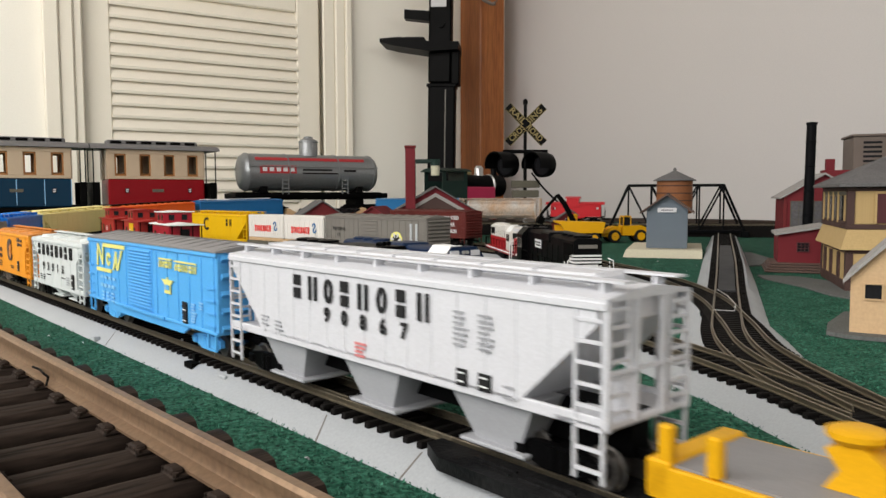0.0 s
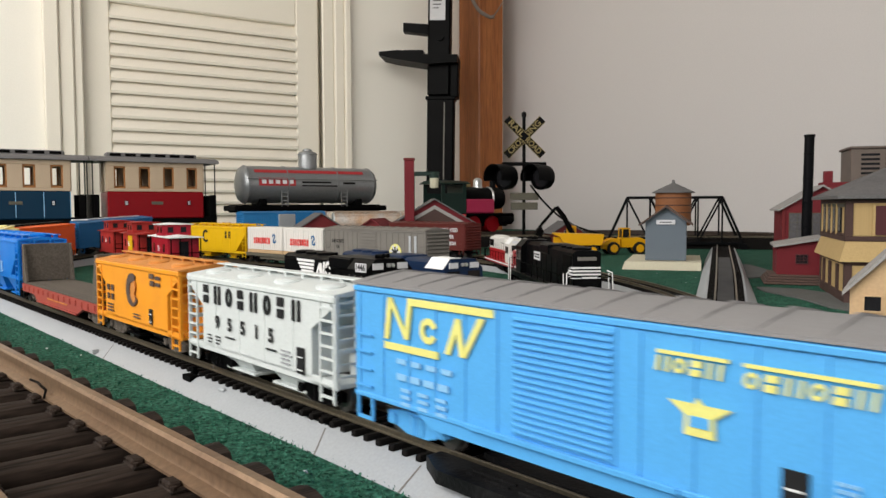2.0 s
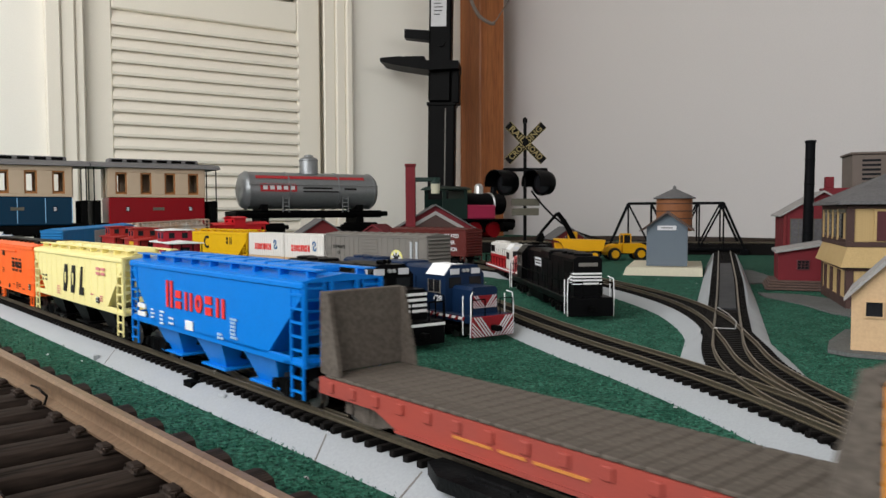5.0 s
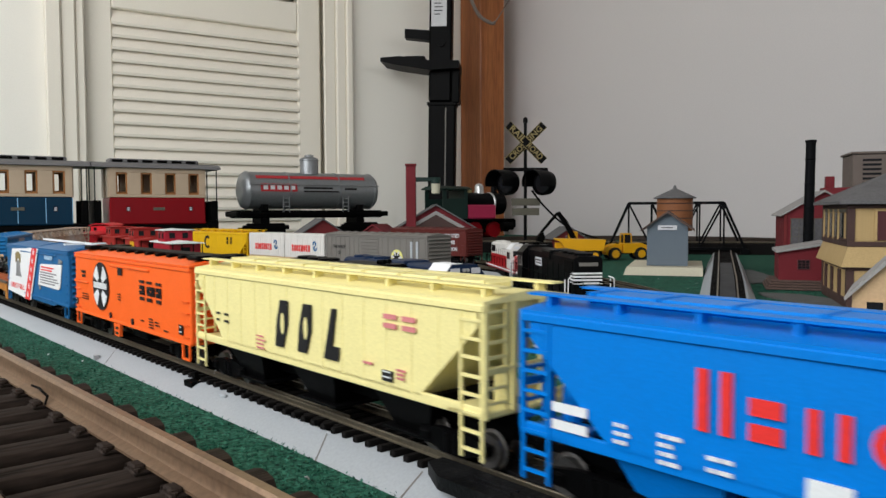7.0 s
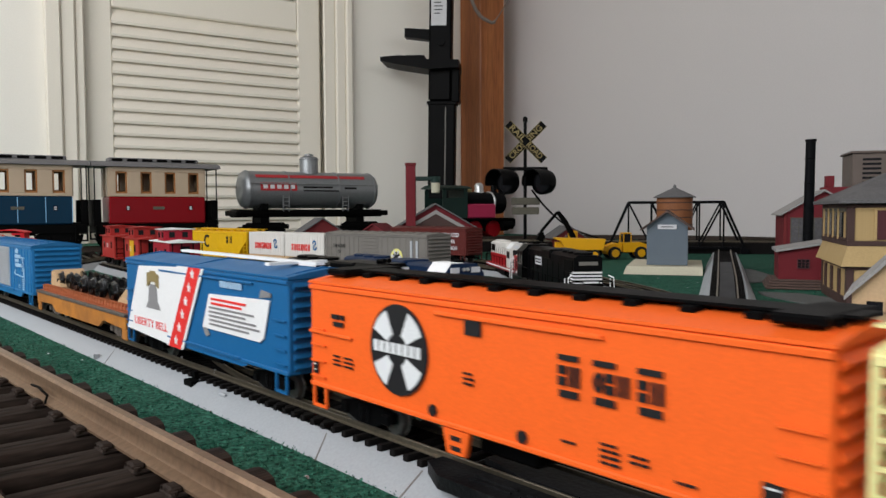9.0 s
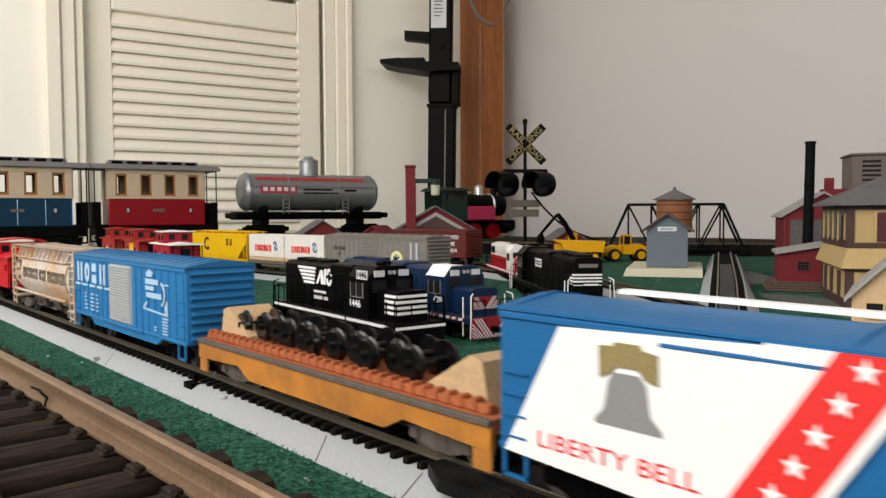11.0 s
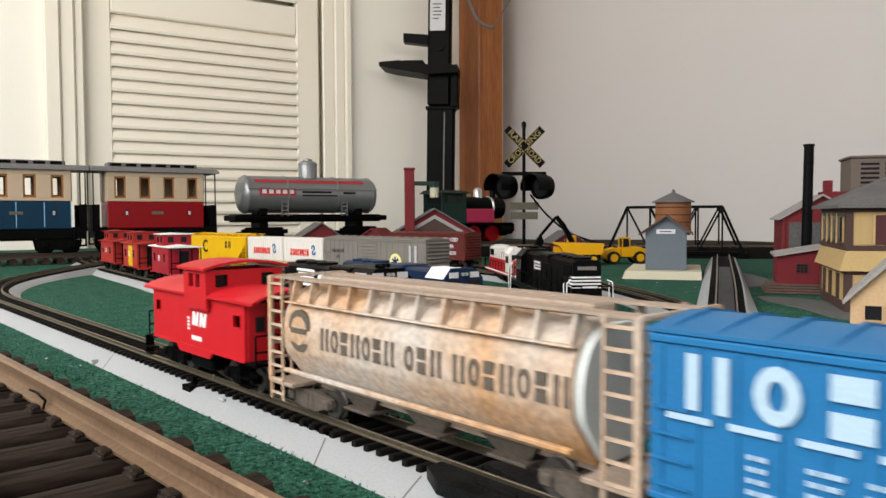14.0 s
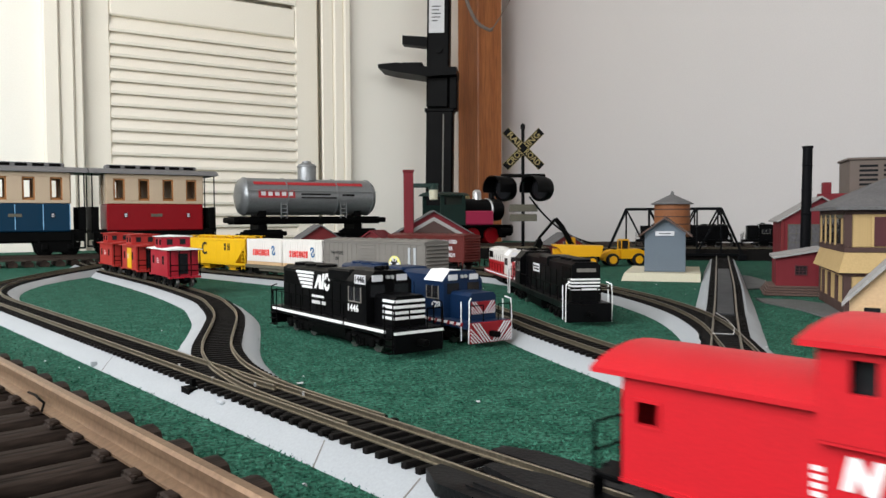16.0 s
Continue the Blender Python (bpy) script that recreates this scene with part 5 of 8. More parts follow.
    for (z, e) in ((0.0378, o), (0.0565, 0.0)):
        sk.v += [(-e, -e, z), (L_ + e, -e, z), (L_ + e, W_ + e, z), (-e, W_ + e, z)]
    sk.f += [(0, 1, 5, 4), (1, 2, 6, 5), (2, 3, 7, 6), (3, 0, 4, 7), (3, 2, 1, 0), (4, 5, 6, 7)]
    part("flared_skirt", sk, M2["depot"], d)
    part("upper_storey", Shape().box(0, L_, 0, W_, 0.0566, 0.092), M2["depot"], d)
    boards(d, 0.006, L_, 0.061, 0.090, 0.0, 14, M2["depot"], False)
    boards(d, 0.006, L_, 0.012, 0.034, 0.0, 10, M2["depot"], False)
    for (za, zb_) in ((0.0555, 0.0600), (0.0345, 0.0385), (0.0888, 0.0925)):
        part("trim_band", Shape().box(-0.0012, L_, -0.0012, W_ + 0.0012, za, zb_, 0.0004), M2["depot_trim"], d)
    for (za, zb_) in ((0.010, 0.0344), (0.0601, 0.0887)):
        part("corner_board", Shape().box(-0.0011, 0.005, -0.0011, 0.005, za, zb_), M2["depot_trim"], d)
        part("corner_board", Shape().box(-0.0011, 0.003, W_ - 0.005, W_ + 0.001, za, zb_), M2["depot_trim"], d)
    rf = Shape()
    e = 0.009
    rf.v = [(-e, -e, 0.0926), (L_ + e, -e, 0.0926), (L_ + e, W_ + e, 0.0926), (-e, W_ + e, 0.0926), (-e, -e, 0.0955), (L_ + e, -e, 0.0955), (L_ + e, W_ + e, 0.0955), (-e, W_ + e, 0.0955),
            (0.045, W_ / 2, 0.123), (L_ - 0.045, W_ / 2, 0.123)]
    rf.f = [(0, 1, 5, 4), (1, 2, 6, 5), (2, 3, 7, 6), (3, 0, 4, 7), (3, 2, 1, 0), (4, 5, 9, 8), (6, 7, 8, 9), (5, 6, 9), (7, 4, 8)]
    part("hip_roof", rf, M2["grey_roof"], d)
    for x0_ in (0.022, 0.052, 0.09):
        w = part("window", Shape().box(x0_, x0_ + 0.016, -0.0016, 0.0005, 0.0612, 0.0865), M2["maroon"], d)
        part("window_frame", Shape().box(x0_ - 0.0018, x0_, -0.002, 0.0003, 0.0605, 0.0875).box(x0_ + 0.016, x0_ + 0.0178, -0.002, 0.0003, 0.0605, 0.0875), M2["depot"], w)
    for i in range(4):
        y0_ = 0.022 + i * 0.027
        part("window", Shape().box(-0.0016, 0.0005, y0_, y0_ + 0.013, 0.0625, 0.0850), M2["glass"], d)
        part("mullion", Shape().box(-0.0024, -0.0004, y0_ + 0.0160, y0_ + 0.0185, 0.0605, 0.0882), M2["depot"], d)
    for y0_ in (0.030, 0.070, 0.105):
        part("doorway", Shape().box(-0.0014, 0.0005, y0_, y0_ + 0.011, 0.0105, 0.0335), M2["depot_trim"], d)
    part("panel_strip", Shape().box(-0.0015, 0.0004, 0.006, W_ - 0.006, 0.0855, 0.0885), M2["grey_green"], d)
    part("panel_strip", Shape().box(-0.0015, 0.0004, 0.006, W_ - 0.006, 0.0602, 0.0622), M2["depot_trim"], d)
    # tan gabled house
    hsm = thing("model_house", pose(0.2455, 0.458, 0.0025, 0, 0, -31), "small tan stucco house with mossy gable roof", "model building")
    gable(hsm, 0.0, 0.062, 0.0, 0.08, 0.034, 0.066, M2["tan"], M2["pale_roof"], 0.004, 0.003)
    sash(hsm, 0.0078, 0.0165, 0.0215, 0.0300, 0.0, 1, 1, M2["tan"])
    tagged(part("base", Shape().prism([(p[0] * 1.0, p[1]) for p in [(-0.012, -0.004), (0.0, -0.012), (0.06, -0.012), (0.075, 0.0), (0.075, 0.09), (-0.008, 0.09), (-0.014, 0.03)]], -0.002, 0.0004, "z"), M2["dust"], hsm))
    ground_patch("gravel_patch", [(0.322, 0.765), (0.330, 0.700), (0.326, 0.640), (0.335, 0.600), (0.365, 0.590), (0.40, 0.62), (0.39, 0.70), (0.365, 0.78), (0.33, 0.80)])
    ground_patch("gravel_patch", [(0.445, 1.10), (0.43, 1.00), (0.40, 0.92), (0.36, 0.90), (0.345, 0.95), (0.39, 1.06), (0.42, 1.16)])
    v = thing("vented_tower", pose(0.640, 1.20, 0, 0, 0, -17), "brown grey louvred model tower", "model building")
    part("body", Shape().box(0, 0.11, 0, 0.08, 0.0005, 0.175, 0.001), M2["vent"], v)
    part("cap", Shape().box(-0.003, 0.113, -0.003, 0.083, 0.1752, 0.179, 0.001), M2["vent"], v)
    for x0_ in (0.014, 0.048, 0.082):
        for i in range(6):
            part("louvre", Shape().box(x0_, x0_ + 0.026, -0.0008, 0.0008, 0.128 + i * 0.0072, 0.1315 + i * 0.0072), M2["glass"], v)
    f = thing("red_parapet_building", pose(0.575, 1.16, 0, 0, 0, -16), "red brick model building with chimney", "model building")
    part("wall", Shape().box(0, 0.10, 0, 0.03, 0.0005, 0.122, 0.001), M2["red_brick"], f)
    part("chimney", Shape().box(0.004, 0.016, 0.004, 0.016, 0.1222, 0.139, 0.0006), M2["red_brick"], f)
    # engine house with a tall red chimney
    eh = thing("engine_house", pose(-0.017, 1.42, 0, 0, 0, 4), "red engine house with grey gable roof and chimney", "model building")
    gable(eh, -0.072, 0.072, 0.0, 0.12, 0.058, 0.100, M2["red_brick"], M2["grey_roof"], 0.008)
    part("gable_panel", Shape().prism([(-0.058, 0.02), (0.058, 0.02), (0.058, 0.052), (0, 0.086), (-0.058, 0.052)], -0.0026, 0.0, "y"), M2["depot_trim"], eh)
    for sx in (-1, 1):
        part("bargeboard", Shape().prism([(0, 0.090), (sx * 0.064, 0.054), (sx * 0.064, 0.047), (0, 0.083)], -0.0042, -0.0026, "y"), M2["pale_roof"], eh)
    ch = part("chimney", Shape().box(-0.056, -0.038, -0.004 - 0.016, -0.004, 0.0005, 0.172, 0.001), M2["red_brick"], eh)
    part("chimney_cap", Shape().box(-0.0575, -0.0365, -0.0215, -0.0025, 0.1722, 0.1765, 0.0008), M2["red_dark"], ch)
    for x0_, y0_, sc, rot in ((-0.235, 1.46, 1.0, 20), (-0.135, 1.43, 0.85, -15), (0.262, 1.60, 0.72, 8)):
        hs = thing("trackside_house", pose(x0_, y0_, 0, 0, 0, rot), "small red trackside house with grey roof", "model building", "trackside houses")
        gable(hs, -0.045 * sc, 0.045 * sc, 0.0, 0.07, 0.045 * sc, 0.074 * sc, M2["red_dark"], M2["grey_roof"] if rot > 0 else M2["red_brick"], 0.006)
        sash(hs, -0.008, 0.008, 0.02, 0.036, 0.0, 2, 2, M2["pale_roof"])


def ground_patch(name, pts):
    tagged(new(name, Shape().prism(pts, 0.0002, 0.0016, "z").mesh(name, M2["dust"])), "grey gravel patch on the green carpet", "gravel")


# ---- diesel locomotives ----
def diesel(name, m, body, label, length=0.19, stripe=None, stripe_nose=None, group="parked locomotives", cab_top=None, number=None, ns=False, walk_mat=None, low_nose=True, fans=3):
    c = thing(name, m, label, "model locomotive", group)
    h, w = length / 2, 0.0165
    bk = M2["chassis"]
    zf = 0.0165
    part("frame", Shape().box(-h + 0.004, h - 0.004, -w, w, zf - 0.005, zf, 0.0005), body if walk_mat is None else walk_mat, c)
    if stripe:
        for sy in (-1, 1):
            part("sill_stripe", Shape().box(-h + 0.006, h * 0.28, sy * w - 0.0005, sy * w + 0.0005, zf - 0.0028, zf - 0.0011).box(h * 0.31, h - 0.012, sy * w - 0.0005, sy * w + 0.0005, zf - 0.0028, zf - 0.0011), stripe, c)
    if stripe_nose == "red":
        for i in range(26):
            x = -h + 0.008 + i * (2 * h - 0.022) / 25
            part("sill_dash", Shape().prism([(x, zf - 0.0034), (x + 0.0024, zf - 0.0034), (x + 0.0040, zf - 0.0008), (x + 0.0016, zf - 0.0008)], -w - 0.0008, -w - 0.0004, "y"), M2["warn_red"], c)
    cab_x0, cab_x1 = h - 0.058, h - 0.034
    hw = 0.0105
    zh = 0.0455
    part("long_hood", Shape().prism([(-hw, zf), (hw, zf), (hw, zh - 0.002), (hw - 0.003, zh), (-hw + 0.003, zh), (-hw, zh - 0.002)], -h + 0.011, cab_x0, "x"), body, c)
    for i in range(9):
        x = -h + 0.02 + (cab_x0 + h - 0.026) * i / 8
        dr = Shape().box(x - 0.0002, x + 0.0002, -hw - 0.0003, hw + 0.0003, zf + 0.002, zh - 0.008)
        part("hood_door_seam", dr, bk, c)
    part("radiator_grille", Shape().box(-h + 0.014, -h + 0.038, -hw - 0.0004, hw + 0.0004, zh - 0.013, zh - 0.004, 0.0002), bk, c)
    for i in range(fans):
        part("roof_fan", Shape().lathe([(0.0072, 0), (0.0072, 0.0018), (0.006, 0.0022), (0.002, 0.0016)], (-h + 0.024 + i * 0.0165, 0, zh - 0.0002), 18), body, c)
    part("dynamic_brake", Shape().box(-h + 0.080, -h + 0.110, -hw - 0.0012, hw + 0.0012, zh - 0.007, zh + 0.0012, 0.0012), body, c)
    cw = 0.0158
    cab = part("cab", Shape().prism([(-cw, zf), (cw, zf), (cw, zh - 0.005), (cw - 0.006, zh + 0.0015), (-cw + 0.006, zh + 0.0015), (-cw, zh - 0.005)], cab_x0 + 0.0002, cab_x1, "x"), body, c)
    for sy in (-1, 1):
        win = part("side_window", Shape().box(cab_x0 + 0.004, cab_x1 - 0.006, sy * cw - 0.0004, sy * cw + 0.0004, zh - 0.0165, zh - 0.0085), M2["glass"], cab)
        part("window_frame", Shape().box(cab_x0 + 0.0034, cab_x0 + 0.0041, sy * cw - 0.0006, sy * cw + 0.0006, zh - 0.0168, zh - 0.0082).box(cab_x0 + 0.0104, cab_x0 + 0.0110, sy * cw - 0.0006, sy * cw + 0.0006, zh - 0.0168, zh - 0.0082).box(cab_x1 - 0.0061, cab_x1 - 0.0054, sy * cw - 0.0006, sy * cw + 0.0006, zh - 0.0168, zh - 0.0082)
             .box(cab_x0 + 0.0034, cab_x1 - 0.0054, sy * cw - 0.0006, sy * cw + 0.0006, zh - 0.0172, zh - 0.0166), M2["grey_box"], win)
        part("windscreen", Shape().box(cab_x1 - 0.0004, cab_x1 + 0.0005, min(sy * 0.0035, sy * 0.013), max(sy * 0.0035, sy * 0.013), zh - 0.0135, zh - 0.0065), M2["glass"], cab)
        part("number_board", Shape().box(cab_x1 - 0.0003, cab_x1 + 0.0009, min(sy * 0.005, sy * 0.012), max(sy * 0.005, sy * 0.012), zh - 0.0045, zh - 0.0008), M2["sticker"], cab)
    part("headlight", Shape().cyl((cab_x1, -0.0014, zh - 0.0022), (cab_x1 + 0.0015, -0.0014, zh - 0.0022), 0.0012, n=10).cyl((cab_x1, 0.0016, zh - 0.0022), (cab_x1 + 0.0015, 0.0016, zh - 0.0022), 0.0012, n=10), M2["chrome"], cab)
    if cab_top:
        part("roof_panel", Shape().prism([(-cw - 0.0003, zh - 0.0052), (-cw + 0.0056, zh + 0.0018), (-0.001, zh + 0.0020), (-0.001, zh + 0.0024), (-cw + 0.0054, zh + 0.0022), (-cw - 0.0008, zh - 0.005)], cab_x0 + 0.001, cab_x1 - 0.001, "x"), cab_top, cab, "white painted roof edge")
    part("horn", Shape().cyl((cab_x0 + 0.012, -0.002, zh + 0.003), (cab_x0 + 0.020, -0.002, zh + 0.003), 0.0007, 0.0014, n=8).cyl((cab_x0 + 0.012, 0.002, zh + 0.003), (cab_x0 + 0.019, 0.002, zh + 0.003), 0.0007, 0.0014, n=8).box(cab_x0 + 0.012, cab_x0 + 0.0135, -0.003, 0.003, zh + 0.001, zh + 0.0035), bk, c)
    zn = zf + (0.0175 if low_nose else 0.028)
    nose = part("short_hood", Shape().prism([(-hw, zf), (hw, zf), (hw, zn - 0.002), (hw - 0.002, zn), (-hw + 0.002, zn), (-hw, zn - 0.002)], cab_x1 + 0.0002, h - 0.012, "x"), body, c)
    x = h - 0.0118
    if stripe_nose == "white":
        for i in range(4):
            z = zn - 0.003 - i * 0.0032
            part("nose_stripe", Shape().box(x - 0.0002, x + 0.0004, -hw + 0.0004, hw - 0.0004, z - 0.0008, z + 0.0008).box(cab_x1 + 0.010, x, -hw - 0.0004, -hw + 0.0002, z - 0.0008, z + 0.0008), MAT["white"], nose)
    if stripe_nose == "red":
        pn = part("nose_panel", Shape().box(x - 0.0002, x + 0.0004, -hw + 0.001, hw - 0.001, zf + 0.004, zf + 0.012), M2["warn_red"], nose)
        hatch(pn, x + 0.0005, -hw + 0.001, hw - 0.001, zf + 0.004, zf + 0.012, 5)
    for sx in (-1, 1):
        px = sx * (h - 0.0035)
        pl = part("pilot", Shape().box(px - 0.0008, px + 0.0008, -w, w, 0.003, zf - 0.0002, 0.0004), body if stripe_nose != "red" else M2["warn_red"], c)
        if stripe_nose == "red" and sx > 0:
            hatch(pl, px + 0.0011, -w, w, 0.0035, zf - 0.0005, 7)
        part("coupler", Shape().box(px - 0.001 if sx > 0 else px - 0.008, px + 0.008 if sx > 0 else px + 0.001, -0.002, 0.002, 0.007, 0.0105, 0.0005), bk, c)
        hr = Shape()
        for y in (-w + 0.0006, -0.006, 0.006, w - 0.0006):
            hr.tube([(px, y, zf), (px, y, zf + 0.0105)], 0.0004, 6)
        hr.tube([(px, -w + 0.0006, zf + 0.0105), (px, -0.006, zf + 0.0105)], 0.0004, 6).tube([(px, 0.006, zf + 0.0105), (px, w - 0.0006, zf + 0.0105)], 0.0004, 6)
        part("end_railing", hr, bk, c)
        if stripe and stripe_nose != "red":
            part("end_stripe", Shape().box(px - 0.0012, px + 0.0012, -w, w, zf - 0.0028, zf - 0.0012), stripe, c)
        stp = Shape()
        for sy in (-1, 1):
            stp.tube([(px - sx * 0.001, sy * (w + 0.0004), 0.0032), (px, sy * (w + 0.0006), zf + 0.002), (px - sx * 0.0005, sy * (w + 0.0002), zf + 0.0135), (px - sx * 0.003, sy * (w - 0.0030), zf + 0.0150)], 0.00042, 6)
            stp.tube([(px - sx * 0.009, sy * (w + 0.0004), 0.0040), (px - sx * 0.009, sy * (w + 0.0004), zf + 0.0125)], 0.00045, 6)
            for k_ in range(0 if stripe_nose == "red" or ns == "far" else 3):
                stp.box(px - sx * 0.005 - 0.004, px - sx * 0.005 + 0.004, sy * w - 0.0024, sy * w + 0.0004, 0.0030 + 0.004 * k_, 0.0036 + 0.004 * k_)
        part("step_rail", stp, MAT["white"] if stripe_nose == "red" or ns == "far" else bk, c)
    for sy in (-1, 1):
        hr = Shape().tube([(-h + 0.006, sy * w, zf + 0.0105), (cab_x0 - 0.002, sy * w, zf + 0.0105)], 0.00035, 6)
        for i in range(8):
            x2 = -h + 0.006 + (cab_x0 + h - 0.008) * i / 7
            hr.tube([(x2, sy * w, zf), (x2, sy * w, zf + 0.0105)], 0.00035, 6)
        part("hand_railing", hr, bk, c)
    part("fuel_tank", Shape().prism([(-0.013, 0.0035), (0.013, 0.0035), (0.015, 0.0065), (0.015, zf - 0.005), (-0.015, zf - 0.005), (-0.015, 0.0065)], -0.026, 0.024, "x"), bk, c)
    for sx in (-1, 1):
        tm = Shape().box(-0.017, 0.017, -0.004, 0.004, 0.004, 0.0112)
        for sy in (-1, 1):
            tm.prism([(-0.0215, 0.0048), (-0.0215, 0.0088), (-0.0075, 0.0100), (0.0075, 0.0100), (0.0215, 0.0088), (0.0215, 0.0048), (0.0175, 0.0060), (0.0095, 0.0068), (0.0060, 0.0030), (-0.0060, 0.0030), (-0.0095, 0.0068), (-0.0175, 0.0060)], sy * 0.0124 - 0.0012, sy * 0.0124 + 0.0012, "y")
            for wx in (-0.0135, 0.0135):
                tm.box(wx - 0.0028, wx + 0.0028, sy * 0.0142 - 0.0011, sy * 0.0142 + 0.0011, 0.0036, 0.0084, 0.0006)
                tm.cyl((wx + 0.0055, sy * 0.0142, 0.0078), (wx + 0.0095, sy * 0.0142, 0.0078), 0.0013, n=8)
            for o in (-0.0032, 0.0, 0.0032):
                tm.cyl((o, sy * 0.0138, 0.0032), (o, sy * 0.0138, 0.0080), 0.0013, n=8)
        tr = part("truck", tm, bk, c, at=pose(sx * (h - 0.044), 0, 0))
        for wx in (-0.0135, 0.0135):
            part("wheel", Shape().cyl((wx, -0.0105, 0.0060), (wx, 0.0105, 0.0060), 0.0060, n=16), MAT["steel"], tr)
    if number and ns:
        np_ = part("number_panel", Shape().box(cab_x1 - 0.0125, cab_x1 - 0.0005, -cw - 0.0007, -cw + 0.0001, zh - 0.0060, zh - 0.0008), M2["sticker"], cab, "white number panel")
        lettering(number, 0.0052, C["print_black"], c, on_side(cab_x1 - 0.0065, -cw - 0.0009, zh - 0.0034), "number", 0.0105, bold=0.0001)
    if number:
        lettering(number, 0.0060, MAT["white"], c, on_side(cab_x0 + (0.0085 if len(number) > 3 else 0.0150), -cw - 0.0003, zf + 0.0080), "number", 0.0125 if len(number) > 3 else 0.0105, bold=0.0001)
    if ns:
        z = zf + 0.0185
        for i in range(5):
            part("emblem_stripe", Shape().prism([(-0.052 + 0.0022 * i, z + 0.006 - i * 0.0024), (-0.026 - 0.0006 * i, z + 0.006 - i * 0.0024), (-0.0265 - 0.0006 * i, z + 0.0076 - i * 0.0024), (-0.0525 + 0.0022 * i, z + 0.0076 - i * 0.0024)], -hw - 0.0006, -hw + 0.0001, "y"), MAT["white"], c)
        for pr in ([(-0.025, z - 0.003), (-0.0225, z - 0.003), (-0.0165, z + 0.0062), (-0.019, z + 0.0062)], [(-0.019, z + 0.0062), (-0.0155, z + 0.0062), (-0.0145, z - 0.003), (-0.0180, z - 0.003)], [(-0.0145, z - 0.003), (-0.0122, z - 0.003), (-0.0105, z + 0.0072), (-0.0128, z + 0.0072)]):
            part("emblem_stroke", Shape().prism(pr, -hw - 0.0006, -hw + 0.0001, "y"), MAT["white"], c)
        patch(c, sector(-0.0065, z + 0.0044, 0.0014, 0.0034, -30, 200), MAT["white"], "emblem_arc", y=-hw - 0.0005)
        patch(c, sector(-0.0072, z - 0.0002, 0.0014, 0.0034, 150, 380), MAT["white"], "emblem_arc", y=-hw - 0.0005)
        bars(c, [[(i * 0.0025, 0.0018) for i in range(7)], [(i * 0.0025, 0.0018) for i in range(8)]], -0.0285, zf + 0.0100, MAT["white"], -hw - 0.0005, size=0.0022, gap=0.0036)
    return c


def hatch(parent, x, y0, y1, z0, z1, n):
    """Slanting white stripes on a red plate that faces +x, mirrored about the middle."""
    for sy in (-1, 1):
        for i in range(n):
            a = (y1 - y0) / 2 * i / n
            b = a + (y1 - y0) / 2 / n * 0.42
            k = (z1 - z0) * 0.8
            lim = (y1 - y0) / 2
            pr = [(sy * a, z0), (sy * b, z0), (sy * min(b + k, lim), z1 if b + k <= lim else z0 + (lim - b)), (sy * min(a + k, lim), z1 if a + k <= lim else z0 + (lim - a))]
            part("warning_stripe", Shape().prism(pr, x - 0.0006, x + 0.0002, "x"), M2["sticker"], parent)


def locos():
    diesel("diesel_locomotive", pose(-0.0695, 0.549, 0, 0, 0, -53.8) @ Matrix.Scale(1.12, 4), M2["loco_black"], "black diesel locomotive with white stripes, parked on carpet", 0.170, MAT["white"], "white", number="1446", ns=True, cab_top=None)
    diesel("diesel_locomotive", pose(-0.0265, 0.600, 0, 0, 0, -56) @ Matrix.Scale(1.06, 4), M2["loco_blue"], "dark blue diesel locomotive with red warning stripes", 0.205, MAT["white"], "red", number="428", cab_top=MAT["white"])
    diesel("diesel_locomotive", pose(0.104, 0.728, 0, 0, 0, 96) @ Matrix.Scale(1.12, 4), M2["loco_black"], "black diesel locomotive with white striped hood end", 0.225, None, None, ns="far")
    fl = [o for o in scene.objects if o.name.startswith("diesel_locomotive") and o.parent is None][-1]
    xe = -0.1125 + 0.0108
    for i in range(4):
        part("hood_stripe", Shape().box(xe - 0.0006, xe + 0.0003, -0.0102, 0.0102, 0.0325 - i * 0.0024, 0.0337 - i * 0.0024).box(xe, xe + 0.010, 0.0102, 0.0109, 0.0325 - i * 0.0024, 0.0337 - i * 0.0024), MAT["white"], fl)
    part("number_board", Shape().box(xe - 0.0006, xe + 0.0003, -0.007, 0.007, 0.0384, 0.0410), M2["grey_box"], fl)
    part("emblem_stripe", Shape().box(0.000, 0.022, 0.0103, 0.0110, 0.0315, 0.0385), M2["sticker"], fl)
    bars(fl, [[(0, 0.020)], [(0, 0.018)]], 0.001, 0.0362, M2["loco_black"], 0.0108, size=0.0012, gap=0.0024)
    rl = diesel("diesel_locomotive", pose(0.088, 1.00, 0, 0, 0, -82), M2["container_white"], "red and white diesel locomotive on the carpet", 0.19, MAT["white"], None, cab_top=MAT["white"], walk_mat=M2["loco_red"])
    part("red_band", Shape().box(-0.084, 0.060, -0.0112, 0.0112, 0.0167, 0.0300, 0.0004).box(0.061, 0.084, -0.0112, 0.0112, 0.0167, 0.0330, 0.0004), M2["loco_red"], rl, "red lower hood band")


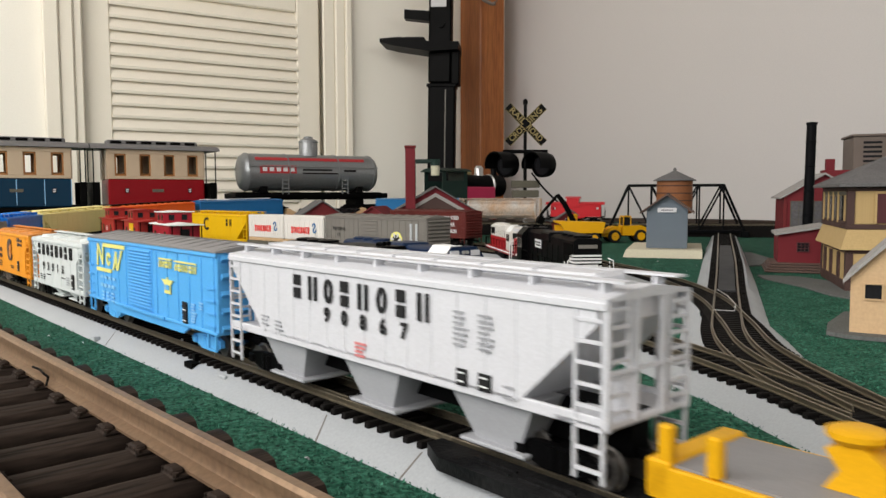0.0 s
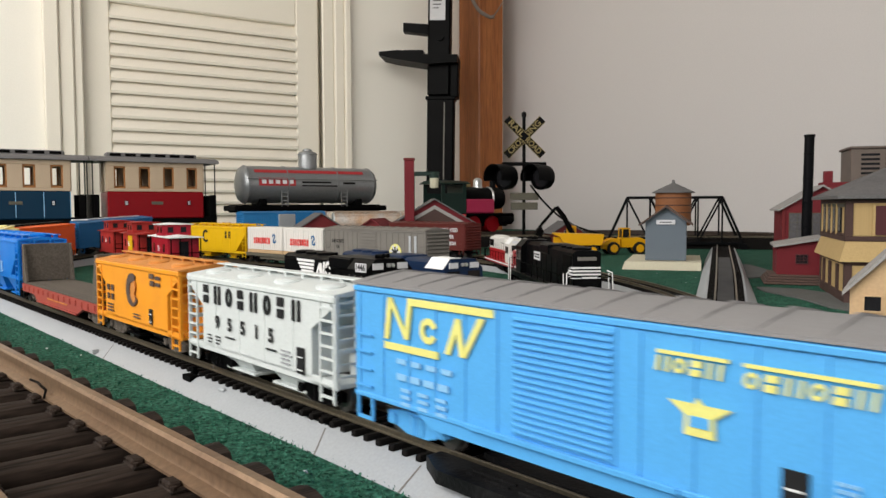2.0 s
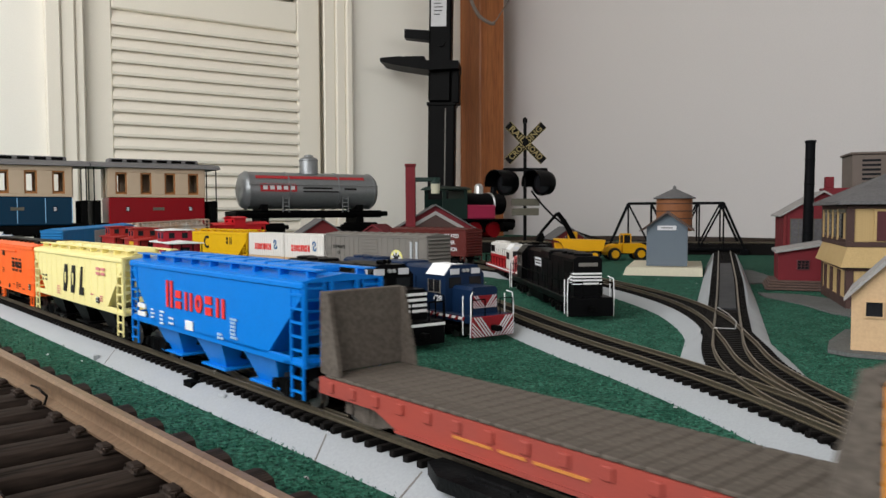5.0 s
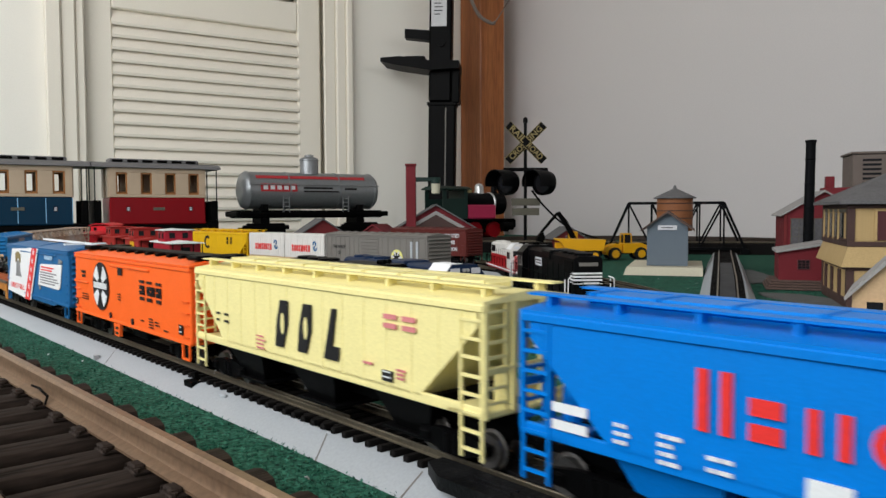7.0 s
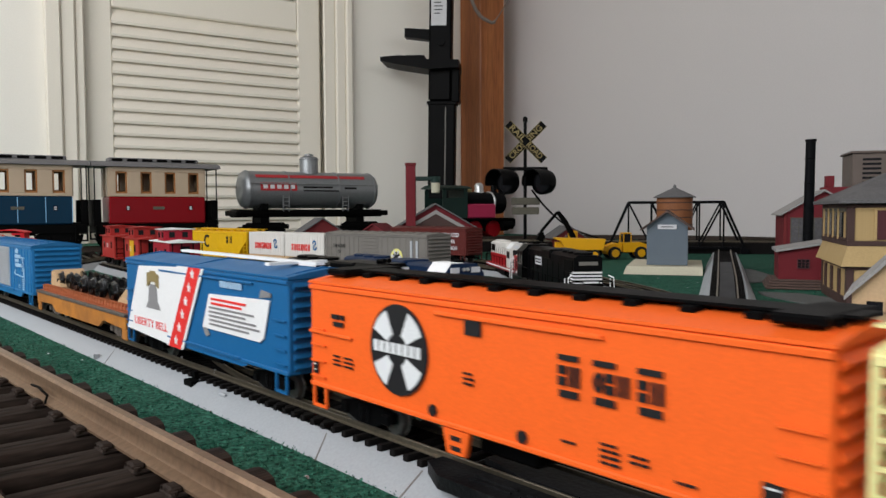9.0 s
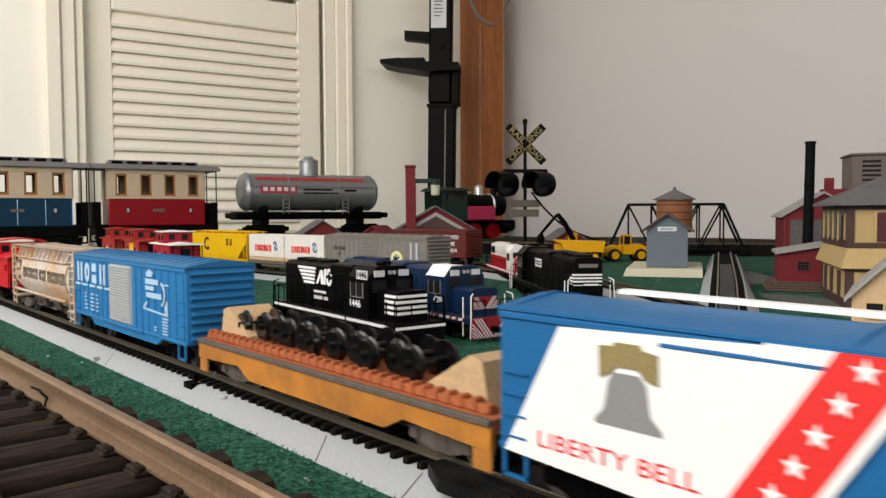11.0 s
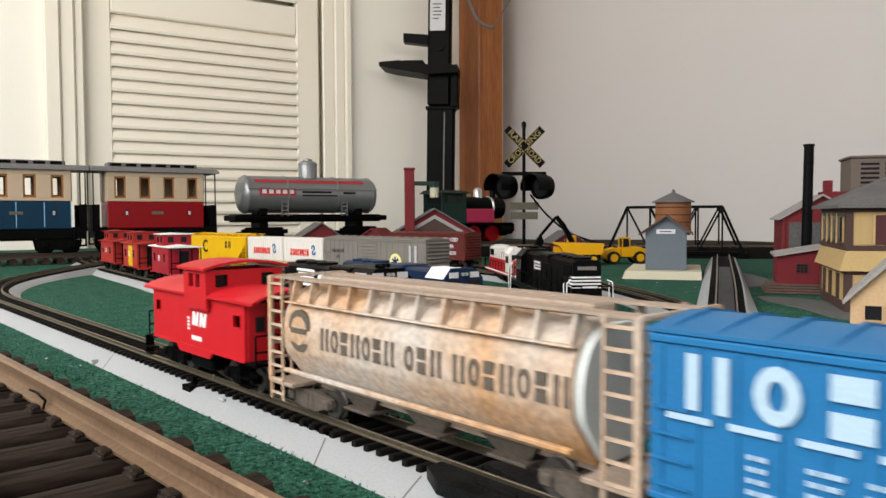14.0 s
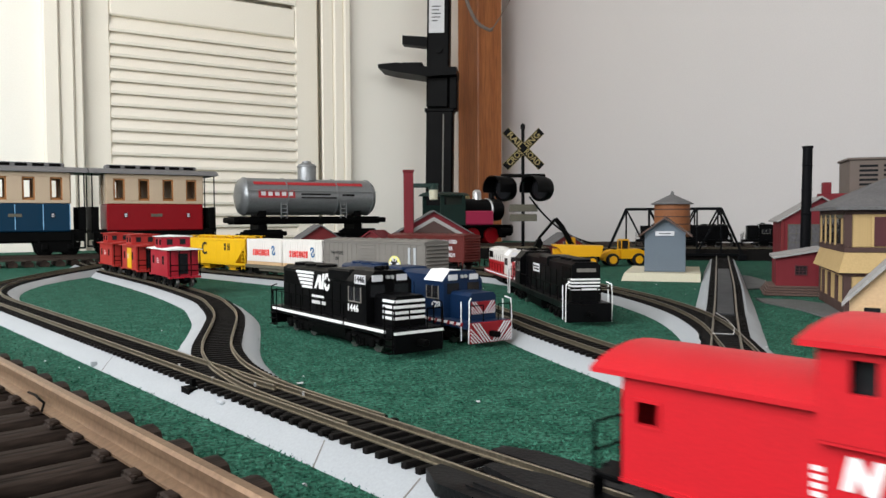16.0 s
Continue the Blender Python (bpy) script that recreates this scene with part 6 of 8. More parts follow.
# ---- parked goods stock ----
def small_caboose(m, mat, label, roof=None, cup_mat=None, doors=None):
    c = thing("caboose", m, label, "model caboose", "parked cabooses")
    h, w, z0, z1 = 0.046, 0.0165, 0.011, 0.040
    part("body", Shape().box(-h + 0.010, h - 0.010, -w, w, z0, z1, 0.0004), mat, c)
    part("roof", Shape().prism(roof_profile(w + 0.002, z1, 0.003), -h, h, "x"), roof or mat, c)
    cup = part("cupola", Shape().box(-0.018, 0.010, -w + 0.001, w - 0.001, z1 + 0.0015, z1 + 0.0135, 0.0004), cup_mat or mat, c)
    part("cupola_roof", Shape().prism(roof_profile(w + 0.0015, z1 + 0.0136, 0.002), -0.021, 0.013, "x"), roof or mat, cup)
    for x in (-0.012, 0.002):
        part("cupola_window", Shape().box(x, x + 0.005, -w + 0.0004, -w + 0.002, z1 + 0.005, z1 + 0.011), M2["glass"], cup)
    for y in (-0.010, 0.004):
        part("cupola_window", Shape().box(0.0096, 0.0106, y, y + 0.006, z1 + 0.005, z1 + 0.011), M2["glass"], cup)
    for x in (-0.026, 0.016):
        part("window", Shape().box(x, x + 0.006, -w - 0.0004, -w + 0.001, 0.024, 0.033), M2["glass"], c)
    for sx in (-1, 1):
        part("platform", Shape().box(sx * (h - 0.005) - 0.005, sx * (h - 0.005) + 0.005, -w, w, z0 - 0.001, z0 + 0.001), mat, c)
        rl = Shape()
        for y in (-w + 0.001, -0.006, 0.006, w - 0.001):
            rl.box(sx * (h - 0.001) - 0.0005, sx * (h - 0.001) + 0.0005, y - 0.0005, y + 0.0005, z0 + 0.001, z1)
        for z in (0.018, 0.024):
            rl.box(sx * (h - 0.001) - 0.0004, sx * (h - 0.001) + 0.0004, -w, w, z - 0.0005, z + 0.0005)
        part("end_railing", rl, M2["chassis"], c)
        part("end_door", Shape().box(sx * (h - 0.0098) - 0.0004, sx * (h - 0.0098) + 0.0004, -0.005, 0.005, 0.014, 0.036), M2["glass"], c)
        truck(c, sx * (h - 0.020), M2["chassis"])
    small_print(c, -0.006, 0.030, 3, MAT["white"], 0.010, y=-w - 0.0006)
    if doors:
        part("yellow_panel", Shape().box(-0.006, 0.014, -w - 0.0006, -w + 0.0004, z0 + 0.002, z1 - 0.002), M2["yel"], c, "bright yellow panel")
    couplers(c, h, M2["chassis"])
    return c


def near_heading(a, b):
    return math.degrees(math.atan2(b[1] - a[1], b[0] - a[0]))


def parked():
    small_caboose(pose(-0.318, 0.898, RAIL_Z, 0, 0, -56) @ Matrix.Scale(1.06, 4), M2["caboose_b"], "maroon red caboose with white roof edges", roof=MAT["white"])
    small_caboose(pose(-0.400, 1.012, RAIL_Z, 0, 0, -55) @ Matrix.Scale(1.06, 4), M2["caboose_a"], "red caboose with a yellow side panel", doors=True)
    small_caboose(pose(-0.482, 1.128, RAIL_Z, 0, 0, -54) @ Matrix.Scale(1.06, 4), M2["caboose_a"], "oxide red caboose at the end of the siding")
    y = covered_hopper("covered_hopper", 0.170, M2["yel"], M2["yel"], "yellow two-bay covered hopper parked on the siding", bays=2, ribs=9, group="parked goods wagons", eave=0.048)
    y.matrix_world = pose(-0.325, 1.14, RAIL_Z, 0, 0, -45)
    patch(y, sector(-0.030, 0.034, 0.0062, 0.0095, 50, 310), C["print_black"], "emblem_arc")
    glyphs(y, 2, 0.030, 0.037, 0.010, 0.010, 0.005, C["print_black"])
    f = thing("container_flatcar", pose(-0.20, 1.01, RAIL_Z, 0, 0, -45), "flatcar carrying two white shipping containers", "model railway wagon", "parked goods wagons")
    part("deck", Shape().box(-0.092, 0.092, -0.017, 0.017, 0.010, 0.0145, 0.0006).box(-0.06, 0.06, -0.015, 0.015, 0.006, 0.010, 0.001), M2["grey_green"], f)
    for sx in (-1, 1):
        truck(f, sx * 0.066, M2["chassis"])
    couplers(f, 0.092, M2["chassis"])
    for x in (-0.0445, 0.0445):
        b = thing("shipping_container", pose(-0.20, 1.01, RAIL_Z + 0.0147, 0, 0, -45) @ pose(x, 0, 0), "white ribbed shipping container with red bars", "container", "containers on the flatcar")
        part("box", Shape().box(-0.0435, 0.0435, -0.0165, 0.0165, 0.0045, 0.0350, 0.0006), M2["container_white"], b)
        part("floor_band", Shape().box(-0.0435, 0.0435, -0.0166, 0.0166, 0.0, 0.0044, 0.0004), MAT["wood"], b)
        for i in range(16):
            part("side_rib", Shape().box(-0.0412 + i * 0.0055 - 0.0004, -0.0412 + i * 0.0055 + 0.0004, -0.0169, -0.0164, 0.006, 0.034), M2["container_white"], b)
        glyphs(b, 8, -0.024, 0.017, 0.0085, 0.0052, 0.0036, C["print_red"], y=-0.0173, stroke=0.0012)
        patch(b, sector(0.024, 0.023, 0.0018, 0.0036, -60, 200), C["medium_blue"], "emblem_arc", y=-0.0173)
        patch(b, sector(0.0255, 0.0175, 0.0018, 0.0036, 120, 380), C["medium_blue"], "emblem_arc", y=-0.0173)
    g = boxcar("boxcar", 0.180, M2["grey_box"], M2["grey_box"], "grey boxcar with silver door and round badge, parked", door=9, door_x=-0.005, door_w=0.030, ribs=8)
    g["group"] = "parked goods wagons"
    g.matrix_world = pose(-0.07, 0.882, RAIL_Z, 0, 0, -45)
    patch(g, disc(0.042, 0.026, 0.0098), C["print_yellow"], "round_badge")
    patch(g, disc(0.042, 0.026, 0.0062), C["print_black"], "badge_centre", y=YS - 0.0003)
    for i in range(7):
        patch(g, sector(0.042, 0.026, 0.0035, 0.0085, i * 52, i * 52 + 20, 3), M2["sticker"], "badge_ray", y=YS - 0.0006)
    lettering("THE ROUTE", 0.006, C["print_black"], g, on_side(-0.062, YS, 0.036), width=0.024)
    lettering("OF", 0.006, C["print_black"], g, on_side(-0.062, YS, 0.029), width=0.006)
    for x in (0.066, 0.075):
        part("silver_post", Shape().box(x - 0.0016, x + 0.0016, YS - 0.0004, YS + 0.0006, 0.018, 0.045), C["silver"], g)
    b = boxcar("boxcar", 0.166, M2["brown_box"], M2["brown_box"], "brown boxcar lettered for insulated loads, parked", door=7, door_x=-0.006, door_w=0.036, ribs=6)
    b["group"] = "parked goods wagons"
    b.matrix_world = pose(-0.016, 1.171, RAIL_Z, 0, 0, -45)
    for i, wd in enumerate(("INSULATED", "SUPER", "CUSHION")):
        lettering(wd, 0.0075, M2["sticker"], b, on_side(0.052, YS, 0.042 - i * 0.0098), width=(0.036, 0.020, 0.028)[i], bold=0.0002)
    # low grey wagon behind the cabooses and a dark one behind the maroon car
    for px, py, mat, lb in ((-0.36, 1.29, M2["pale_roof"], "grey gondola wagon behind the cabooses"), (-0.17, 1.24, M2["caboose_a"], "low red wagon behind the yellow hopper")):
        q = thing("gondola", pose(px, py, 0.0, 0, 0, -45), lb, "model railway wagon", "parked goods wagons")
        part("body", Shape().box(-0.07, 0.07, -0.017, 0.017, 0.011, 0.030, 0.0006), mat, q)
        for i in range(9):
            part("side_rib", Shape().box(-0.064 + i * 0.016 - 0.0008, -0.064 + i * 0.016 + 0.0008, -0.0178, 0.0178, 0.012, 0.030), mat, q)
        for sx in (-1, 1):
            truck(q, sx * 0.05, M2["chassis"])


# ---- toy vehicles ----
def toy_wheel(parent, x, y, r, t=0.008):
    w = part("wheel", Shape().lathe([(r * 0.55, -t / 2), (r * 0.94, -t / 2), (r, -t / 3), (r, t / 3), (r * 0.94, t / 2), (r * 0.55, t / 2)], (x, y, r), 22, "y"), M2["tyre"], parent)
    part("rim", Shape().lathe([(0.0005, -t * 0.5), (r * 0.3, -t * 0.55), (r * 0.62, -t * 0.52), (r * 0.62, t * 0.52), (r * 0.3, t * 0.55), (0.0005, t * 0.5)], (x, y, r), 18, "y"), M2["toy_yel"], w)


def toys():
    L = thing("wheel_loader", pose(0.316, 1.375, 0, 0, 0, 186), "yellow toy wheel loader on the carpet", "toy vehicle")
    ty = M2["toy_yel"]
    part("rear_body", Shape().prism([(-0.050, 0.013), (-0.002, 0.013), (-0.002, 0.030), (-0.034, 0.031), (-0.050, 0.025)], -0.014, 0.014, "y"), ty, L)
    part("front_frame", Shape().prism([(0.0, 0.012), (0.030, 0.010), (0.030, 0.020), (0.012, 0.030), (0.0, 0.028)], -0.010, 0.010, "y"), ty, L)
    cab = part("cab", Shape().box(-0.018, -0.003, -0.011, 0.011, 0.0455, 0.048, 0.0006).box(-0.018, -0.0165, -0.011, -0.0095, 0.030, 0.0456).box(-0.0045, -0.003, -0.011, -0.0095, 0.030, 0.0456).box(-0.018, -0.0165, 0.0095, 0.011, 0.030, 0.0456).box(-0.0045, -0.003, 0.0095, 0.011, 0.030, 0.0456), ty, L)
    part("glazing", Shape().box(-0.016, -0.005, -0.009, 0.009, 0.031, 0.0454), M2["glass"], cab)
    part("lift_arm", Shape().prism([(0.008, 0.026), (0.016, 0.029), (0.040, 0.018), (0.050, 0.009), (0.044, 0.007), (0.036, 0.013)], -0.012, -0.008, "y").prism([(0.008, 0.026), (0.016, 0.029), (0.040, 0.018), (0.050, 0.009), (0.044, 0.007), (0.036, 0.013)], 0.008, 0.012, "y"), ty, L)
    part("bucket", Shape().prism([(0.044, 0.020), (0.049, 0.022), (0.052, 0.006), (0.066, 0.003), (0.064, 0.001), (0.049, 0.002), (0.043, 0.008)], -0.020, 0.020, "y"), M2["chassis"], L)
    for x in (-0.034, 0.014):
        for y in (-0.015, 0.015):
            toy_wheel(L, x, y, 0.0115)
    d = thing("dump_truck", pose(0.238, 1.345, 0, 0, 0, 178) @ Matrix.Scale(0.86, 4), "yellow toy dump truck beside the loader", "toy vehicle")
    part("tipper", Shape().prism([(-0.045, 0.022), (0.030, 0.022), (0.040, 0.040), (0.052, 0.044), (0.052, 0.047), (-0.050, 0.044)], -0.020, 0.020, "y"), ty, d)
    part("chassis", Shape().box(-0.044, 0.050, -0.012, 0.012, 0.011, 0.0218, 0.001), M2["chassis"], d)
    part("cab", Shape().box(0.032, 0.050, -0.016, 0.000, 0.021, 0.038, 0.001), ty, d)
    for x in (-0.028, 0.032):
        for y in (-0.017, 0.017):
            toy_wheel(d, x, y, 0.0115)
    e = thing("excavator", pose(0.255, 1.43, 0, 0, 0, 186), "yellow toy excavator with a dark jointed boom", "toy vehicle")
    part("track_frame", Shape().box(-0.03, 0.03, -0.024, -0.012, 0.0005, 0.012, 0.004).box(-0.03, 0.03, 0.012, 0.024, 0.0005, 0.012, 0.004).box(-0.014, 0.014, -0.012, 0.012, 0.006, 0.013), M2["chassis"], e)
    part("house", Shape().box(-0.034, 0.018, -0.020, 0.020, 0.0132, 0.034, 0.003), ty, e)
    part("cab", Shape().box(0.004, 0.020, -0.020, -0.004, 0.034, 0.050, 0.002), ty, e)
    boom = part("boom", Shape().prism([(0.006, 0.032), (0.014, 0.028), (0.034, 0.066), (0.046, 0.082), (0.042, 0.088), (0.028, 0.072)], -0.0035, 0.0035, "y"), M2["chassis"], e)
    part("stick", Shape().prism([(0.040, 0.087), (0.047, 0.086), (0.078, 0.050), (0.076, 0.046)], -0.003, 0.003, "y"), M2["chassis"], boom)
    part("hydraulic_ram", Shape().cyl((0.016, 0, 0.044), (0.036, 0, 0.082), 0.0016, n=8), M2["chrome"], boom)
    part("bucket", Shape().prism([(0.074, 0.050), (0.080, 0.046), (0.086, 0.034), (0.074, 0.030), (0.070, 0.040)], -0.008, 0.008, "y"), M2["chassis"], boom)


def track_details():
    # black rerailer over the near straight
    rr = thing("rerailer", pose(*(N2 * OFF), 0, 0, 0, math.degrees(math.atan2(D2.y, D2.x))), "black plastic rerailer ramp fitted over the track", "track part", kind="structure")
    bk = material("scuffed_black_plastic", (0.005, 0.005, 0.0055), 0.45, spec=0.1, vary=0.4, scale=70, fine=600, bump=0.3, colour2=(0.020, 0.020, 0.020), mix=0.5)
    a, b = -0.178, 0.10
    part("outer_ramp", Shape().prism([(a, 0.0002), (a + 0.012, 0.0002), (b - 0.012, 0.0002), (b, 0.0002), (b, -0.006), (b - 0.012, -0.0105), (a + 0.012, -0.0125), (a, -0.006)], 0.0059, 0.0100, "z").moved(pose(0, -0.0112, 0)), bk, rr)
    part("outer_ramp", Shape().prism([(a, 0.0), (b, 0.0), (b, 0.006), (b - 0.012, 0.0105), (a + 0.012, 0.0105), (a, 0.006)], 0.0059, 0.0100, "z").moved(pose(0, 0.0112, 0)), bk, rr)
    part("centre_ramp", Shape().prism([(a + 0.01, -0.002), (a + 0.03, -0.0062), (b - 0.03, -0.0062), (b - 0.01, -0.002), (b - 0.01, 0.002), (b - 0.03, 0.0062), (a + 0.03, 0.0062), (a + 0.01, 0.002)], 0.0080, 0.0100, "z"), bk, rr)
    for i in range(12):
        x = a + 0.02 + i * 0.0205
        part("tread", Shape().box(x, x + 0.017, -0.0192, -0.0186, 0.0098, 0.0106).box(x, x + 0.017, -0.0162, -0.0156, 0.0098, 0.0106), bk, rr)
    m = pose(*(N2 * OFF), 0, 0, 0, math.degrees(math.atan2(D2.y, D2.x)))
    for s_, skew in ((-0.468, 0.011), (-0.236, 0.008), (-0.181, 0.001)):
        sl = Shape()
        top, foot = (-0.0170, 0.0060), (-0.0270, 0.0001)
        sl.add([(s_ + skew - 0.0003, *foot), (s_ + skew + 0.0004, *foot), (s_ + 0.0004, *top), (s_ - 0.0003, *top),
                (s_ + skew - 0.0003, foot[0], -0.0004), (s_ + skew + 0.0004, foot[0], -0.0004), (s_ + 0.0004, top[0], 0.0055), (s_ - 0.0003, top[0], 0.0055)],
               [(0, 1, 2, 3), (4, 7, 6, 5), (0, 4, 5, 1), (1, 5, 6, 2), (2, 6, 7, 3), (3, 7, 4, 0)])
        part("roadbed_seam", sl, M2["grey_box"], rr)
    part("switch_slot", Shape().box(-0.358, -0.349, -0.0205, -0.0160, 0.0035, 0.0066).box(-0.3575, -0.3545, -0.0165, -0.0145, 0.0055, 0.0100), M2["chassis"], rr)
    part("roadbed_clip", Shape().box(-0.475, -0.4725, -0.0275, -0.0245, 0.0005, 0.0032), MAT["bed"], rr)
    part("roadbed_clip", Shape().box(-0.322, -0.316, -0.0195, -0.0178, 0.0046, 0.0064, 0.0005), MAT["bed"], rr)
    # turnout pieces of the caboose siding
    tn = thing("turnout", pose(0, 0, 0), "turnout with check rails, frog and bright pivot pins", "model track", kind="structure")

    def rail_between(pts):
        part("check_rail", sweep(Shape(), smooth_line([Vector(p) for p in pts], 6), RAIL_P), MAT["rail"], tn)
    rail_between([(-0.108, 0.386), (-0.094, 0.366), (-0.078, 0.349)])
    for p in ((-0.062, 0.333), (-0.088, 0.352), (-0.112, 0.366), (-0.140, 0.400)):
        part("pivot_pin", Shape().lathe([(0.0006, 0.0092), (0.0006, 0.0108), (0.0003, 0.0110)], (*p, 0), 10), M2["chrome"], tn)
    t2 = thing("turnout", pose(0, 0, 0), "turnout of the siding with bright throw wires", "model track", kind="structure")
    for pts in ([(0.176, 0.495, 0.0110), (0.188, 0.490, 0.0110)], [(0.216, 0.600, 0.0112), (0.210, 0.5615, 0.0112), (0.200, 0.520, 0.0112), (0.188, 0.490, 0.0112)]):
        part("throw_wire", Shape().tube(pts, 0.0004, 6), M2["chrome"], t2)
    iw = [p for p in SPUR_W if 0.60 < p.y < 1.0]
    part("track_infill", sweep(Shape(), iw, [(-0.0068, 0.0060), (-0.0068, 0.0088), (0.0068, 0.0088), (0.0068, 0.0060)], False, [ramp(p) for p in iw]), material("grey_plastic_plate", (0.030, 0.031, 0.034), 0.6, vary=0.15, scale=40, fine=600), t2)
    # insulated wire on the large rail
    tagged(new("rail_jumper", Shape().tube([(-0.174, 0.316, 0.0152), (-0.166, 0.307, 0.0160), (-0.161, 0.300, 0.0162), (-0.158, 0.298, 0.0150), (-0.158, 0.296, 0.012)], 0.0005, 6).mesh("rail_jumper", M2["chassis"])), "thin dark wire clipped to the brass rail", "wire")
    rng = random.Random(4)
    fl = Shape()
    for x, y, ln in ((-0.092, 0.572, 0.005), (0.016, 0.353, 0.0022), (-0.045, 0.242, 0.002), (-0.076, 0.395, 0.005)):
        fl.add([tuple(pose(x, y, 0.0012, 0, 0, rng.uniform(0, 180)) @ Vector(v)) for v in Shape().box(-ln / 2, ln / 2, -0.0004, 0.0004, 0, 0.0006).v], Shape().box(0, 1, 0, 1, 0, 1).f)
    for _ in range(40):
        x, y, ln = rng.uniform(-0.4, 0.35), rng.uniform(0.3, 1.0), rng.uniform(0.0008, 0.002)
        fl.add([tuple(pose(x, y, 0.0010, 0, 0, rng.uniform(0, 180)) @ Vector(v)) for v in Shape().box(-ln / 2, ln / 2, -0.0003, 0.0003, 0, 0.0005).v], Shape().box(0, 1, 0, 1, 0, 1).f)
    tagged(new("lint", fl.mesh("lint", M2["sticker"])), "white flecks of lint on the carpet", "lint", kind="stuff")


coach(0.076, M2["coach_red"], "red and cream large-gauge coach with grey roof")
coach(-0.172, M2["coach_blue"], "blue and cream large-gauge coach with grey roof")
tank_car()
steam_loco()
corner_things()
crossing_signal()
buildings()
locos()
parked()
toys()
track_details()


# ---- the running train ----
def name_and_number(c, count, x0, pitch, z, height, width, mat, number=None, nx=0.0, nz=0.0, nh=0.007, npitch=0.011):
    glyphs(c, count, x0, z, height, pitch, width * 0.88, mat, stroke=width * 0.25)
    if number:
        for i, ch in enumerate(number):
            lettering(ch, nh, mat, c, on_side(nx + i * npitch, YS, nz), "number", bold=0.0003)


def data_panel(c, x, z, w=0.006, h=0.008):
    p = patch(c, rect(x - w / 2, x + w / 2, z - h / 2, z + h / 2), C["print_black"], "data_panel")
    for i in range(2):
        patch(p, rect(x - w / 2 + 0.0008, x + w / 2 - 0.0008, z - h / 2 + 0.0012 + i * h / 2, z - h / 2 + 0.0016 + i * h / 2), C["print_white"], "data_line", y=YS - 0.0003)


def white_hopper():
    # bays coloured darker than the body for the shade beneath it
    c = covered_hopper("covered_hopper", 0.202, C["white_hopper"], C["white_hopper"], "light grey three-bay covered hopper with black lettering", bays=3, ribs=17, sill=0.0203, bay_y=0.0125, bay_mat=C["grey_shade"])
    name_and_number(c, 8, -0.0425, 0.01065, 0.0420, 0.0088, 0.0062, C["print_black"], "90867", -0.0222, 0.0332, 0.0068, 0.0112)
    small_print(c, -0.071, 0.0275, 3, C["grey_shade"], 0.005, seed=2, size=0.0007, gap=0.0016)
    small_print(c, -0.060, 0.0265, 3, C["grey_shade"], 0.006, seed=3, size=0.0007, gap=0.0016)
    small_print(c, 0.046, 0.0425, 7, C["grey_shade"], 0.006, seed=4, size=0.0007, gap=0.0016)
    small_print(c, 0.0565, 0.0425, 7, C["grey_shade"], 0.006, seed=5, size=0.0007, gap=0.0016)
    small_print(c, -0.0045, 0.0258, 4, C["faded_red"], 0.007, seed=6, size=0.0008, gap=0.0014)
    data_panel(c, 0.0495, 0.0235, 0.0042, 0.005)
    data_panel(c, 0.0590, 0.0235, 0.0048, 0.005)
    small_print(c, 0.0665, 0.0240, 2, C["grey_shade"], 0.005, seed=7, size=0.0007, gap=0.003)
    run(c, -0.210)


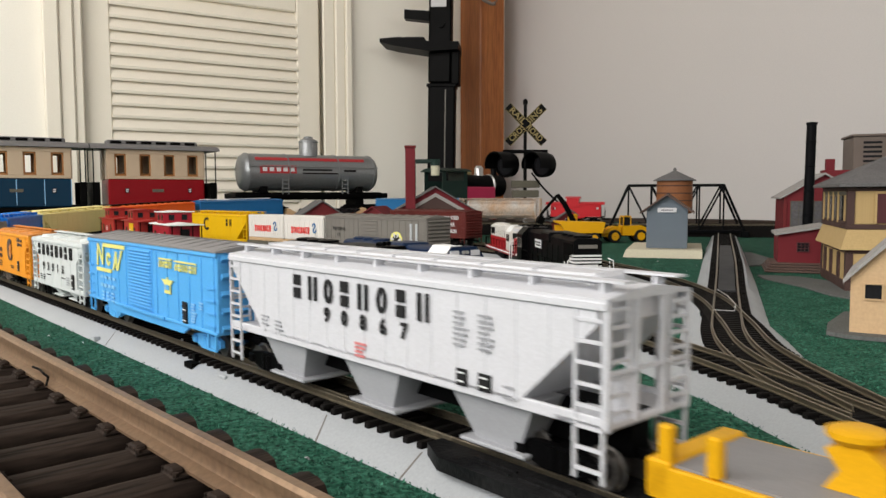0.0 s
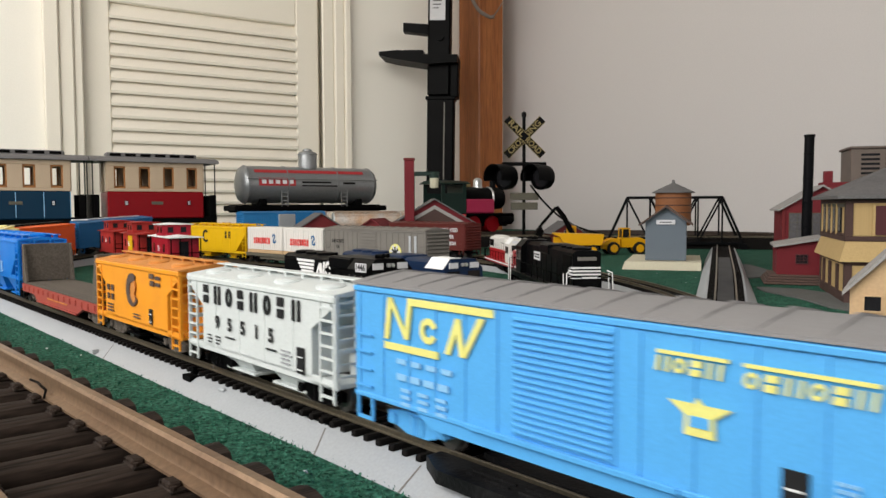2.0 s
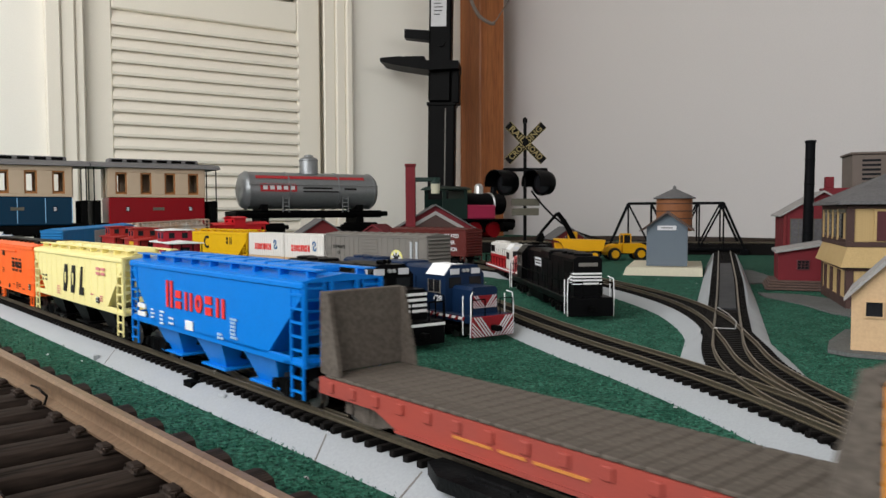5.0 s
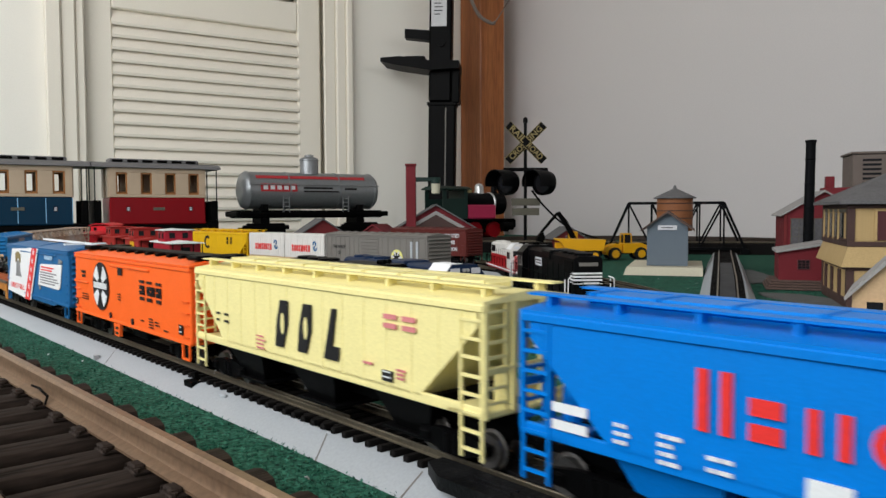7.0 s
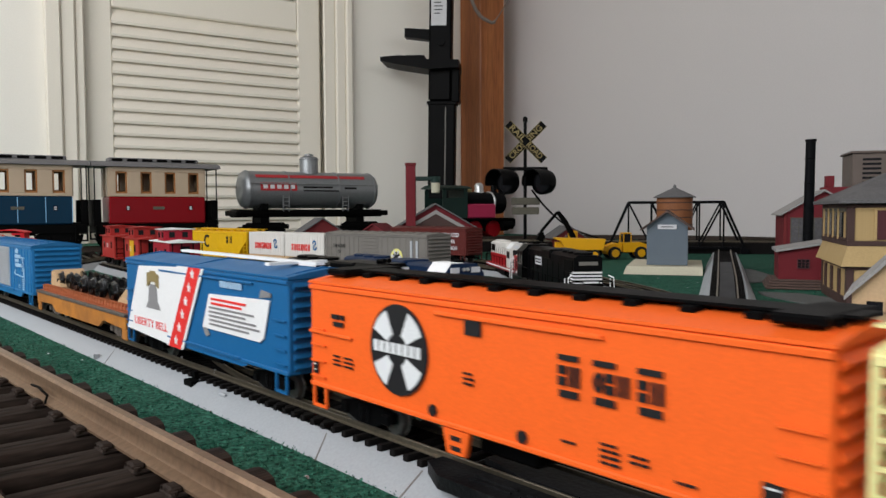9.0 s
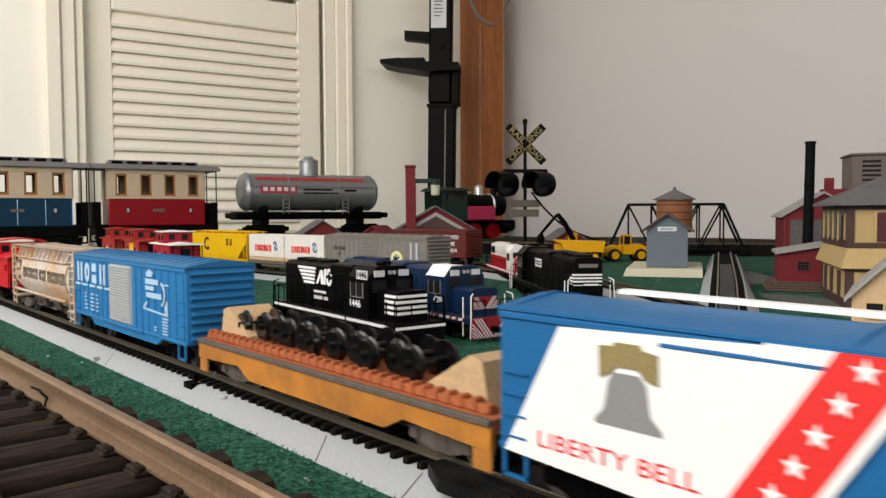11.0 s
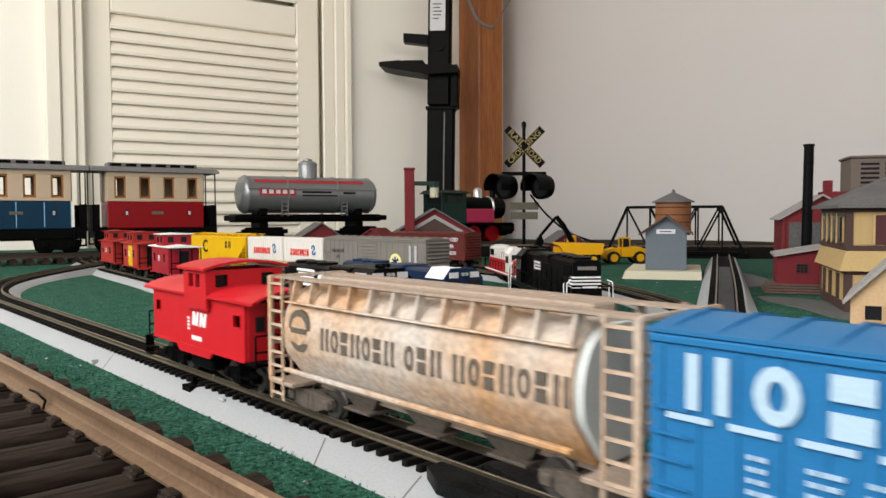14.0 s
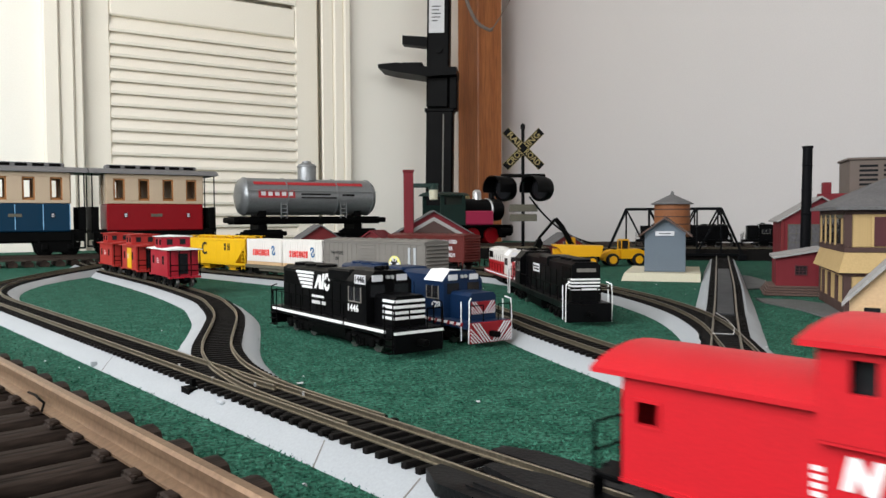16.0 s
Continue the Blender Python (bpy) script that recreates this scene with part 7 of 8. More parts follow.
def sky_boxcar():
    c = boxcar("boxcar", 0.186, C["sky"], C["roof_grey"], "sky blue boxcar with grey roof and yellow lettering", door=18, door_x=-0.002, door_w=0.034, ribs=6, roof_ribs=14, end_ribs=5, truck_mat=C["sky"])
    y = C["print_yellow"]
    patch(c, [(-0.0755, 0.034), (-0.0735, 0.0475), (-0.0712, 0.0475), (-0.0732, 0.034)], y, "emblem_stroke")
    patch(c, [(-0.0735, 0.0475), (-0.0715, 0.0475), (-0.0630, 0.0350), (-0.0650, 0.0350)], y, "emblem_stroke")
    patch(c, [(-0.0650, 0.0350), (-0.0628, 0.0350), (-0.0612, 0.0458), (-0.0634, 0.0458)], y, "emblem_stroke", y=YS - 0.0002)
    patch(c, rect(-0.0634, -0.0255, 0.0458, 0.0480), y, "emblem_stroke")
    patch(c, sector(-0.0535, 0.0388, 0.0020, 0.0040, 20, 330), y, "emblem_arc")
    patch(c, rect(-0.0755, -0.0490, 0.0308, 0.0330), y, "emblem_stroke")
    patch(c, [(-0.0460, 0.0330), (-0.0436, 0.0330), (-0.0388, 0.0440), (-0.0412, 0.0440)], y, "emblem_stroke")
    patch(c, [(-0.0412, 0.0440), (-0.0390, 0.0440), (-0.0370, 0.0330), (-0.0392, 0.0330)], y, "emblem_stroke", y=YS - 0.0002)
    patch(c, [(-0.0390, 0.0330), (-0.0368, 0.0330), (-0.0290, 0.0450), (-0.0318, 0.0450)], y, "emblem_stroke")
    bars(c, [[(i * 0.0072, 0.0045) for i in range(4)]], -0.069, 0.0275, C["pale_sky"], YS, size=0.0016)
    bars(c, [[(i * 0.0066, 0.0048) for i in range(4)]], -0.069, 0.0225, C["pale_sky"], YS, size=0.0020)
    bars(c, [[(i * 0.0085, 0.0045) for i in range(3)] for _ in range(3)], -0.067, 0.0185, C["pale_sky"], YS, size=0.0010, gap=0.0022)
    glyphs(c, 4, 0.0275, 0.0415, 0.0034, 0.0042, 0.0032, y, stroke=0.0008, slant=0.15)
    patch(c, rect(0.0262, 0.0432, 0.0438, 0.0446), y, "emblem_stroke", y=YS - 0.0002)
    glyphs(c, 6, 0.0480, 0.0410, 0.0035, 0.0044, 0.0033, y, stroke=0.0008, slant=0.15)
    patch(c, rect(0.0465, 0.0722, 0.0436, 0.0444), y, "emblem_stroke", y=YS - 0.0002)
    patch(c, [(0.0292, 0.0338), (0.0352, 0.0338), (0.0362, 0.0352), (0.0376, 0.0338), (0.0440, 0.0338), (0.0402, 0.0312), (0.0404, 0.0268), (0.0330, 0.0268), (0.0332, 0.0312)], y, "emblem_crest")
    patch(c, rect(0.0345, 0.0392, 0.0288, 0.0312), C["sky"], "crest_panel", y=YS - 0.0003)
    data_panel(c, 0.0573, 0.0195, 0.0052, 0.0105)
    small_print(c, 0.0650, 0.0245, 7, C["pale_sky"], 0.006, seed=8, size=0.0007, gap=0.0014)
    small_print(c, 0.0745, 0.0260, 3, C["pale_sky"], 0.005, seed=9, size=0.0007, gap=0.0014)
    run(c, -0.417)


def short_hoppers():
    c = covered_hopper("covered_hopper", 0.128, C["pale_grey"], C["pale_grey"], "pale grey two-bay covered hopper with black lettering", bays=2, ribs=6, hatches=4, trough=False, eave=0.0445, steep=True)
    name_and_number(c, 8, -0.0425, 0.0114, 0.0372, 0.0082, 0.0064, C["print_black"], "95515", -0.0312, 0.0250, 0.0076, 0.0122)
    for x in (-0.019, 0.0177):
        patch(c, rect(x - 0.004, x + 0.004, 0.0192, 0.0198), C["print_black"], "underline")
    small_print(c, -0.041, 0.0185, 3, C["print_black"], 0.004, seed=11, size=0.0006, gap=0.0015)
    small_print(c, -0.033, 0.0185, 3, C["print_black"], 0.005, seed=12, size=0.0006, gap=0.0015)
    small_print(c, 0.0255, 0.0205, 4, C["grey_shade"], 0.0095, seed=13, size=0.0006, gap=0.0016)
    data_panel(c, 0.0405, 0.0185, 0.0052, 0.0100)
    run(c, -0.586)
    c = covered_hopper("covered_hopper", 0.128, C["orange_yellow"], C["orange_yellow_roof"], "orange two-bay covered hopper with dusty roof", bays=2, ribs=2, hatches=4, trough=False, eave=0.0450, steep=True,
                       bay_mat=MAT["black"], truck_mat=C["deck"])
    dk = paint("faded_dark_print", (0.085, 0.06, 0.05), 0.6)
    patch(c, sector(-0.0010, 0.0312, 0.0042, 0.0092, 55, 325, 22), dk, "emblem_arc")
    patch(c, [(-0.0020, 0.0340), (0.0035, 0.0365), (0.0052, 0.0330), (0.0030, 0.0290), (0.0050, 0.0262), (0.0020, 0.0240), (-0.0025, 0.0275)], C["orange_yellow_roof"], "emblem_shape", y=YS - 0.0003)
    for i in range(2):
        bars(c, [[(0, 0.0036), (0.0070, 0.0036)]], -0.0425 + i * 0.0, 0.0300 - i * 0.0052, dk, YS, size=0.0034)
    small_print(c, -0.0425, 0.0200, 3, dk, 0.010, seed=15, size=0.0009, gap=0.0018)
    for (a, b, p, q) in ((0.0250, 0.0310, 0.0392, 0.0420), (0.0262, 0.0312, 0.0355, 0.0382), (0.0335, 0.0400, 0.0392, 0.0410), (0.0335, 0.0395, 0.0358, 0.0376)):
        patch(c, rect(a, b, p, q), dk, "emblem_bar")
    data_panel(c, 0.0262, 0.0190, 0.0040, 0.0082)
    small_print(c, 0.000, 0.0180, 2, dk, 0.013, seed=16, size=0.0007, gap=0.0016)
    run(c, -0.724)


def bulkhead_flat():
    c = thing("bulkhead_flatcar", pose(0, 0, 0), "oxide red flatcar with grey deck and tall bulkheads", "model railway wagon", "cars of the running train")
    h, w = 0.0955, 0.0172
    m = C["red_flat"]
    side = [(-h, 0.0105), (-h + 0.034, 0.0105), (-h + 0.046, 0.0062), (h - 0.046, 0.0062), (h - 0.034, 0.0105), (h, 0.0105), (h, 0.0165), (-h, 0.0165)]
    for sy in (-1, 1):
        part("side_sill", Shape().prism(side, sy * w - 0.0009, sy * w + 0.0009, "y"), m, c)
        part("sill_flange", Shape().box(-h + 0.046, h - 0.046, sy * (w + 0.0008) - 0.0008, sy * (w + 0.0008) + 0.0008, 0.0056, 0.0068), m, c)
        for i in range(14):
            x = -h + 0.008 + (2 * h - 0.016) * i / 13
            part("stake_pocket", Shape().box(x - 0.0018, x + 0.0018, sy * (w + 0.0012) - 0.0006, sy * (w + 0.0012) + 0.0006, 0.0118, 0.0155, 0.0003), m, c)
    part("underframe", Shape().box(-h, h, -w + 0.001, w - 0.001, 0.0120, 0.0150), m, c)
    plank = Shape().box(-0.0029, 0.0029, -w - 0.0006, w + 0.0006, 0.0166, 0.0178, 0.0003).mesh("deck_plank", C["deck"])
    n_ = 30
    for i in range(n_):
        part("deck_plank", plank, C["deck"], c, at=pose(-h + 0.0065 + (2 * h - 0.013) * i / (n_ - 1), 0, 0))
    for sx in (-1, 1):
        x = sx * (h - 0.003)
        bh = part("bulkhead", Shape().box(x - 0.0016, x + 0.0016, -w, w, 0.0180, 0.0480, 0.0004), C["deck"], c)
        for i in range(8):
            z = 0.0200 + i * 0.0036
            part("bulkhead_rib", Shape().box(x + sx * 0.0014 - 0.0010, x + sx * 0.0014 + 0.0010, -w - 0.0008, w + 0.0008, z - 0.0005, z + 0.0005), C["deck"], bh)
        for sy in (-1, 1):
            part("bulkhead_post", Shape().prism([(x + sx * 0.002, 0.0180), (x - sx * 0.010, 0.0180), (x - sx * 0.003, 0.0475), (x + sx * 0.002, 0.0480)], sy * w - 0.0008, sy * w + 0.0008, "y"), C["deck"], bh)
        truck(c, sx * (h - 0.024), C["deck"])
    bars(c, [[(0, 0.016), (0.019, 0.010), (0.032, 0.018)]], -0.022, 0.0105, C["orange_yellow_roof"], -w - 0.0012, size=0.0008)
    couplers(c, h, MAT["black"])
    run(c, -0.882)


def blue_and_yellow_hoppers():
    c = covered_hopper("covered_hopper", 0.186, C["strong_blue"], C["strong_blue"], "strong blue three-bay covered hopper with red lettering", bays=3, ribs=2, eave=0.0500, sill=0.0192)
    r = C["print_red"]
    glyphs(c, 1, -0.0365, 0.0362, 0.0135, 0.0118, 0.0080, r, stroke=0.0026)
    glyphs(c, 5, -0.0247, 0.0342, 0.0088, 0.0116, 0.0082, r, stroke=0.0024)
    w_ = C["soft_white"]
    for z in (0.0270, 0.0225):
        patch(c, rect(-0.0810, -0.0700, z - 0.0012, z + 0.0012), C["print_white"], "stencil_block")
    small_print(c, -0.062, 0.0262, 3, C["print_white"], 0.005, seed=21, size=0.0009, gap=0.0020)
    small_print(c, -0.050, 0.0262, 4, C["print_white"], 0.006, seed=22, size=0.0009, gap=0.0020)
    small_print(c, -0.038, 0.0240, 2, C["print_white"], 0.006, seed=23, size=0.0009, gap=0.0026)
    patch(c, rect(-0.0170, -0.0085, 0.0205, 0.0250), C["print_white"], "stencil_block")
    small_print(c, 0.0315, 0.0305, 6, w_, 0.0068, seed=24, size=0.0010, gap=0.0016)
    small_print(c, 0.0185, 0.0225, 2, w_, 0.0060, seed=25, size=0.0010, gap=0.0016)
    run(c, -1.080)
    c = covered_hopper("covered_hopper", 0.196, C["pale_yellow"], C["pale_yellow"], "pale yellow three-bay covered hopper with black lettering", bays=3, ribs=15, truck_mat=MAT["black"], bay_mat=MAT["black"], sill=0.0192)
    k = C["print_black"]
    for x in (-0.0155, 0.0017):
        patch(c, [(x - 0.0050, 0.0240), (x + 0.0012, 0.0240), (x + 0.0046, 0.0330), (x + 0.0048, 0.0425), (x - 0.0008, 0.0425), (x - 0.0036, 0.0345)], k, "emblem_bar")
        patch(c, disc(x + 0.0012, 0.0334, 0.0013, 12, 0.0042), C["pale_yellow"], "emblem_gap", y=YS - 0.0003)
    patch(c, [(0.0150, 0.0240), (0.0242, 0.0240), (0.0250, 0.0290), (0.0205, 0.0290), (0.0232, 0.0425), (0.0204, 0.0425)], k, "emblem_bar")
    for x in (0.0512, 0.0608):
        bars(c, [[(0, 0.0068)], [(0, 0.0068)]], x, 0.0430, C["faded_red"], YS, size=0.0016, gap=0.0030)
    small_print(c, -0.074, 0.0320, 2, k, 0.0032, seed=26, size=0.0010, gap=0.003)
    small_print(c, -0.0665, 0.0320, 2, k, 0.0042, seed=27, size=0.0010, gap=0.003)
    small_print(c, -0.0365, 0.0262, 4, C["faded_red"], 0.0085, seed=28, size=0.0006, gap=0.0016)
    small_print(c, 0.0395, 0.0262, 1, C["faded_red"], 0.0065, seed=29, size=0.0008)
    small_print(c, 0.0580, 0.0262, 3, C["faded_red"], 0.0055, seed=30, size=0.0007, gap=0.0013)
    data_panel(c, 0.0530, 0.0235, 0.0055, 0.0035)
    run(c, -1.284)


def reefer():
    c = boxcar("refrigerator_car", 0.186, C["reefer_orange"], C["reefer_orange"], "bright orange refrigerator car with black running board", smooth_side=True, roof_ribs=2, end_ribs=8, sill_drop=0.0)
    k = C["print_black"]
    part("running_board", Shape().box(-0.093, 0.093, -0.0062, 0.0062, Z_EAVE + 0.0040, Z_EAVE + 0.0050, 0.0003), MAT["black"], c, "black roof walkway")
    for i in range(12):
        x = -0.088 + 0.176 * i / 11
        part("walkway_bracket", Shape().box(x - 0.0022, x + 0.0022, -0.0085, 0.0085, Z_EAVE + 0.0022, Z_EAVE + 0.0041, 0.0004), MAT["black"], c)
    for sx in (-1, 1):
        part("hatch_platform", Shape().box(sx * 0.0835 - 0.006, sx * 0.0835 + 0.006, -0.0135, 0.0135, Z_EAVE + 0.0028, Z_EAVE + 0.0052, 0.0006), MAT["black"], c)
    d = patch(c, disc(-0.0398, 0.0325, 0.0146, 36), k, "round_emblem")
    for a0 in (18, 108, 198, 288):
        patch(c, sector(-0.0398, 0.0325, 0.0052, 0.0134, a0 + 7, a0 + 47, 8), C["print_white"], "emblem_quadrant", y=YS - 0.0003)
    bars(c, [[(i * 0.0031, 0.0023) for i in range(8)]], -0.0522, 0.0328, C["print_white"], YS - 0.0003, size=0.0036)
    patch(c, rect(-0.0085, -0.0020, 0.0412, 0.0460), k, "small_placard")
    bars(c, [[(0, 0.0045), (0.0055, 0.0022)], [(0.0012, 0.006)]], -0.0782, 0.0395, k, YS, size=0.0016, gap=0.0026)
    for x, n_ in ((0.0262, 2), (0.0372, 3), (0.0500, 2)):
        bars(c, [[(0, 0.0065)]], x, 0.0398, k, YS, size=0.0014)
        glyphs(c, n_, x + 0.0016, 0.0352, 0.0050, 0.0036, 0.0031, k, stroke=0.0011)
        bars(c, [[(0.0005, 0.006)]], x, 0.0306, k, YS, size=0.0018)
    for x, z, rows, sd in ((-0.0092, 0.0300, 3, 31), (-0.0772, 0.0255, 3, 32), (-0.0705, 0.0255, 3, 33), (0.0395, 0.0205, 4, 34), (0.0480, 0.0195, 2, 35), (0.0275, 0.0185, 1, 36), (0.0600, 0.0165, 1, 37)):
        small_print(c, x, z, rows, k, 0.0058, seed=sd, size=0.0006, gap=0.0015)
    for x in (-0.0231, 0.0138):
        patch(c, disc(x, 0.0163, 0.0018, 12), k, "door_stop")
    data_panel(c, 0.082, 0.0195, 0.0044, 0.0048)
    data_panel(c, -0.089, 0.0195, 0.0030, 0.0040)
    part("plug_door_rail", Shape().box(-0.022, 0.040, YS - 0.0004, YS + 0.0006, 0.0455, 0.0468, 0.0003).box(-0.093, -0.066, YS - 0.0004, YS + 0.0006, 0.0322, 0.0334, 0.0003), C["reefer_orange"], c)
    part("step_bracket", Shape().prism([(-0.0185, 0.0122), (-0.0070, 0.0122), (-0.0090, 0.0050), (-0.0165, 0.0050)], -HALF_W - 0.0004, -HALF_W + 0.0014, "y"), C["reefer_orange"], c)
    for z in (0.0068, 0.0098):
        patch(c, rect(-0.0150, -0.0105, z - 0.0007, z + 0.0007), k, "step_gap", y=-HALF_W - 0.0005)
    run(c, -1.481)


def bell_boxcar():
    c = boxcar("boxcar", 0.181, C["medium_blue"], C["medium_blue"], "blue boxcar with white bell panel and red ribbon", smooth_side=True, roof_ribs=3, end_ribs=9, sill_drop=0.002)
    w_, r = C["print_white"], C["print_red"]
    patch(c, [(-0.0880, 0.0125), (-0.0300, 0.0100), (-0.0160, 0.0500), (-0.0690, 0.0480)], MAT["white"], "white_panel")
    patch(c, [(-0.0300, 0.0095), (-0.0275, 0.0095), (-0.0020, 0.0505), (-0.0160, 0.0505)], MAT["white"], "ribbon_edge", y=YS - 0.0002)
    patch(c, [(-0.0278, 0.0095), (-0.0130, 0.0095), (0.0120, 0.0505), (-0.0020, 0.0505)], r, "red_ribbon", y=YS - 0.0004)
    patch(c, [(-0.0130, 0.0095), (-0.0105, 0.0095), (0.0148, 0.0505), (0.0120, 0.0505)], MAT["white"], "ribbon_edge", y=YS - 0.0002)
    for i in range(6):
        x, z = -0.0178 + i * 0.0042, 0.0135 + i * 0.0068
        star = []
        for k in range(10):
            a, q = math.pi / 2 + k * math.pi / 5, (0.0026 if k % 2 == 0 else 0.0011)
            star.append((x + q * math.cos(a), z + q * math.sin(a)))
        patch(c, star, MAT["white"], "star", y=YS - 0.0007)
    bell = [(-0.0575, 0.0262), (-0.0572, 0.0275), (-0.0548, 0.0300), (-0.0535, 0.0370), (-0.0518, 0.0390), (-0.0452, 0.0390), (-0.0432, 0.0370), (-0.0420, 0.0300), (-0.0392, 0.0275), (-0.0388, 0.0262)]
    patch(c, bell, C["roof_grey"], "bell_picture", y=YS - 0.0003)
    patch(c, [(-0.0560, 0.0375), (-0.0562, 0.0450), (-0.0525, 0.0452), (-0.0515, 0.0462), (-0.0450, 0.0462), (-0.0440, 0.0450), (-0.0402, 0.0445), (-0.0400, 0.0375), (-0.0435, 0.0385), (-0.0450, 0.0405), (-0.0512, 0.0405), (-0.0530, 0.0385)], M2["sign_gold"], "bell_yoke", y=YS - 0.0005)
    lettering("LIBERTY BELL", 0.006, r, c, on_side(-0.0530, YS - 0.0002, 0.0178), width=0.046)
    patch(c, [(0.0125, 0.0235), (0.0195, 0.0385), (0.0200, 0.0395), (0.0770, 0.0412), (0.0715, 0.0252), (0.0680, 0.0232)], MAT["white"], "scroll_panel")
    small_print(c, 0.0225, 0.0375, 2, r, 0.045, seed=41, size=0.0010, gap=0.0020, y=YS - 0.0003)
    small_print(c, 0.0205, 0.0335, 5, C["roof_grey"], 0.050, seed=42, size=0.0009, gap=0.0019, y=YS - 0.0003)
    patch(c, [(0.0680, 0.0415), (0.0775, 0.0425), (0.0775, 0.0440), (0.0700, 0.0450)], C["roof_grey"], "scroll_curl")
    patch(c, [(0.0125, 0.0235), (0.0165, 0.0240), (0.0195, 0.0205), (0.0160, 0.0195)], C["roof_grey"], "scroll_curl")
    bars(c, [[(i * 0.0027, 0.0019) for i in range(8)]], 0.0312, 0.0448, C["soft_white"], YS, size=0.0028)
    part("door_rail", Shape().box(-0.040, 0.062, YS - 0.0004, YS + 0.0006, Z_EAVE - 0.0040, Z_EAVE - 0.0030, 0.0002).box(-0.030, 0.050, YS - 0.0004, YS + 0.0006, 0.0135, 0.0145, 0.0002), C["medium_blue"], c)
    s1 = Shape().box(-0.068, 0.083, 0.002, 0.006, Z_EAVE + 0.0042, Z_EAVE + 0.0054).moved(pose(0, 0, 0, 0, 0, -2))
    part("roof_walk_strip", s1, MAT["white"], c, "loose white plastic strip on the roof")
    part("roof_walk_strip", Shape().box(0.0640, 0.0680, -0.014, 0.014, Z_EAVE + 0.0040, Z_EAVE + 0.0052), MAT["white"], c, "loose white plastic strip on the roof")
    run(c, -1.681)


def wheel_flat():
    c = thing("wheel_flatcar", pose(0, 0, 0), "worn orange flatcar loaded with black wheelsets", "model railway wagon", "cars of the running train")
    h, w = 0.0975, 0.0172
    m = C["wheel_flat"]
    side = [(-h, 0.0095), (-h + 0.040, 0.0110), (-h + 0.050, 0.0062), (h - 0.050, 0.0062), (h - 0.040, 0.0110), (h, 0.0095), (h, 0.0165), (-h, 0.0165)]
    for sy in (-1, 1):
        part("side_sill", Shape().prism(side, sy * w - 0.0009, sy * w + 0.0009, "y"), m, c)
        part("deck_edge", Shape().box(-h, h, sy * (w + 0.0004) - 0.0014, sy * (w + 0.0004) + 0.0014, 0.0166, 0.0186, 0.0003), C["deck"], c)
        part("cleat_rail", Shape().box(-h + 0.002, h - 0.004, sy * 0.0130 - 0.0016, sy * 0.0130 + 0.0016, 0.0187, 0.0214, 0.0003), C["rust"], c)
        cle = Shape().box(-0.0010, 0.0010, -0.0019, 0.0019, 0.0190, 0.0228, 0.0003).mesh("cleat", C["rust"])
        for i in range(32):
            part("cleat", cle, C["rust"], c, at=pose(-h + 0.006 + (2 * h - 0.016) * i / 31, sy * 0.0133, 0))
    part("deck", Shape().box(-h, h, -w, w, 0.0140, 0.0186), C["rust"], c)
    for sx in (-1, 1):
        part("stirrup", Shape().box(sx * (h - 0.004) - 0.004, sx * (h - 0.004) + 0.004, -w - 0.0006, -w + 0.0006, 0.0030, 0.0096, 0.0006), m, c)
        truck(c, sx * (h - 0.028), C["deck"])
    couplers(c, h, MAT["black"])
    run(c, -1.873, 0.06)
    # the wheelsets and wedges ride on the deck as parts of the load
    wh = Shape().lathe([(0.0012, -0.0010), (0.0052, -0.0014), (0.0056, 0.0006), (0.0066, 0.0010), (0.0064, 0.0016), (0.0040, 0.0014), (0.0014, 0.0008)], n=20, axis="y")
    pair = Shape()
    for sy in (-1, 1):
        q = Shape().add(wh.v, wh.f).moved(pose(0, sy * 0.0079, 0, 0, 0, 0 if sy < 0 else 180))
        pair.add(q.v, q.f)
    pair.cyl((0, -0.0105, 0), (0, 0.0105, 0), 0.0013, n=8)
    gloss = material("oiled_black_wheels", (0.004, 0.004, 0.0045), 0.22, spec=0.45, vary=0.3, scale=80, fine=700, rvary=0.12)
    me = pair.mesh("wheelset", gloss)
    rng = random.Random(9)
    for i in range(11):
        part("wheelset", me, gloss, c, at=pose(-0.070 + i * 0.0122, rng.uniform(-0.0035, 0.0035), 0.0268, 0, rng.uniform(0, 90), rng.uniform(-7, 7)))
    for sx in (-1, 1):
        part("wooden_wedge", Shape().prism([(sx * (h - 0.008), 0.0188), (sx * (h - 0.011), 0.0325), (sx * (h - 0.016), 0.0340), (sx * (h - 0.036), 0.0225), (sx * (h - 0.036), 0.0188)], -0.0105, 0.0105, "y"), MAT["wood"], c, "pale wooden end block")


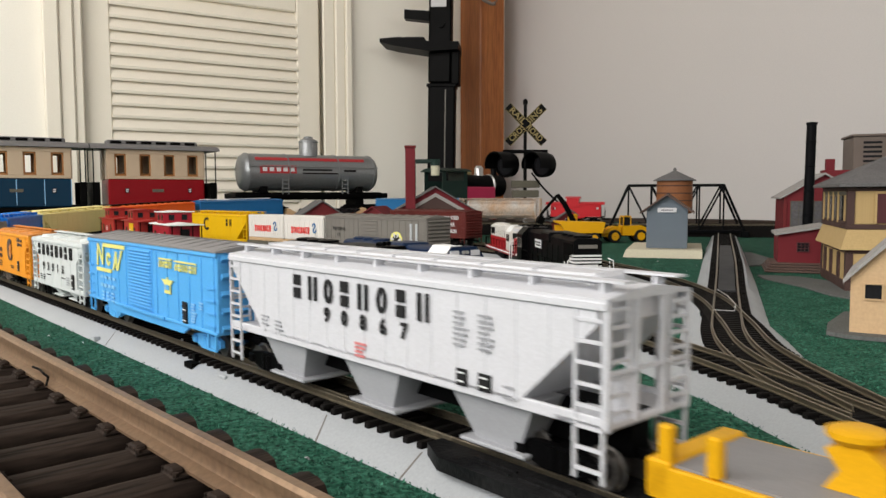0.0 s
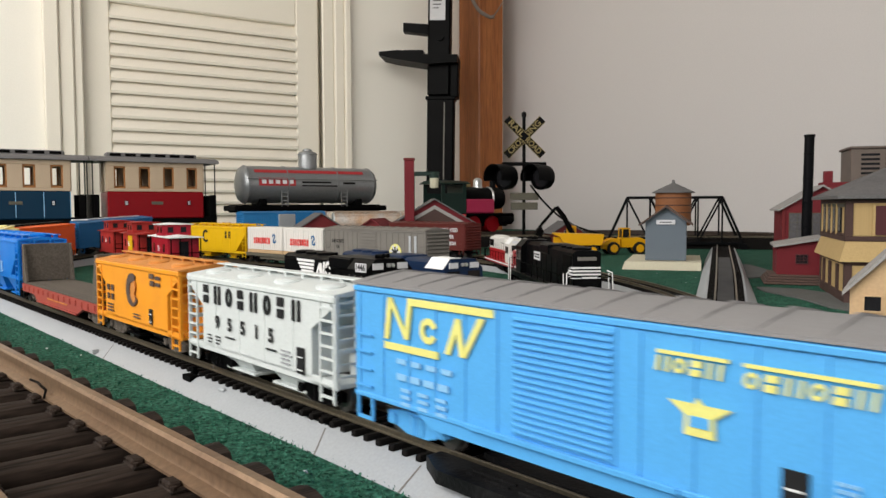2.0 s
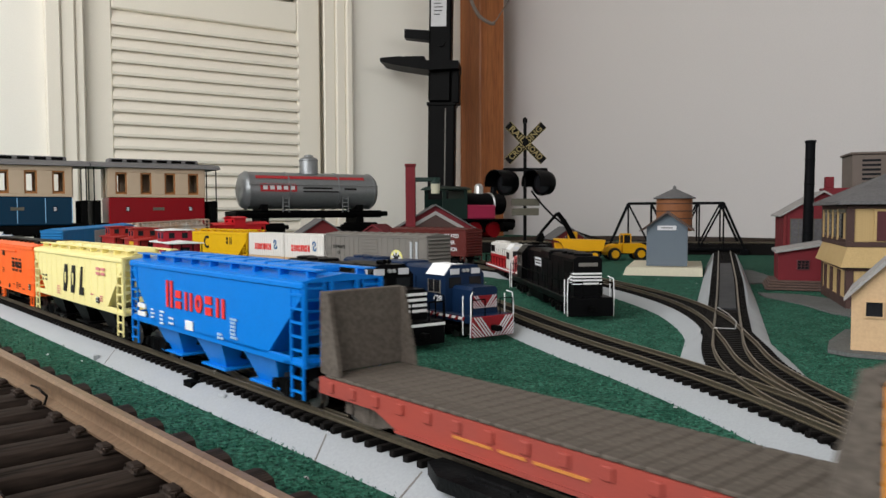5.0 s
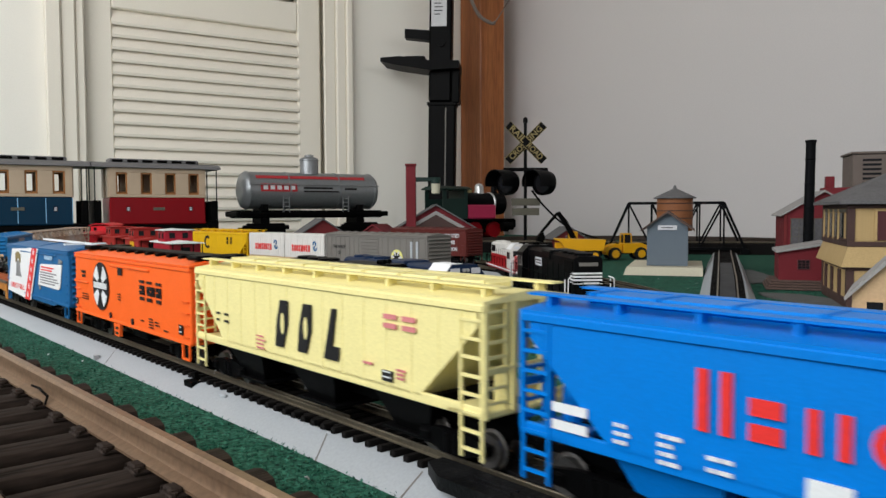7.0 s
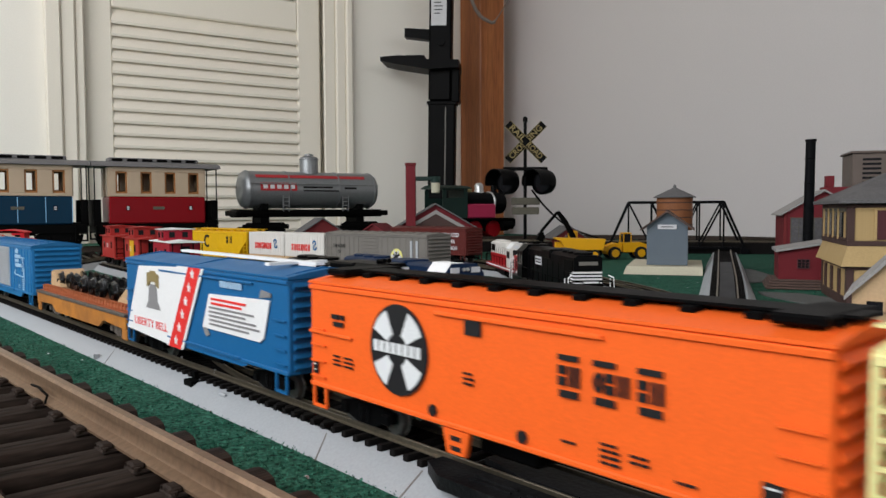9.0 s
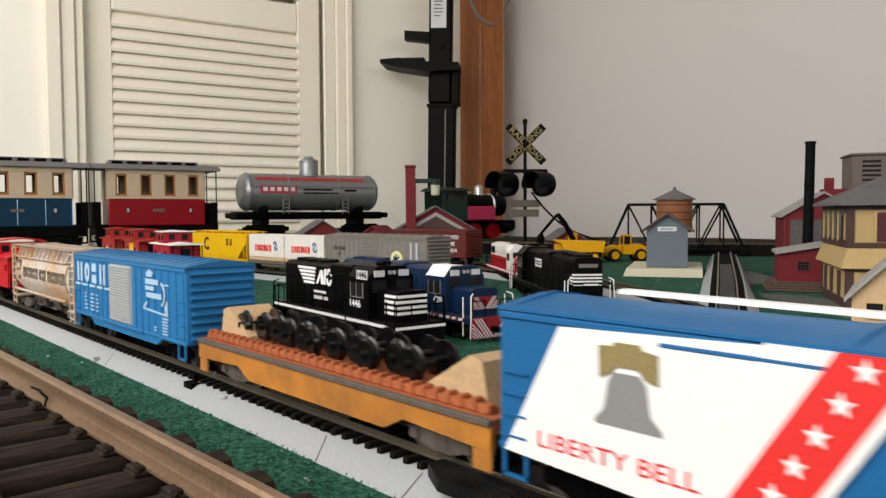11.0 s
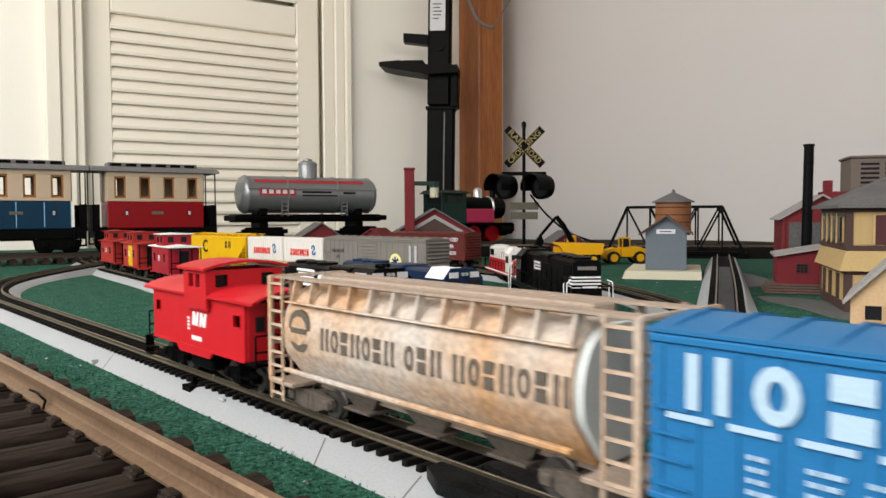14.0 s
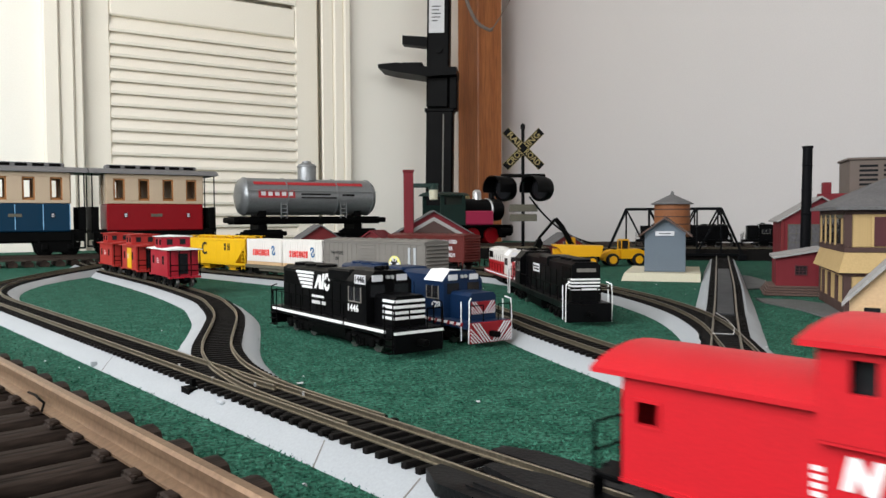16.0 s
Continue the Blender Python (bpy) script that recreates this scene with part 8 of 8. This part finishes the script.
def silver_door_boxcar():
    c = boxcar("boxcar", 0.183, C["clear_blue"], C["clear_blue_roof"], "clear blue boxcar with silver ribbed door", door=20, door_x=-0.0015, door_w=0.0365, door_mat=C["silver"], ribs=8, roof_ribs=16, end_ribs=9)
    w_ = C["faded_blue_white"]
    glyphs(c, 4, -0.0770, 0.0406, 0.0122, 0.0150, 0.0098, w_, stroke=0.0030)
    bars(c, [[(i * 0.0145, 0.0105) for i in range(5)]], -0.0865, 0.0325, w_, YS, size=0.0014)
    for r_, (x, ln) in enumerate(((-0.068, 0.0060), (-0.056, 0.0070), (-0.045, 0.0045))):
        small_print(c, x, 0.0272, 5, C["soft_white"], ln, seed=51 + r_, size=0.0010, gap=0.0024)
    # a map and a little picture, faded
    patch(c, [(0.040, 0.0455), (0.045, 0.0480), (0.050, 0.0462), (0.049, 0.0440), (0.042, 0.0440)], C["soft_white"], "faded_mark")
    bars(c, [[(0, 0.018)], [(0.001, 0.021)]], 0.0395, 0.0415, C["soft_white"], YS, size=0.0028, gap=0.0072)
    bars(c, [[(0, 0.012)]], 0.0395, 0.0380, C["soft_white"], YS, size=0.0022)
    patch(c, sector(0.060, 0.0355, 0.0050, 0.0064, -70, 80), C["soft_white"], "map_outline")
    patch(c, [(0.035, 0.0270), (0.040, 0.0305), (0.0415, 0.0298), (0.0372, 0.0264)], C["soft_white"], "map_outline")
    patch(c, [(0.0365, 0.0262), (0.0690, 0.0248), (0.0690, 0.0258), (0.0365, 0.0272)], C["soft_white"], "map_outline")
    patch(c, [(0.0655, 0.0300), (0.0690, 0.0330), (0.0700, 0.0250), (0.0668, 0.0256)], C["soft_white"], "map_outline")
    patch(c, rect(0.0655, 0.0710, 0.0405, 0.0412), C["soft_white"], "faded_mark")
    small_print(c, 0.0625, 0.0235, 6, C["soft_white"], 0.0080, seed=56, size=0.0008, gap=0.0016)
    small_print(c, 0.0510, 0.0180, 2, C["soft_white"], 0.0050, seed=57, size=0.0009, gap=0.0016)
    run(c, -2.0755)


def weathered_hopper():
    c = thing("cylindrical_hopper", pose(0, 0, 0), "weathered grey and rust cylindrical covered hopper", "model railway wagon", "cars of the running train")
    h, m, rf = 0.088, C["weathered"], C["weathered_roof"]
    prof = []
    for i in range(25):
        a = math.pi * (1.28 * i / 24 - 0.14)
        prof.append((-0.0186 * math.copysign(abs(math.cos(a)) ** 0.72, math.cos(a)), 0.0315 + 0.0185 * math.sin(a)))
    prof += [(0.0080, 0.0115), (-0.0080, 0.0115)]
    part("body", Shape().prism(prof, -0.0745, 0.0675, "x"), m, c)
    for x0, x1 in ((0.0675, 0.0705), (-0.0775, -0.0745)):
        part("end_sheet", Shape().prism([(y * 0.93, 0.0310 + (z - 0.0310) * 0.93) for y, z in prof], x0, x1, "x"), C["pale_grey"], c)
    part("side_rail", Shape().box(-0.0745, 0.0675, -0.0192, -0.0172, 0.0165, 0.0180, 0.0003).box(-0.0745, 0.0675, 0.0172, 0.0192, 0.0165, 0.0180, 0.0003), m, c)
    part("upper_rail", Shape().box(-0.0745, 0.0675, -0.0184, -0.0160, 0.0432, 0.0440, 0.0003).box(-0.0745, 0.0675, 0.0160, 0.0184, 0.0432, 0.0440, 0.0003), m, c)
    for sy in (-1, 1):
        part("running_board", Shape().box(-h, h, sy * 0.0125 - 0.0030, sy * 0.0125 + 0.0030, 0.0520, 0.0528), rf, c)
        for i in range(12):
            x = -0.072 + 0.138 * i / 11
            part("board_bracket", Shape().prism([(sy * 0.0150, 0.0519), (sy * 0.0172, 0.0430), (sy * 0.0162, 0.0430), (sy * 0.0120, 0.0490), (sy * 0.0120, 0.0519)], x - 0.0005, x + 0.0005, "x"), m, c)
    part("hatch_trough", Shape().box(-0.070, 0.064, -0.0050, 0.0050, 0.0498, 0.0532, 0.0006), rf, c)
    part("sill", Shape().box(-h, h, -0.0045, 0.0045, 0.0085, 0.0114), rf, c)
    for sx in (-1, 1):
        x = sx * (h - 0.001)
        part("end_platform", Shape().box(min(x, x - sx * 0.017), max(x, x - sx * 0.017), -0.0180, 0.0180, 0.0102, 0.0118, 0.0003), rf, c)
        fr = Shape()
        for y in (-0.0176, 0.0176):
            fr.box(x - 0.0007, x + 0.0007, y - 0.0007, y + 0.0007, 0.0110, 0.0530)
        fr.box(x - 0.0006, x + 0.0006, -0.0176, 0.0176, 0.0522, 0.0534).box(x - 0.0006, x + 0.0006, -0.0176, 0.0176, 0.0270, 0.0280)
        part("end_frame", fr, m, c)
        for sy in (-1, 1):
            ladder(c, (x - sx * 0.0055, sy * 0.0178, 0.004), 9, 0.049, 0.0090, "x", m)
            ladder(c, (x, sy * 0.0125, 0.0110), 7, 0.042, 0.0085, "y", m)
        truck(c, sx * (h - 0.021), C["deck"])
    # bays and gates take the dark deck grey as painted shadow under the body
    for i in range(3):
        x = -0.041 + i * 0.038
        part("hopper_bay", Shape().add([(x - 0.012, -0.0075, 0.0118), (x + 0.012, -0.0075, 0.0118), (x + 0.012, 0.0075, 0.0118), (x - 0.012, 0.0075, 0.0118), (x - 0.006, -0.005, 0.0058), (x + 0.006, -0.005, 0.0058), (x + 0.006, 0.005, 0.0058), (x - 0.006, 0.005, 0.0058)],
             [(0, 1, 5, 4), (1, 2, 6, 5), (2, 3, 7, 6), (3, 0, 4, 7), (4, 5, 6, 7), (0, 3, 2, 1)]), C["deck"], c)
        part("outlet_gate", Shape().box(x - 0.008, x + 0.008, -0.0085, 0.0085, 0.0046, 0.0058, 0.0003), C["deck"], c)
    ink = paint("worn_dark_lettering", (0.12, 0.098, 0.08), 0.7, vary=0.3)

    def skin(z):
        """How far the rounded side stands out at a height."""
        return -0.0186 * math.cos(math.asin(max(-1, min(1, (z - 0.0315) / 0.0185)))) ** 0.72
    word_x = -0.0455
    for k in (7, 3, 7):
        glyphs(c, k, word_x, 0.0322, 0.0080, 0.0064, 0.0046, ink, y=skin(0.0350) - 0.0004, stroke=0.0013)
        word_x += k * 0.0064 + 0.0038
    patch(c, disc(-0.0635, 0.0335, 0.0080, 24), ink, "round_emblem", y=skin(0.038) - 0.0006, depth=0.0012)
    patch(c, disc(-0.0635, 0.0335, 0.0054, 24), m, "emblem_centre", y=skin(0.038) - 0.0009, depth=0.0012)
    patch(c, rect(-0.0690, -0.0580, 0.0325, 0.0345), ink, "emblem_bar", y=skin(0.038) - 0.0012, depth=0.0012)
    couplers(c, h, MAT["black"])
    run(c, -2.257)


def red_caboose():
    c = thing("caboose", pose(0, 0, 0), "bright red caboose with wide cupola and white letters", "model caboose", "cars of the running train")
    m, gl = C["caboose"], M2["glass"]
    w, z0, z1 = 0.0172, 0.0142, 0.0395
    x0, x1 = -0.0515, 0.0515
    # the side walls with real window openings
    wins = ((-0.0474, -0.0418), (0.0414, 0.0478))
    for sy in (-1, 1):
        y0, y1 = (-w, -w + 0.0014) if sy < 0 else (w - 0.0014, w)
        s = Shape().box(x0, x1, y0, y1, z0, 0.0287).box(x0, x1, y0, y1, 0.0339, z1)
        edges = [x0] + [e for p in wins for e in p] + [x1]
        for a, b in zip(edges[::2], edges[1::2]):
            s.box(a, b, y0, y1, 0.0287, 0.0339)
        sd = part("side_wall", s, m, c)
        for a, b in wins:
            f = Shape().box(a - 0.0008, a, y0 - 0.0003, y1, 0.0279, 0.0347).box(b, b + 0.0008, y0 - 0.0003, y1, 0.0279, 0.0347).box(a, b, y0 - 0.0003, y1, 0.0279, 0.0287).box(a, b, y0 - 0.0003, y1, 0.0339, 0.0347)
            part("window_frame", f, m, sd)
        part("sill_rail", Shape().prism([(x0, z0), (-0.020, z0), (-0.017, z0 - 0.003), (0.017, z0 - 0.003), (0.020, z0), (x1, z0), (x1, z0 + 0.001), (x0, z0 + 0.001)], sy * w - 0.0006, sy * w + 0.0006, "y"), m, c)
    for sx in (-1, 1):
        x = x1 if sx > 0 else x0
        part("end_wall", Shape().box(x - 0.0007, x + 0.0007, -w + 0.0015, -0.0045, z0, z1).box(x - 0.0007, x + 0.0007, 0.0045, w - 0.0015, z0, z1).box(x - 0.0007, x + 0.0007, -0.0045, 0.0045, 0.034, z1), m, c)
        part("end_door", Shape().box(x - sx * 0.001 - 0.0004, x - sx * 0.001 + 0.0004, -0.0045, 0.0045, z0, 0.034), m, c)
        part("end_window", Shape().box(x + sx * 0.0006 - 0.0003, x + sx * 0.0006 + 0.0003, -0.0125, -0.0080, 0.0270, 0.0335), gl, c)
        xe = sx * 0.0600
        part("platform", Shape().box(min(x, xe), max(x, xe), -w, w, z0 - 0.0012, z0 + 0.0004, 0.0003), MAT["black"], c)
        rl = Shape()
        for y in (-w + 0.0006, -0.0055, 0.0055, w - 0.0006):
            rl.tube([(xe, y, z0), (xe, y, 0.0265)], 0.0005, 6)
        for z in (0.0195, 0.0265):
            rl.tube([(xe, -w + 0.0006, z), (xe, -0.0055, z)], 0.0004, 6).tube([(xe, 0.0055, z), (xe, w - 0.0006, z)], 0.0004, 6)
        rl.cyl((xe, -0.0025, 0.0295), (xe + sx * 0.0005, -0.0025, 0.0295), 0.0034, n=14)
        rl.tube([(xe, -0.0025, z0), (xe, -0.0025, 0.0295)], 0.0005, 6)
        part("end_railing", rl, MAT["black"], c)
        for sy in (-1, 1):
            st = Shape()
            for z in (0.0045, 0.0080):
                st.box(sx * 0.0545 - 0.0042, sx * 0.0545 + 0.0042, sy * w - 0.0022, sy * w + 0.0022, z, z + 0.0007)
            st.box(sx * 0.0545 - 0.0042, sx * 0.0545 - 0.0036, sy * w - 0.0022, sy * w + 0.0022, 0.0045, z0)
            part("step", st, MAT["black"], c)
        truck(c, sx * 0.037, MAT["black"])
    part("floor", Shape().box(x0, x1, -w + 0.0015, w - 0.0015, z0, z0 + 0.0012), MAT["black"], c)

    def bowed(ww, z, rise, n=10):
        top = [(-ww + 2 * ww * i / n, z + rise * math.sin(math.pi * i / n) ** 0.8 if 0 < i < n else z) for i in range(n + 1)]
        return top + [(x, z_ - 0.0012) for x, z_ in reversed(top)]
    part("roof", Shape().prism(bowed(w + 0.0022, z1 + 0.0012, 0.0046), -0.0592, 0.0625, "x"), m, c)
    # wide-vision cupola
    cw, cx0, cx1, cz0, cz1 = 0.0196, -0.0062, 0.0186, 0.0345, 0.0522
    cup = part("cupola", Shape().box(cx0, cx1, -cw, -cw + 0.0014, cz0, 0.0440).box(cx0, cx1, -cw, -cw + 0.0014, 0.0503, cz1).box(cx0, -0.0004, -cw, -cw + 0.0014, 0.0440, 0.0503).box(0.0045, 0.0071, -cw, -cw + 0.0014, 0.0440, 0.0503).box(0.0119, cx1, -cw, -cw + 0.0014, 0.0440, 0.0503)
               .box(cx0, cx1, cw - 0.0014, cw, cz0, cz1)
               .box(cx1 - 0.0014, cx1, -cw + 0.0014, cw - 0.0014, 0.0405, 0.0442).box(cx1 - 0.0014, cx1, -cw + 0.0014, cw - 0.0014, 0.0500, cz1).box(cx1 - 0.0014, cx1, -cw + 0.0014, -0.0150, 0.0442, 0.0500).box(cx1 - 0.0014, cx1, -0.0085, 0.0085, 0.0442, 0.0500).box(cx1 - 0.0014, cx1, 0.0150, cw - 0.0014, 0.0442, 0.0500)
               .box(cx0, cx0 + 0.0014, -cw + 0.0014, cw - 0.0014, 0.0405, cz1), m, c)
    part("cupola_underside", Shape().box(cx0, cx1, -cw + 0.0002, -w - 0.0002, cz0 - 0.0008, cz0 - 0.0001), m, cup)
    part("cupola_roof", Shape().prism(bowed(cw + 0.0022, cz1 + 0.0012, 0.0032), cx0 - 0.003, cx1 + 0.003, "x"), m, cup)
    part("cupola_glazing", Shape().box(cx0 + 0.003, cx1 - 0.003, -cw + 0.003, cw - 0.003, 0.0430, 0.0512), gl, cup)
    for i, (a, b) in enumerate(((-0.0022, 0.0), (0.0062, 0.0))):
        x = a
        patch(c, [(x - 0.0000, 0.0252), (x + 0.0022, 0.0252), (x + 0.0034, 0.0318), (x + 0.0012, 0.0318)], MAT["white"], "emblem_stroke", y=-w - 0.0003)
        patch(c, [(x + 0.0012, 0.0318), (x + 0.0034, 0.0318), (x + 0.0064, 0.0252), (x + 0.0042, 0.0252)], MAT["white"], "emblem_stroke", y=-w - 0.0005)
        patch(c, [(x + 0.0042, 0.0252), (x + 0.0064, 0.0252), (x + 0.0080, 0.0318), (x + 0.0058, 0.0318)], MAT["white"], "emblem_stroke", y=-w - 0.0003)
    bars(c, [[(0, 0.0022)] for _ in range(4)], -0.0077, 0.0282, MAT["white"], -w - 0.0002, size=0.0010, gap=0.0017)
    bars(c, [[(i * 0.0019, 0.0014) for i in range(6)]], -0.0030, 0.0192, MAT["white"], -w - 0.0002, size=0.0022)
    part("underframe", Shape().box(-0.055, 0.055, -0.004, 0.004, 0.0075, z0 - 0.0013).box(-0.012, 0.012, -0.014, 0.014, 0.0040, 0.0100, 0.001), MAT["black"], c)
    couplers(c, 0.0600, MAT["black"])
    run(c, -2.4190, 0.037)


def piggyback_flat():
    c = thing("trailer_flatcar", pose(0, 0, 0), "yellow trailer flatcar with grey deck and folded hitch", "model railway wagon", "cars of the running train")
    h, w, y = 0.1, 0.0175, C["yellow"]
    part("side_sill", Shape().box(-h, h, -w, -w + 0.002, 0.0065, 0.0145, 0.0004).box(-h, h, w - 0.002, w, 0.0065, 0.0145, 0.0004), y, c)
    part("deck", Shape().box(-h, h, -w + 0.0021, w - 0.0021, 0.0110, 0.0149), C["roof_grey"], c)
    for x in (-h + 0.004, -h + 0.016):
        part("end_post", Shape().box(x - 0.0018, x + 0.0018, -w + 0.0005, -w + 0.0035, 0.0145, 0.0240, 0.0006), y, c)
    part("end_sill", Shape().box(-h - 0.0005, -h + 0.006, -w, w, 0.0070, 0.0158, 0.0006), y, c)
    hitch = part("trailer_hitch", Shape().prism([(-0.066, 0.0150), (-0.030, 0.0150), (-0.031, 0.0185), (-0.042, 0.0195), (-0.052, 0.0205), (-0.060, 0.0262), (-0.066, 0.0235), (-0.063, 0.0195)], -0.0042, 0.0042, "y"), y, c)
    part("hitch_plate", Shape().lathe([(0.0050, 0.0250), (0.0062, 0.0262), (0.0062, 0.0274), (0.0040, 0.0282)], (-0.061, 0, 0), 16), y, hitch)
    part("hitch_leg", Shape().prism([(-0.050, 0.0150), (-0.046, 0.0150), (-0.044, 0.0240), (-0.047, 0.0248)], -0.0060, 0.0060, "y"), y, hitch)
    part("hitch_lug", Shape().box(-0.038, -0.034, -0.0060, -0.0030, 0.0180, 0.0228, 0.0008), y, hitch)
    part("hitch_lug", Shape().box(-0.038, -0.034, 0.0030, 0.0060, 0.0180, 0.0228, 0.0008), y, hitch)
    for x in (-0.024, 0.02, 0.06):
        part("wheel_chock", Shape().prism([(x, 0.0150), (x + 0.020, 0.0150), (x + 0.015, 0.0205), (x + 0.004, 0.0205)], -0.0165, -0.0045, "y").prism([(x, 0.0150), (x + 0.020, 0.0150), (x + 0.015, 0.0205), (x + 0.004, 0.0205)], 0.0045, 0.0165, "y"), y, c)
    part("centre_sill", Shape().box(-h + 0.002, h - 0.002, -0.005, 0.005, 0.0060, 0.0134), y, c)
    for sx in (-1, 1):
        truck(c, sx * (h - 0.026), MAT["black"])
    couplers(c, h, MAT["black"])
    run(c, 0.0015)


white_hopper()
sky_boxcar()
short_hoppers()
bulkhead_flat()
blue_and_yellow_hoppers()
reefer()
bell_boxcar()
wheel_flat()
silver_door_boxcar()
weathered_hopper()
red_caboose()
piggyback_flat()
for k_, s0_ in ((0, -5.005), (1, -5.212)):
    lead = diesel("diesel_locomotive", pose(0, 0, 0), M2["loco_black"], "black diesel locomotive hauling the running train", 0.195, None, None, group="cars of the running train", low_nose=False)
    glyphs(lead, 2, -0.006, 0.037, 0.0085, 0.0085, 0.0075, MAT["white"], y=0.0112, stroke=0.0022, slant=0.3)
    run(lead, s0_)


def motions():
    """Everything on the loop moves at the train's steady pace."""
    for ob, s0, base in TRAIN:
        walk(ob, [(k * 0.4, riding(s0 + SPEED * k * 0.4, base)) for k in range(41)])


motions()
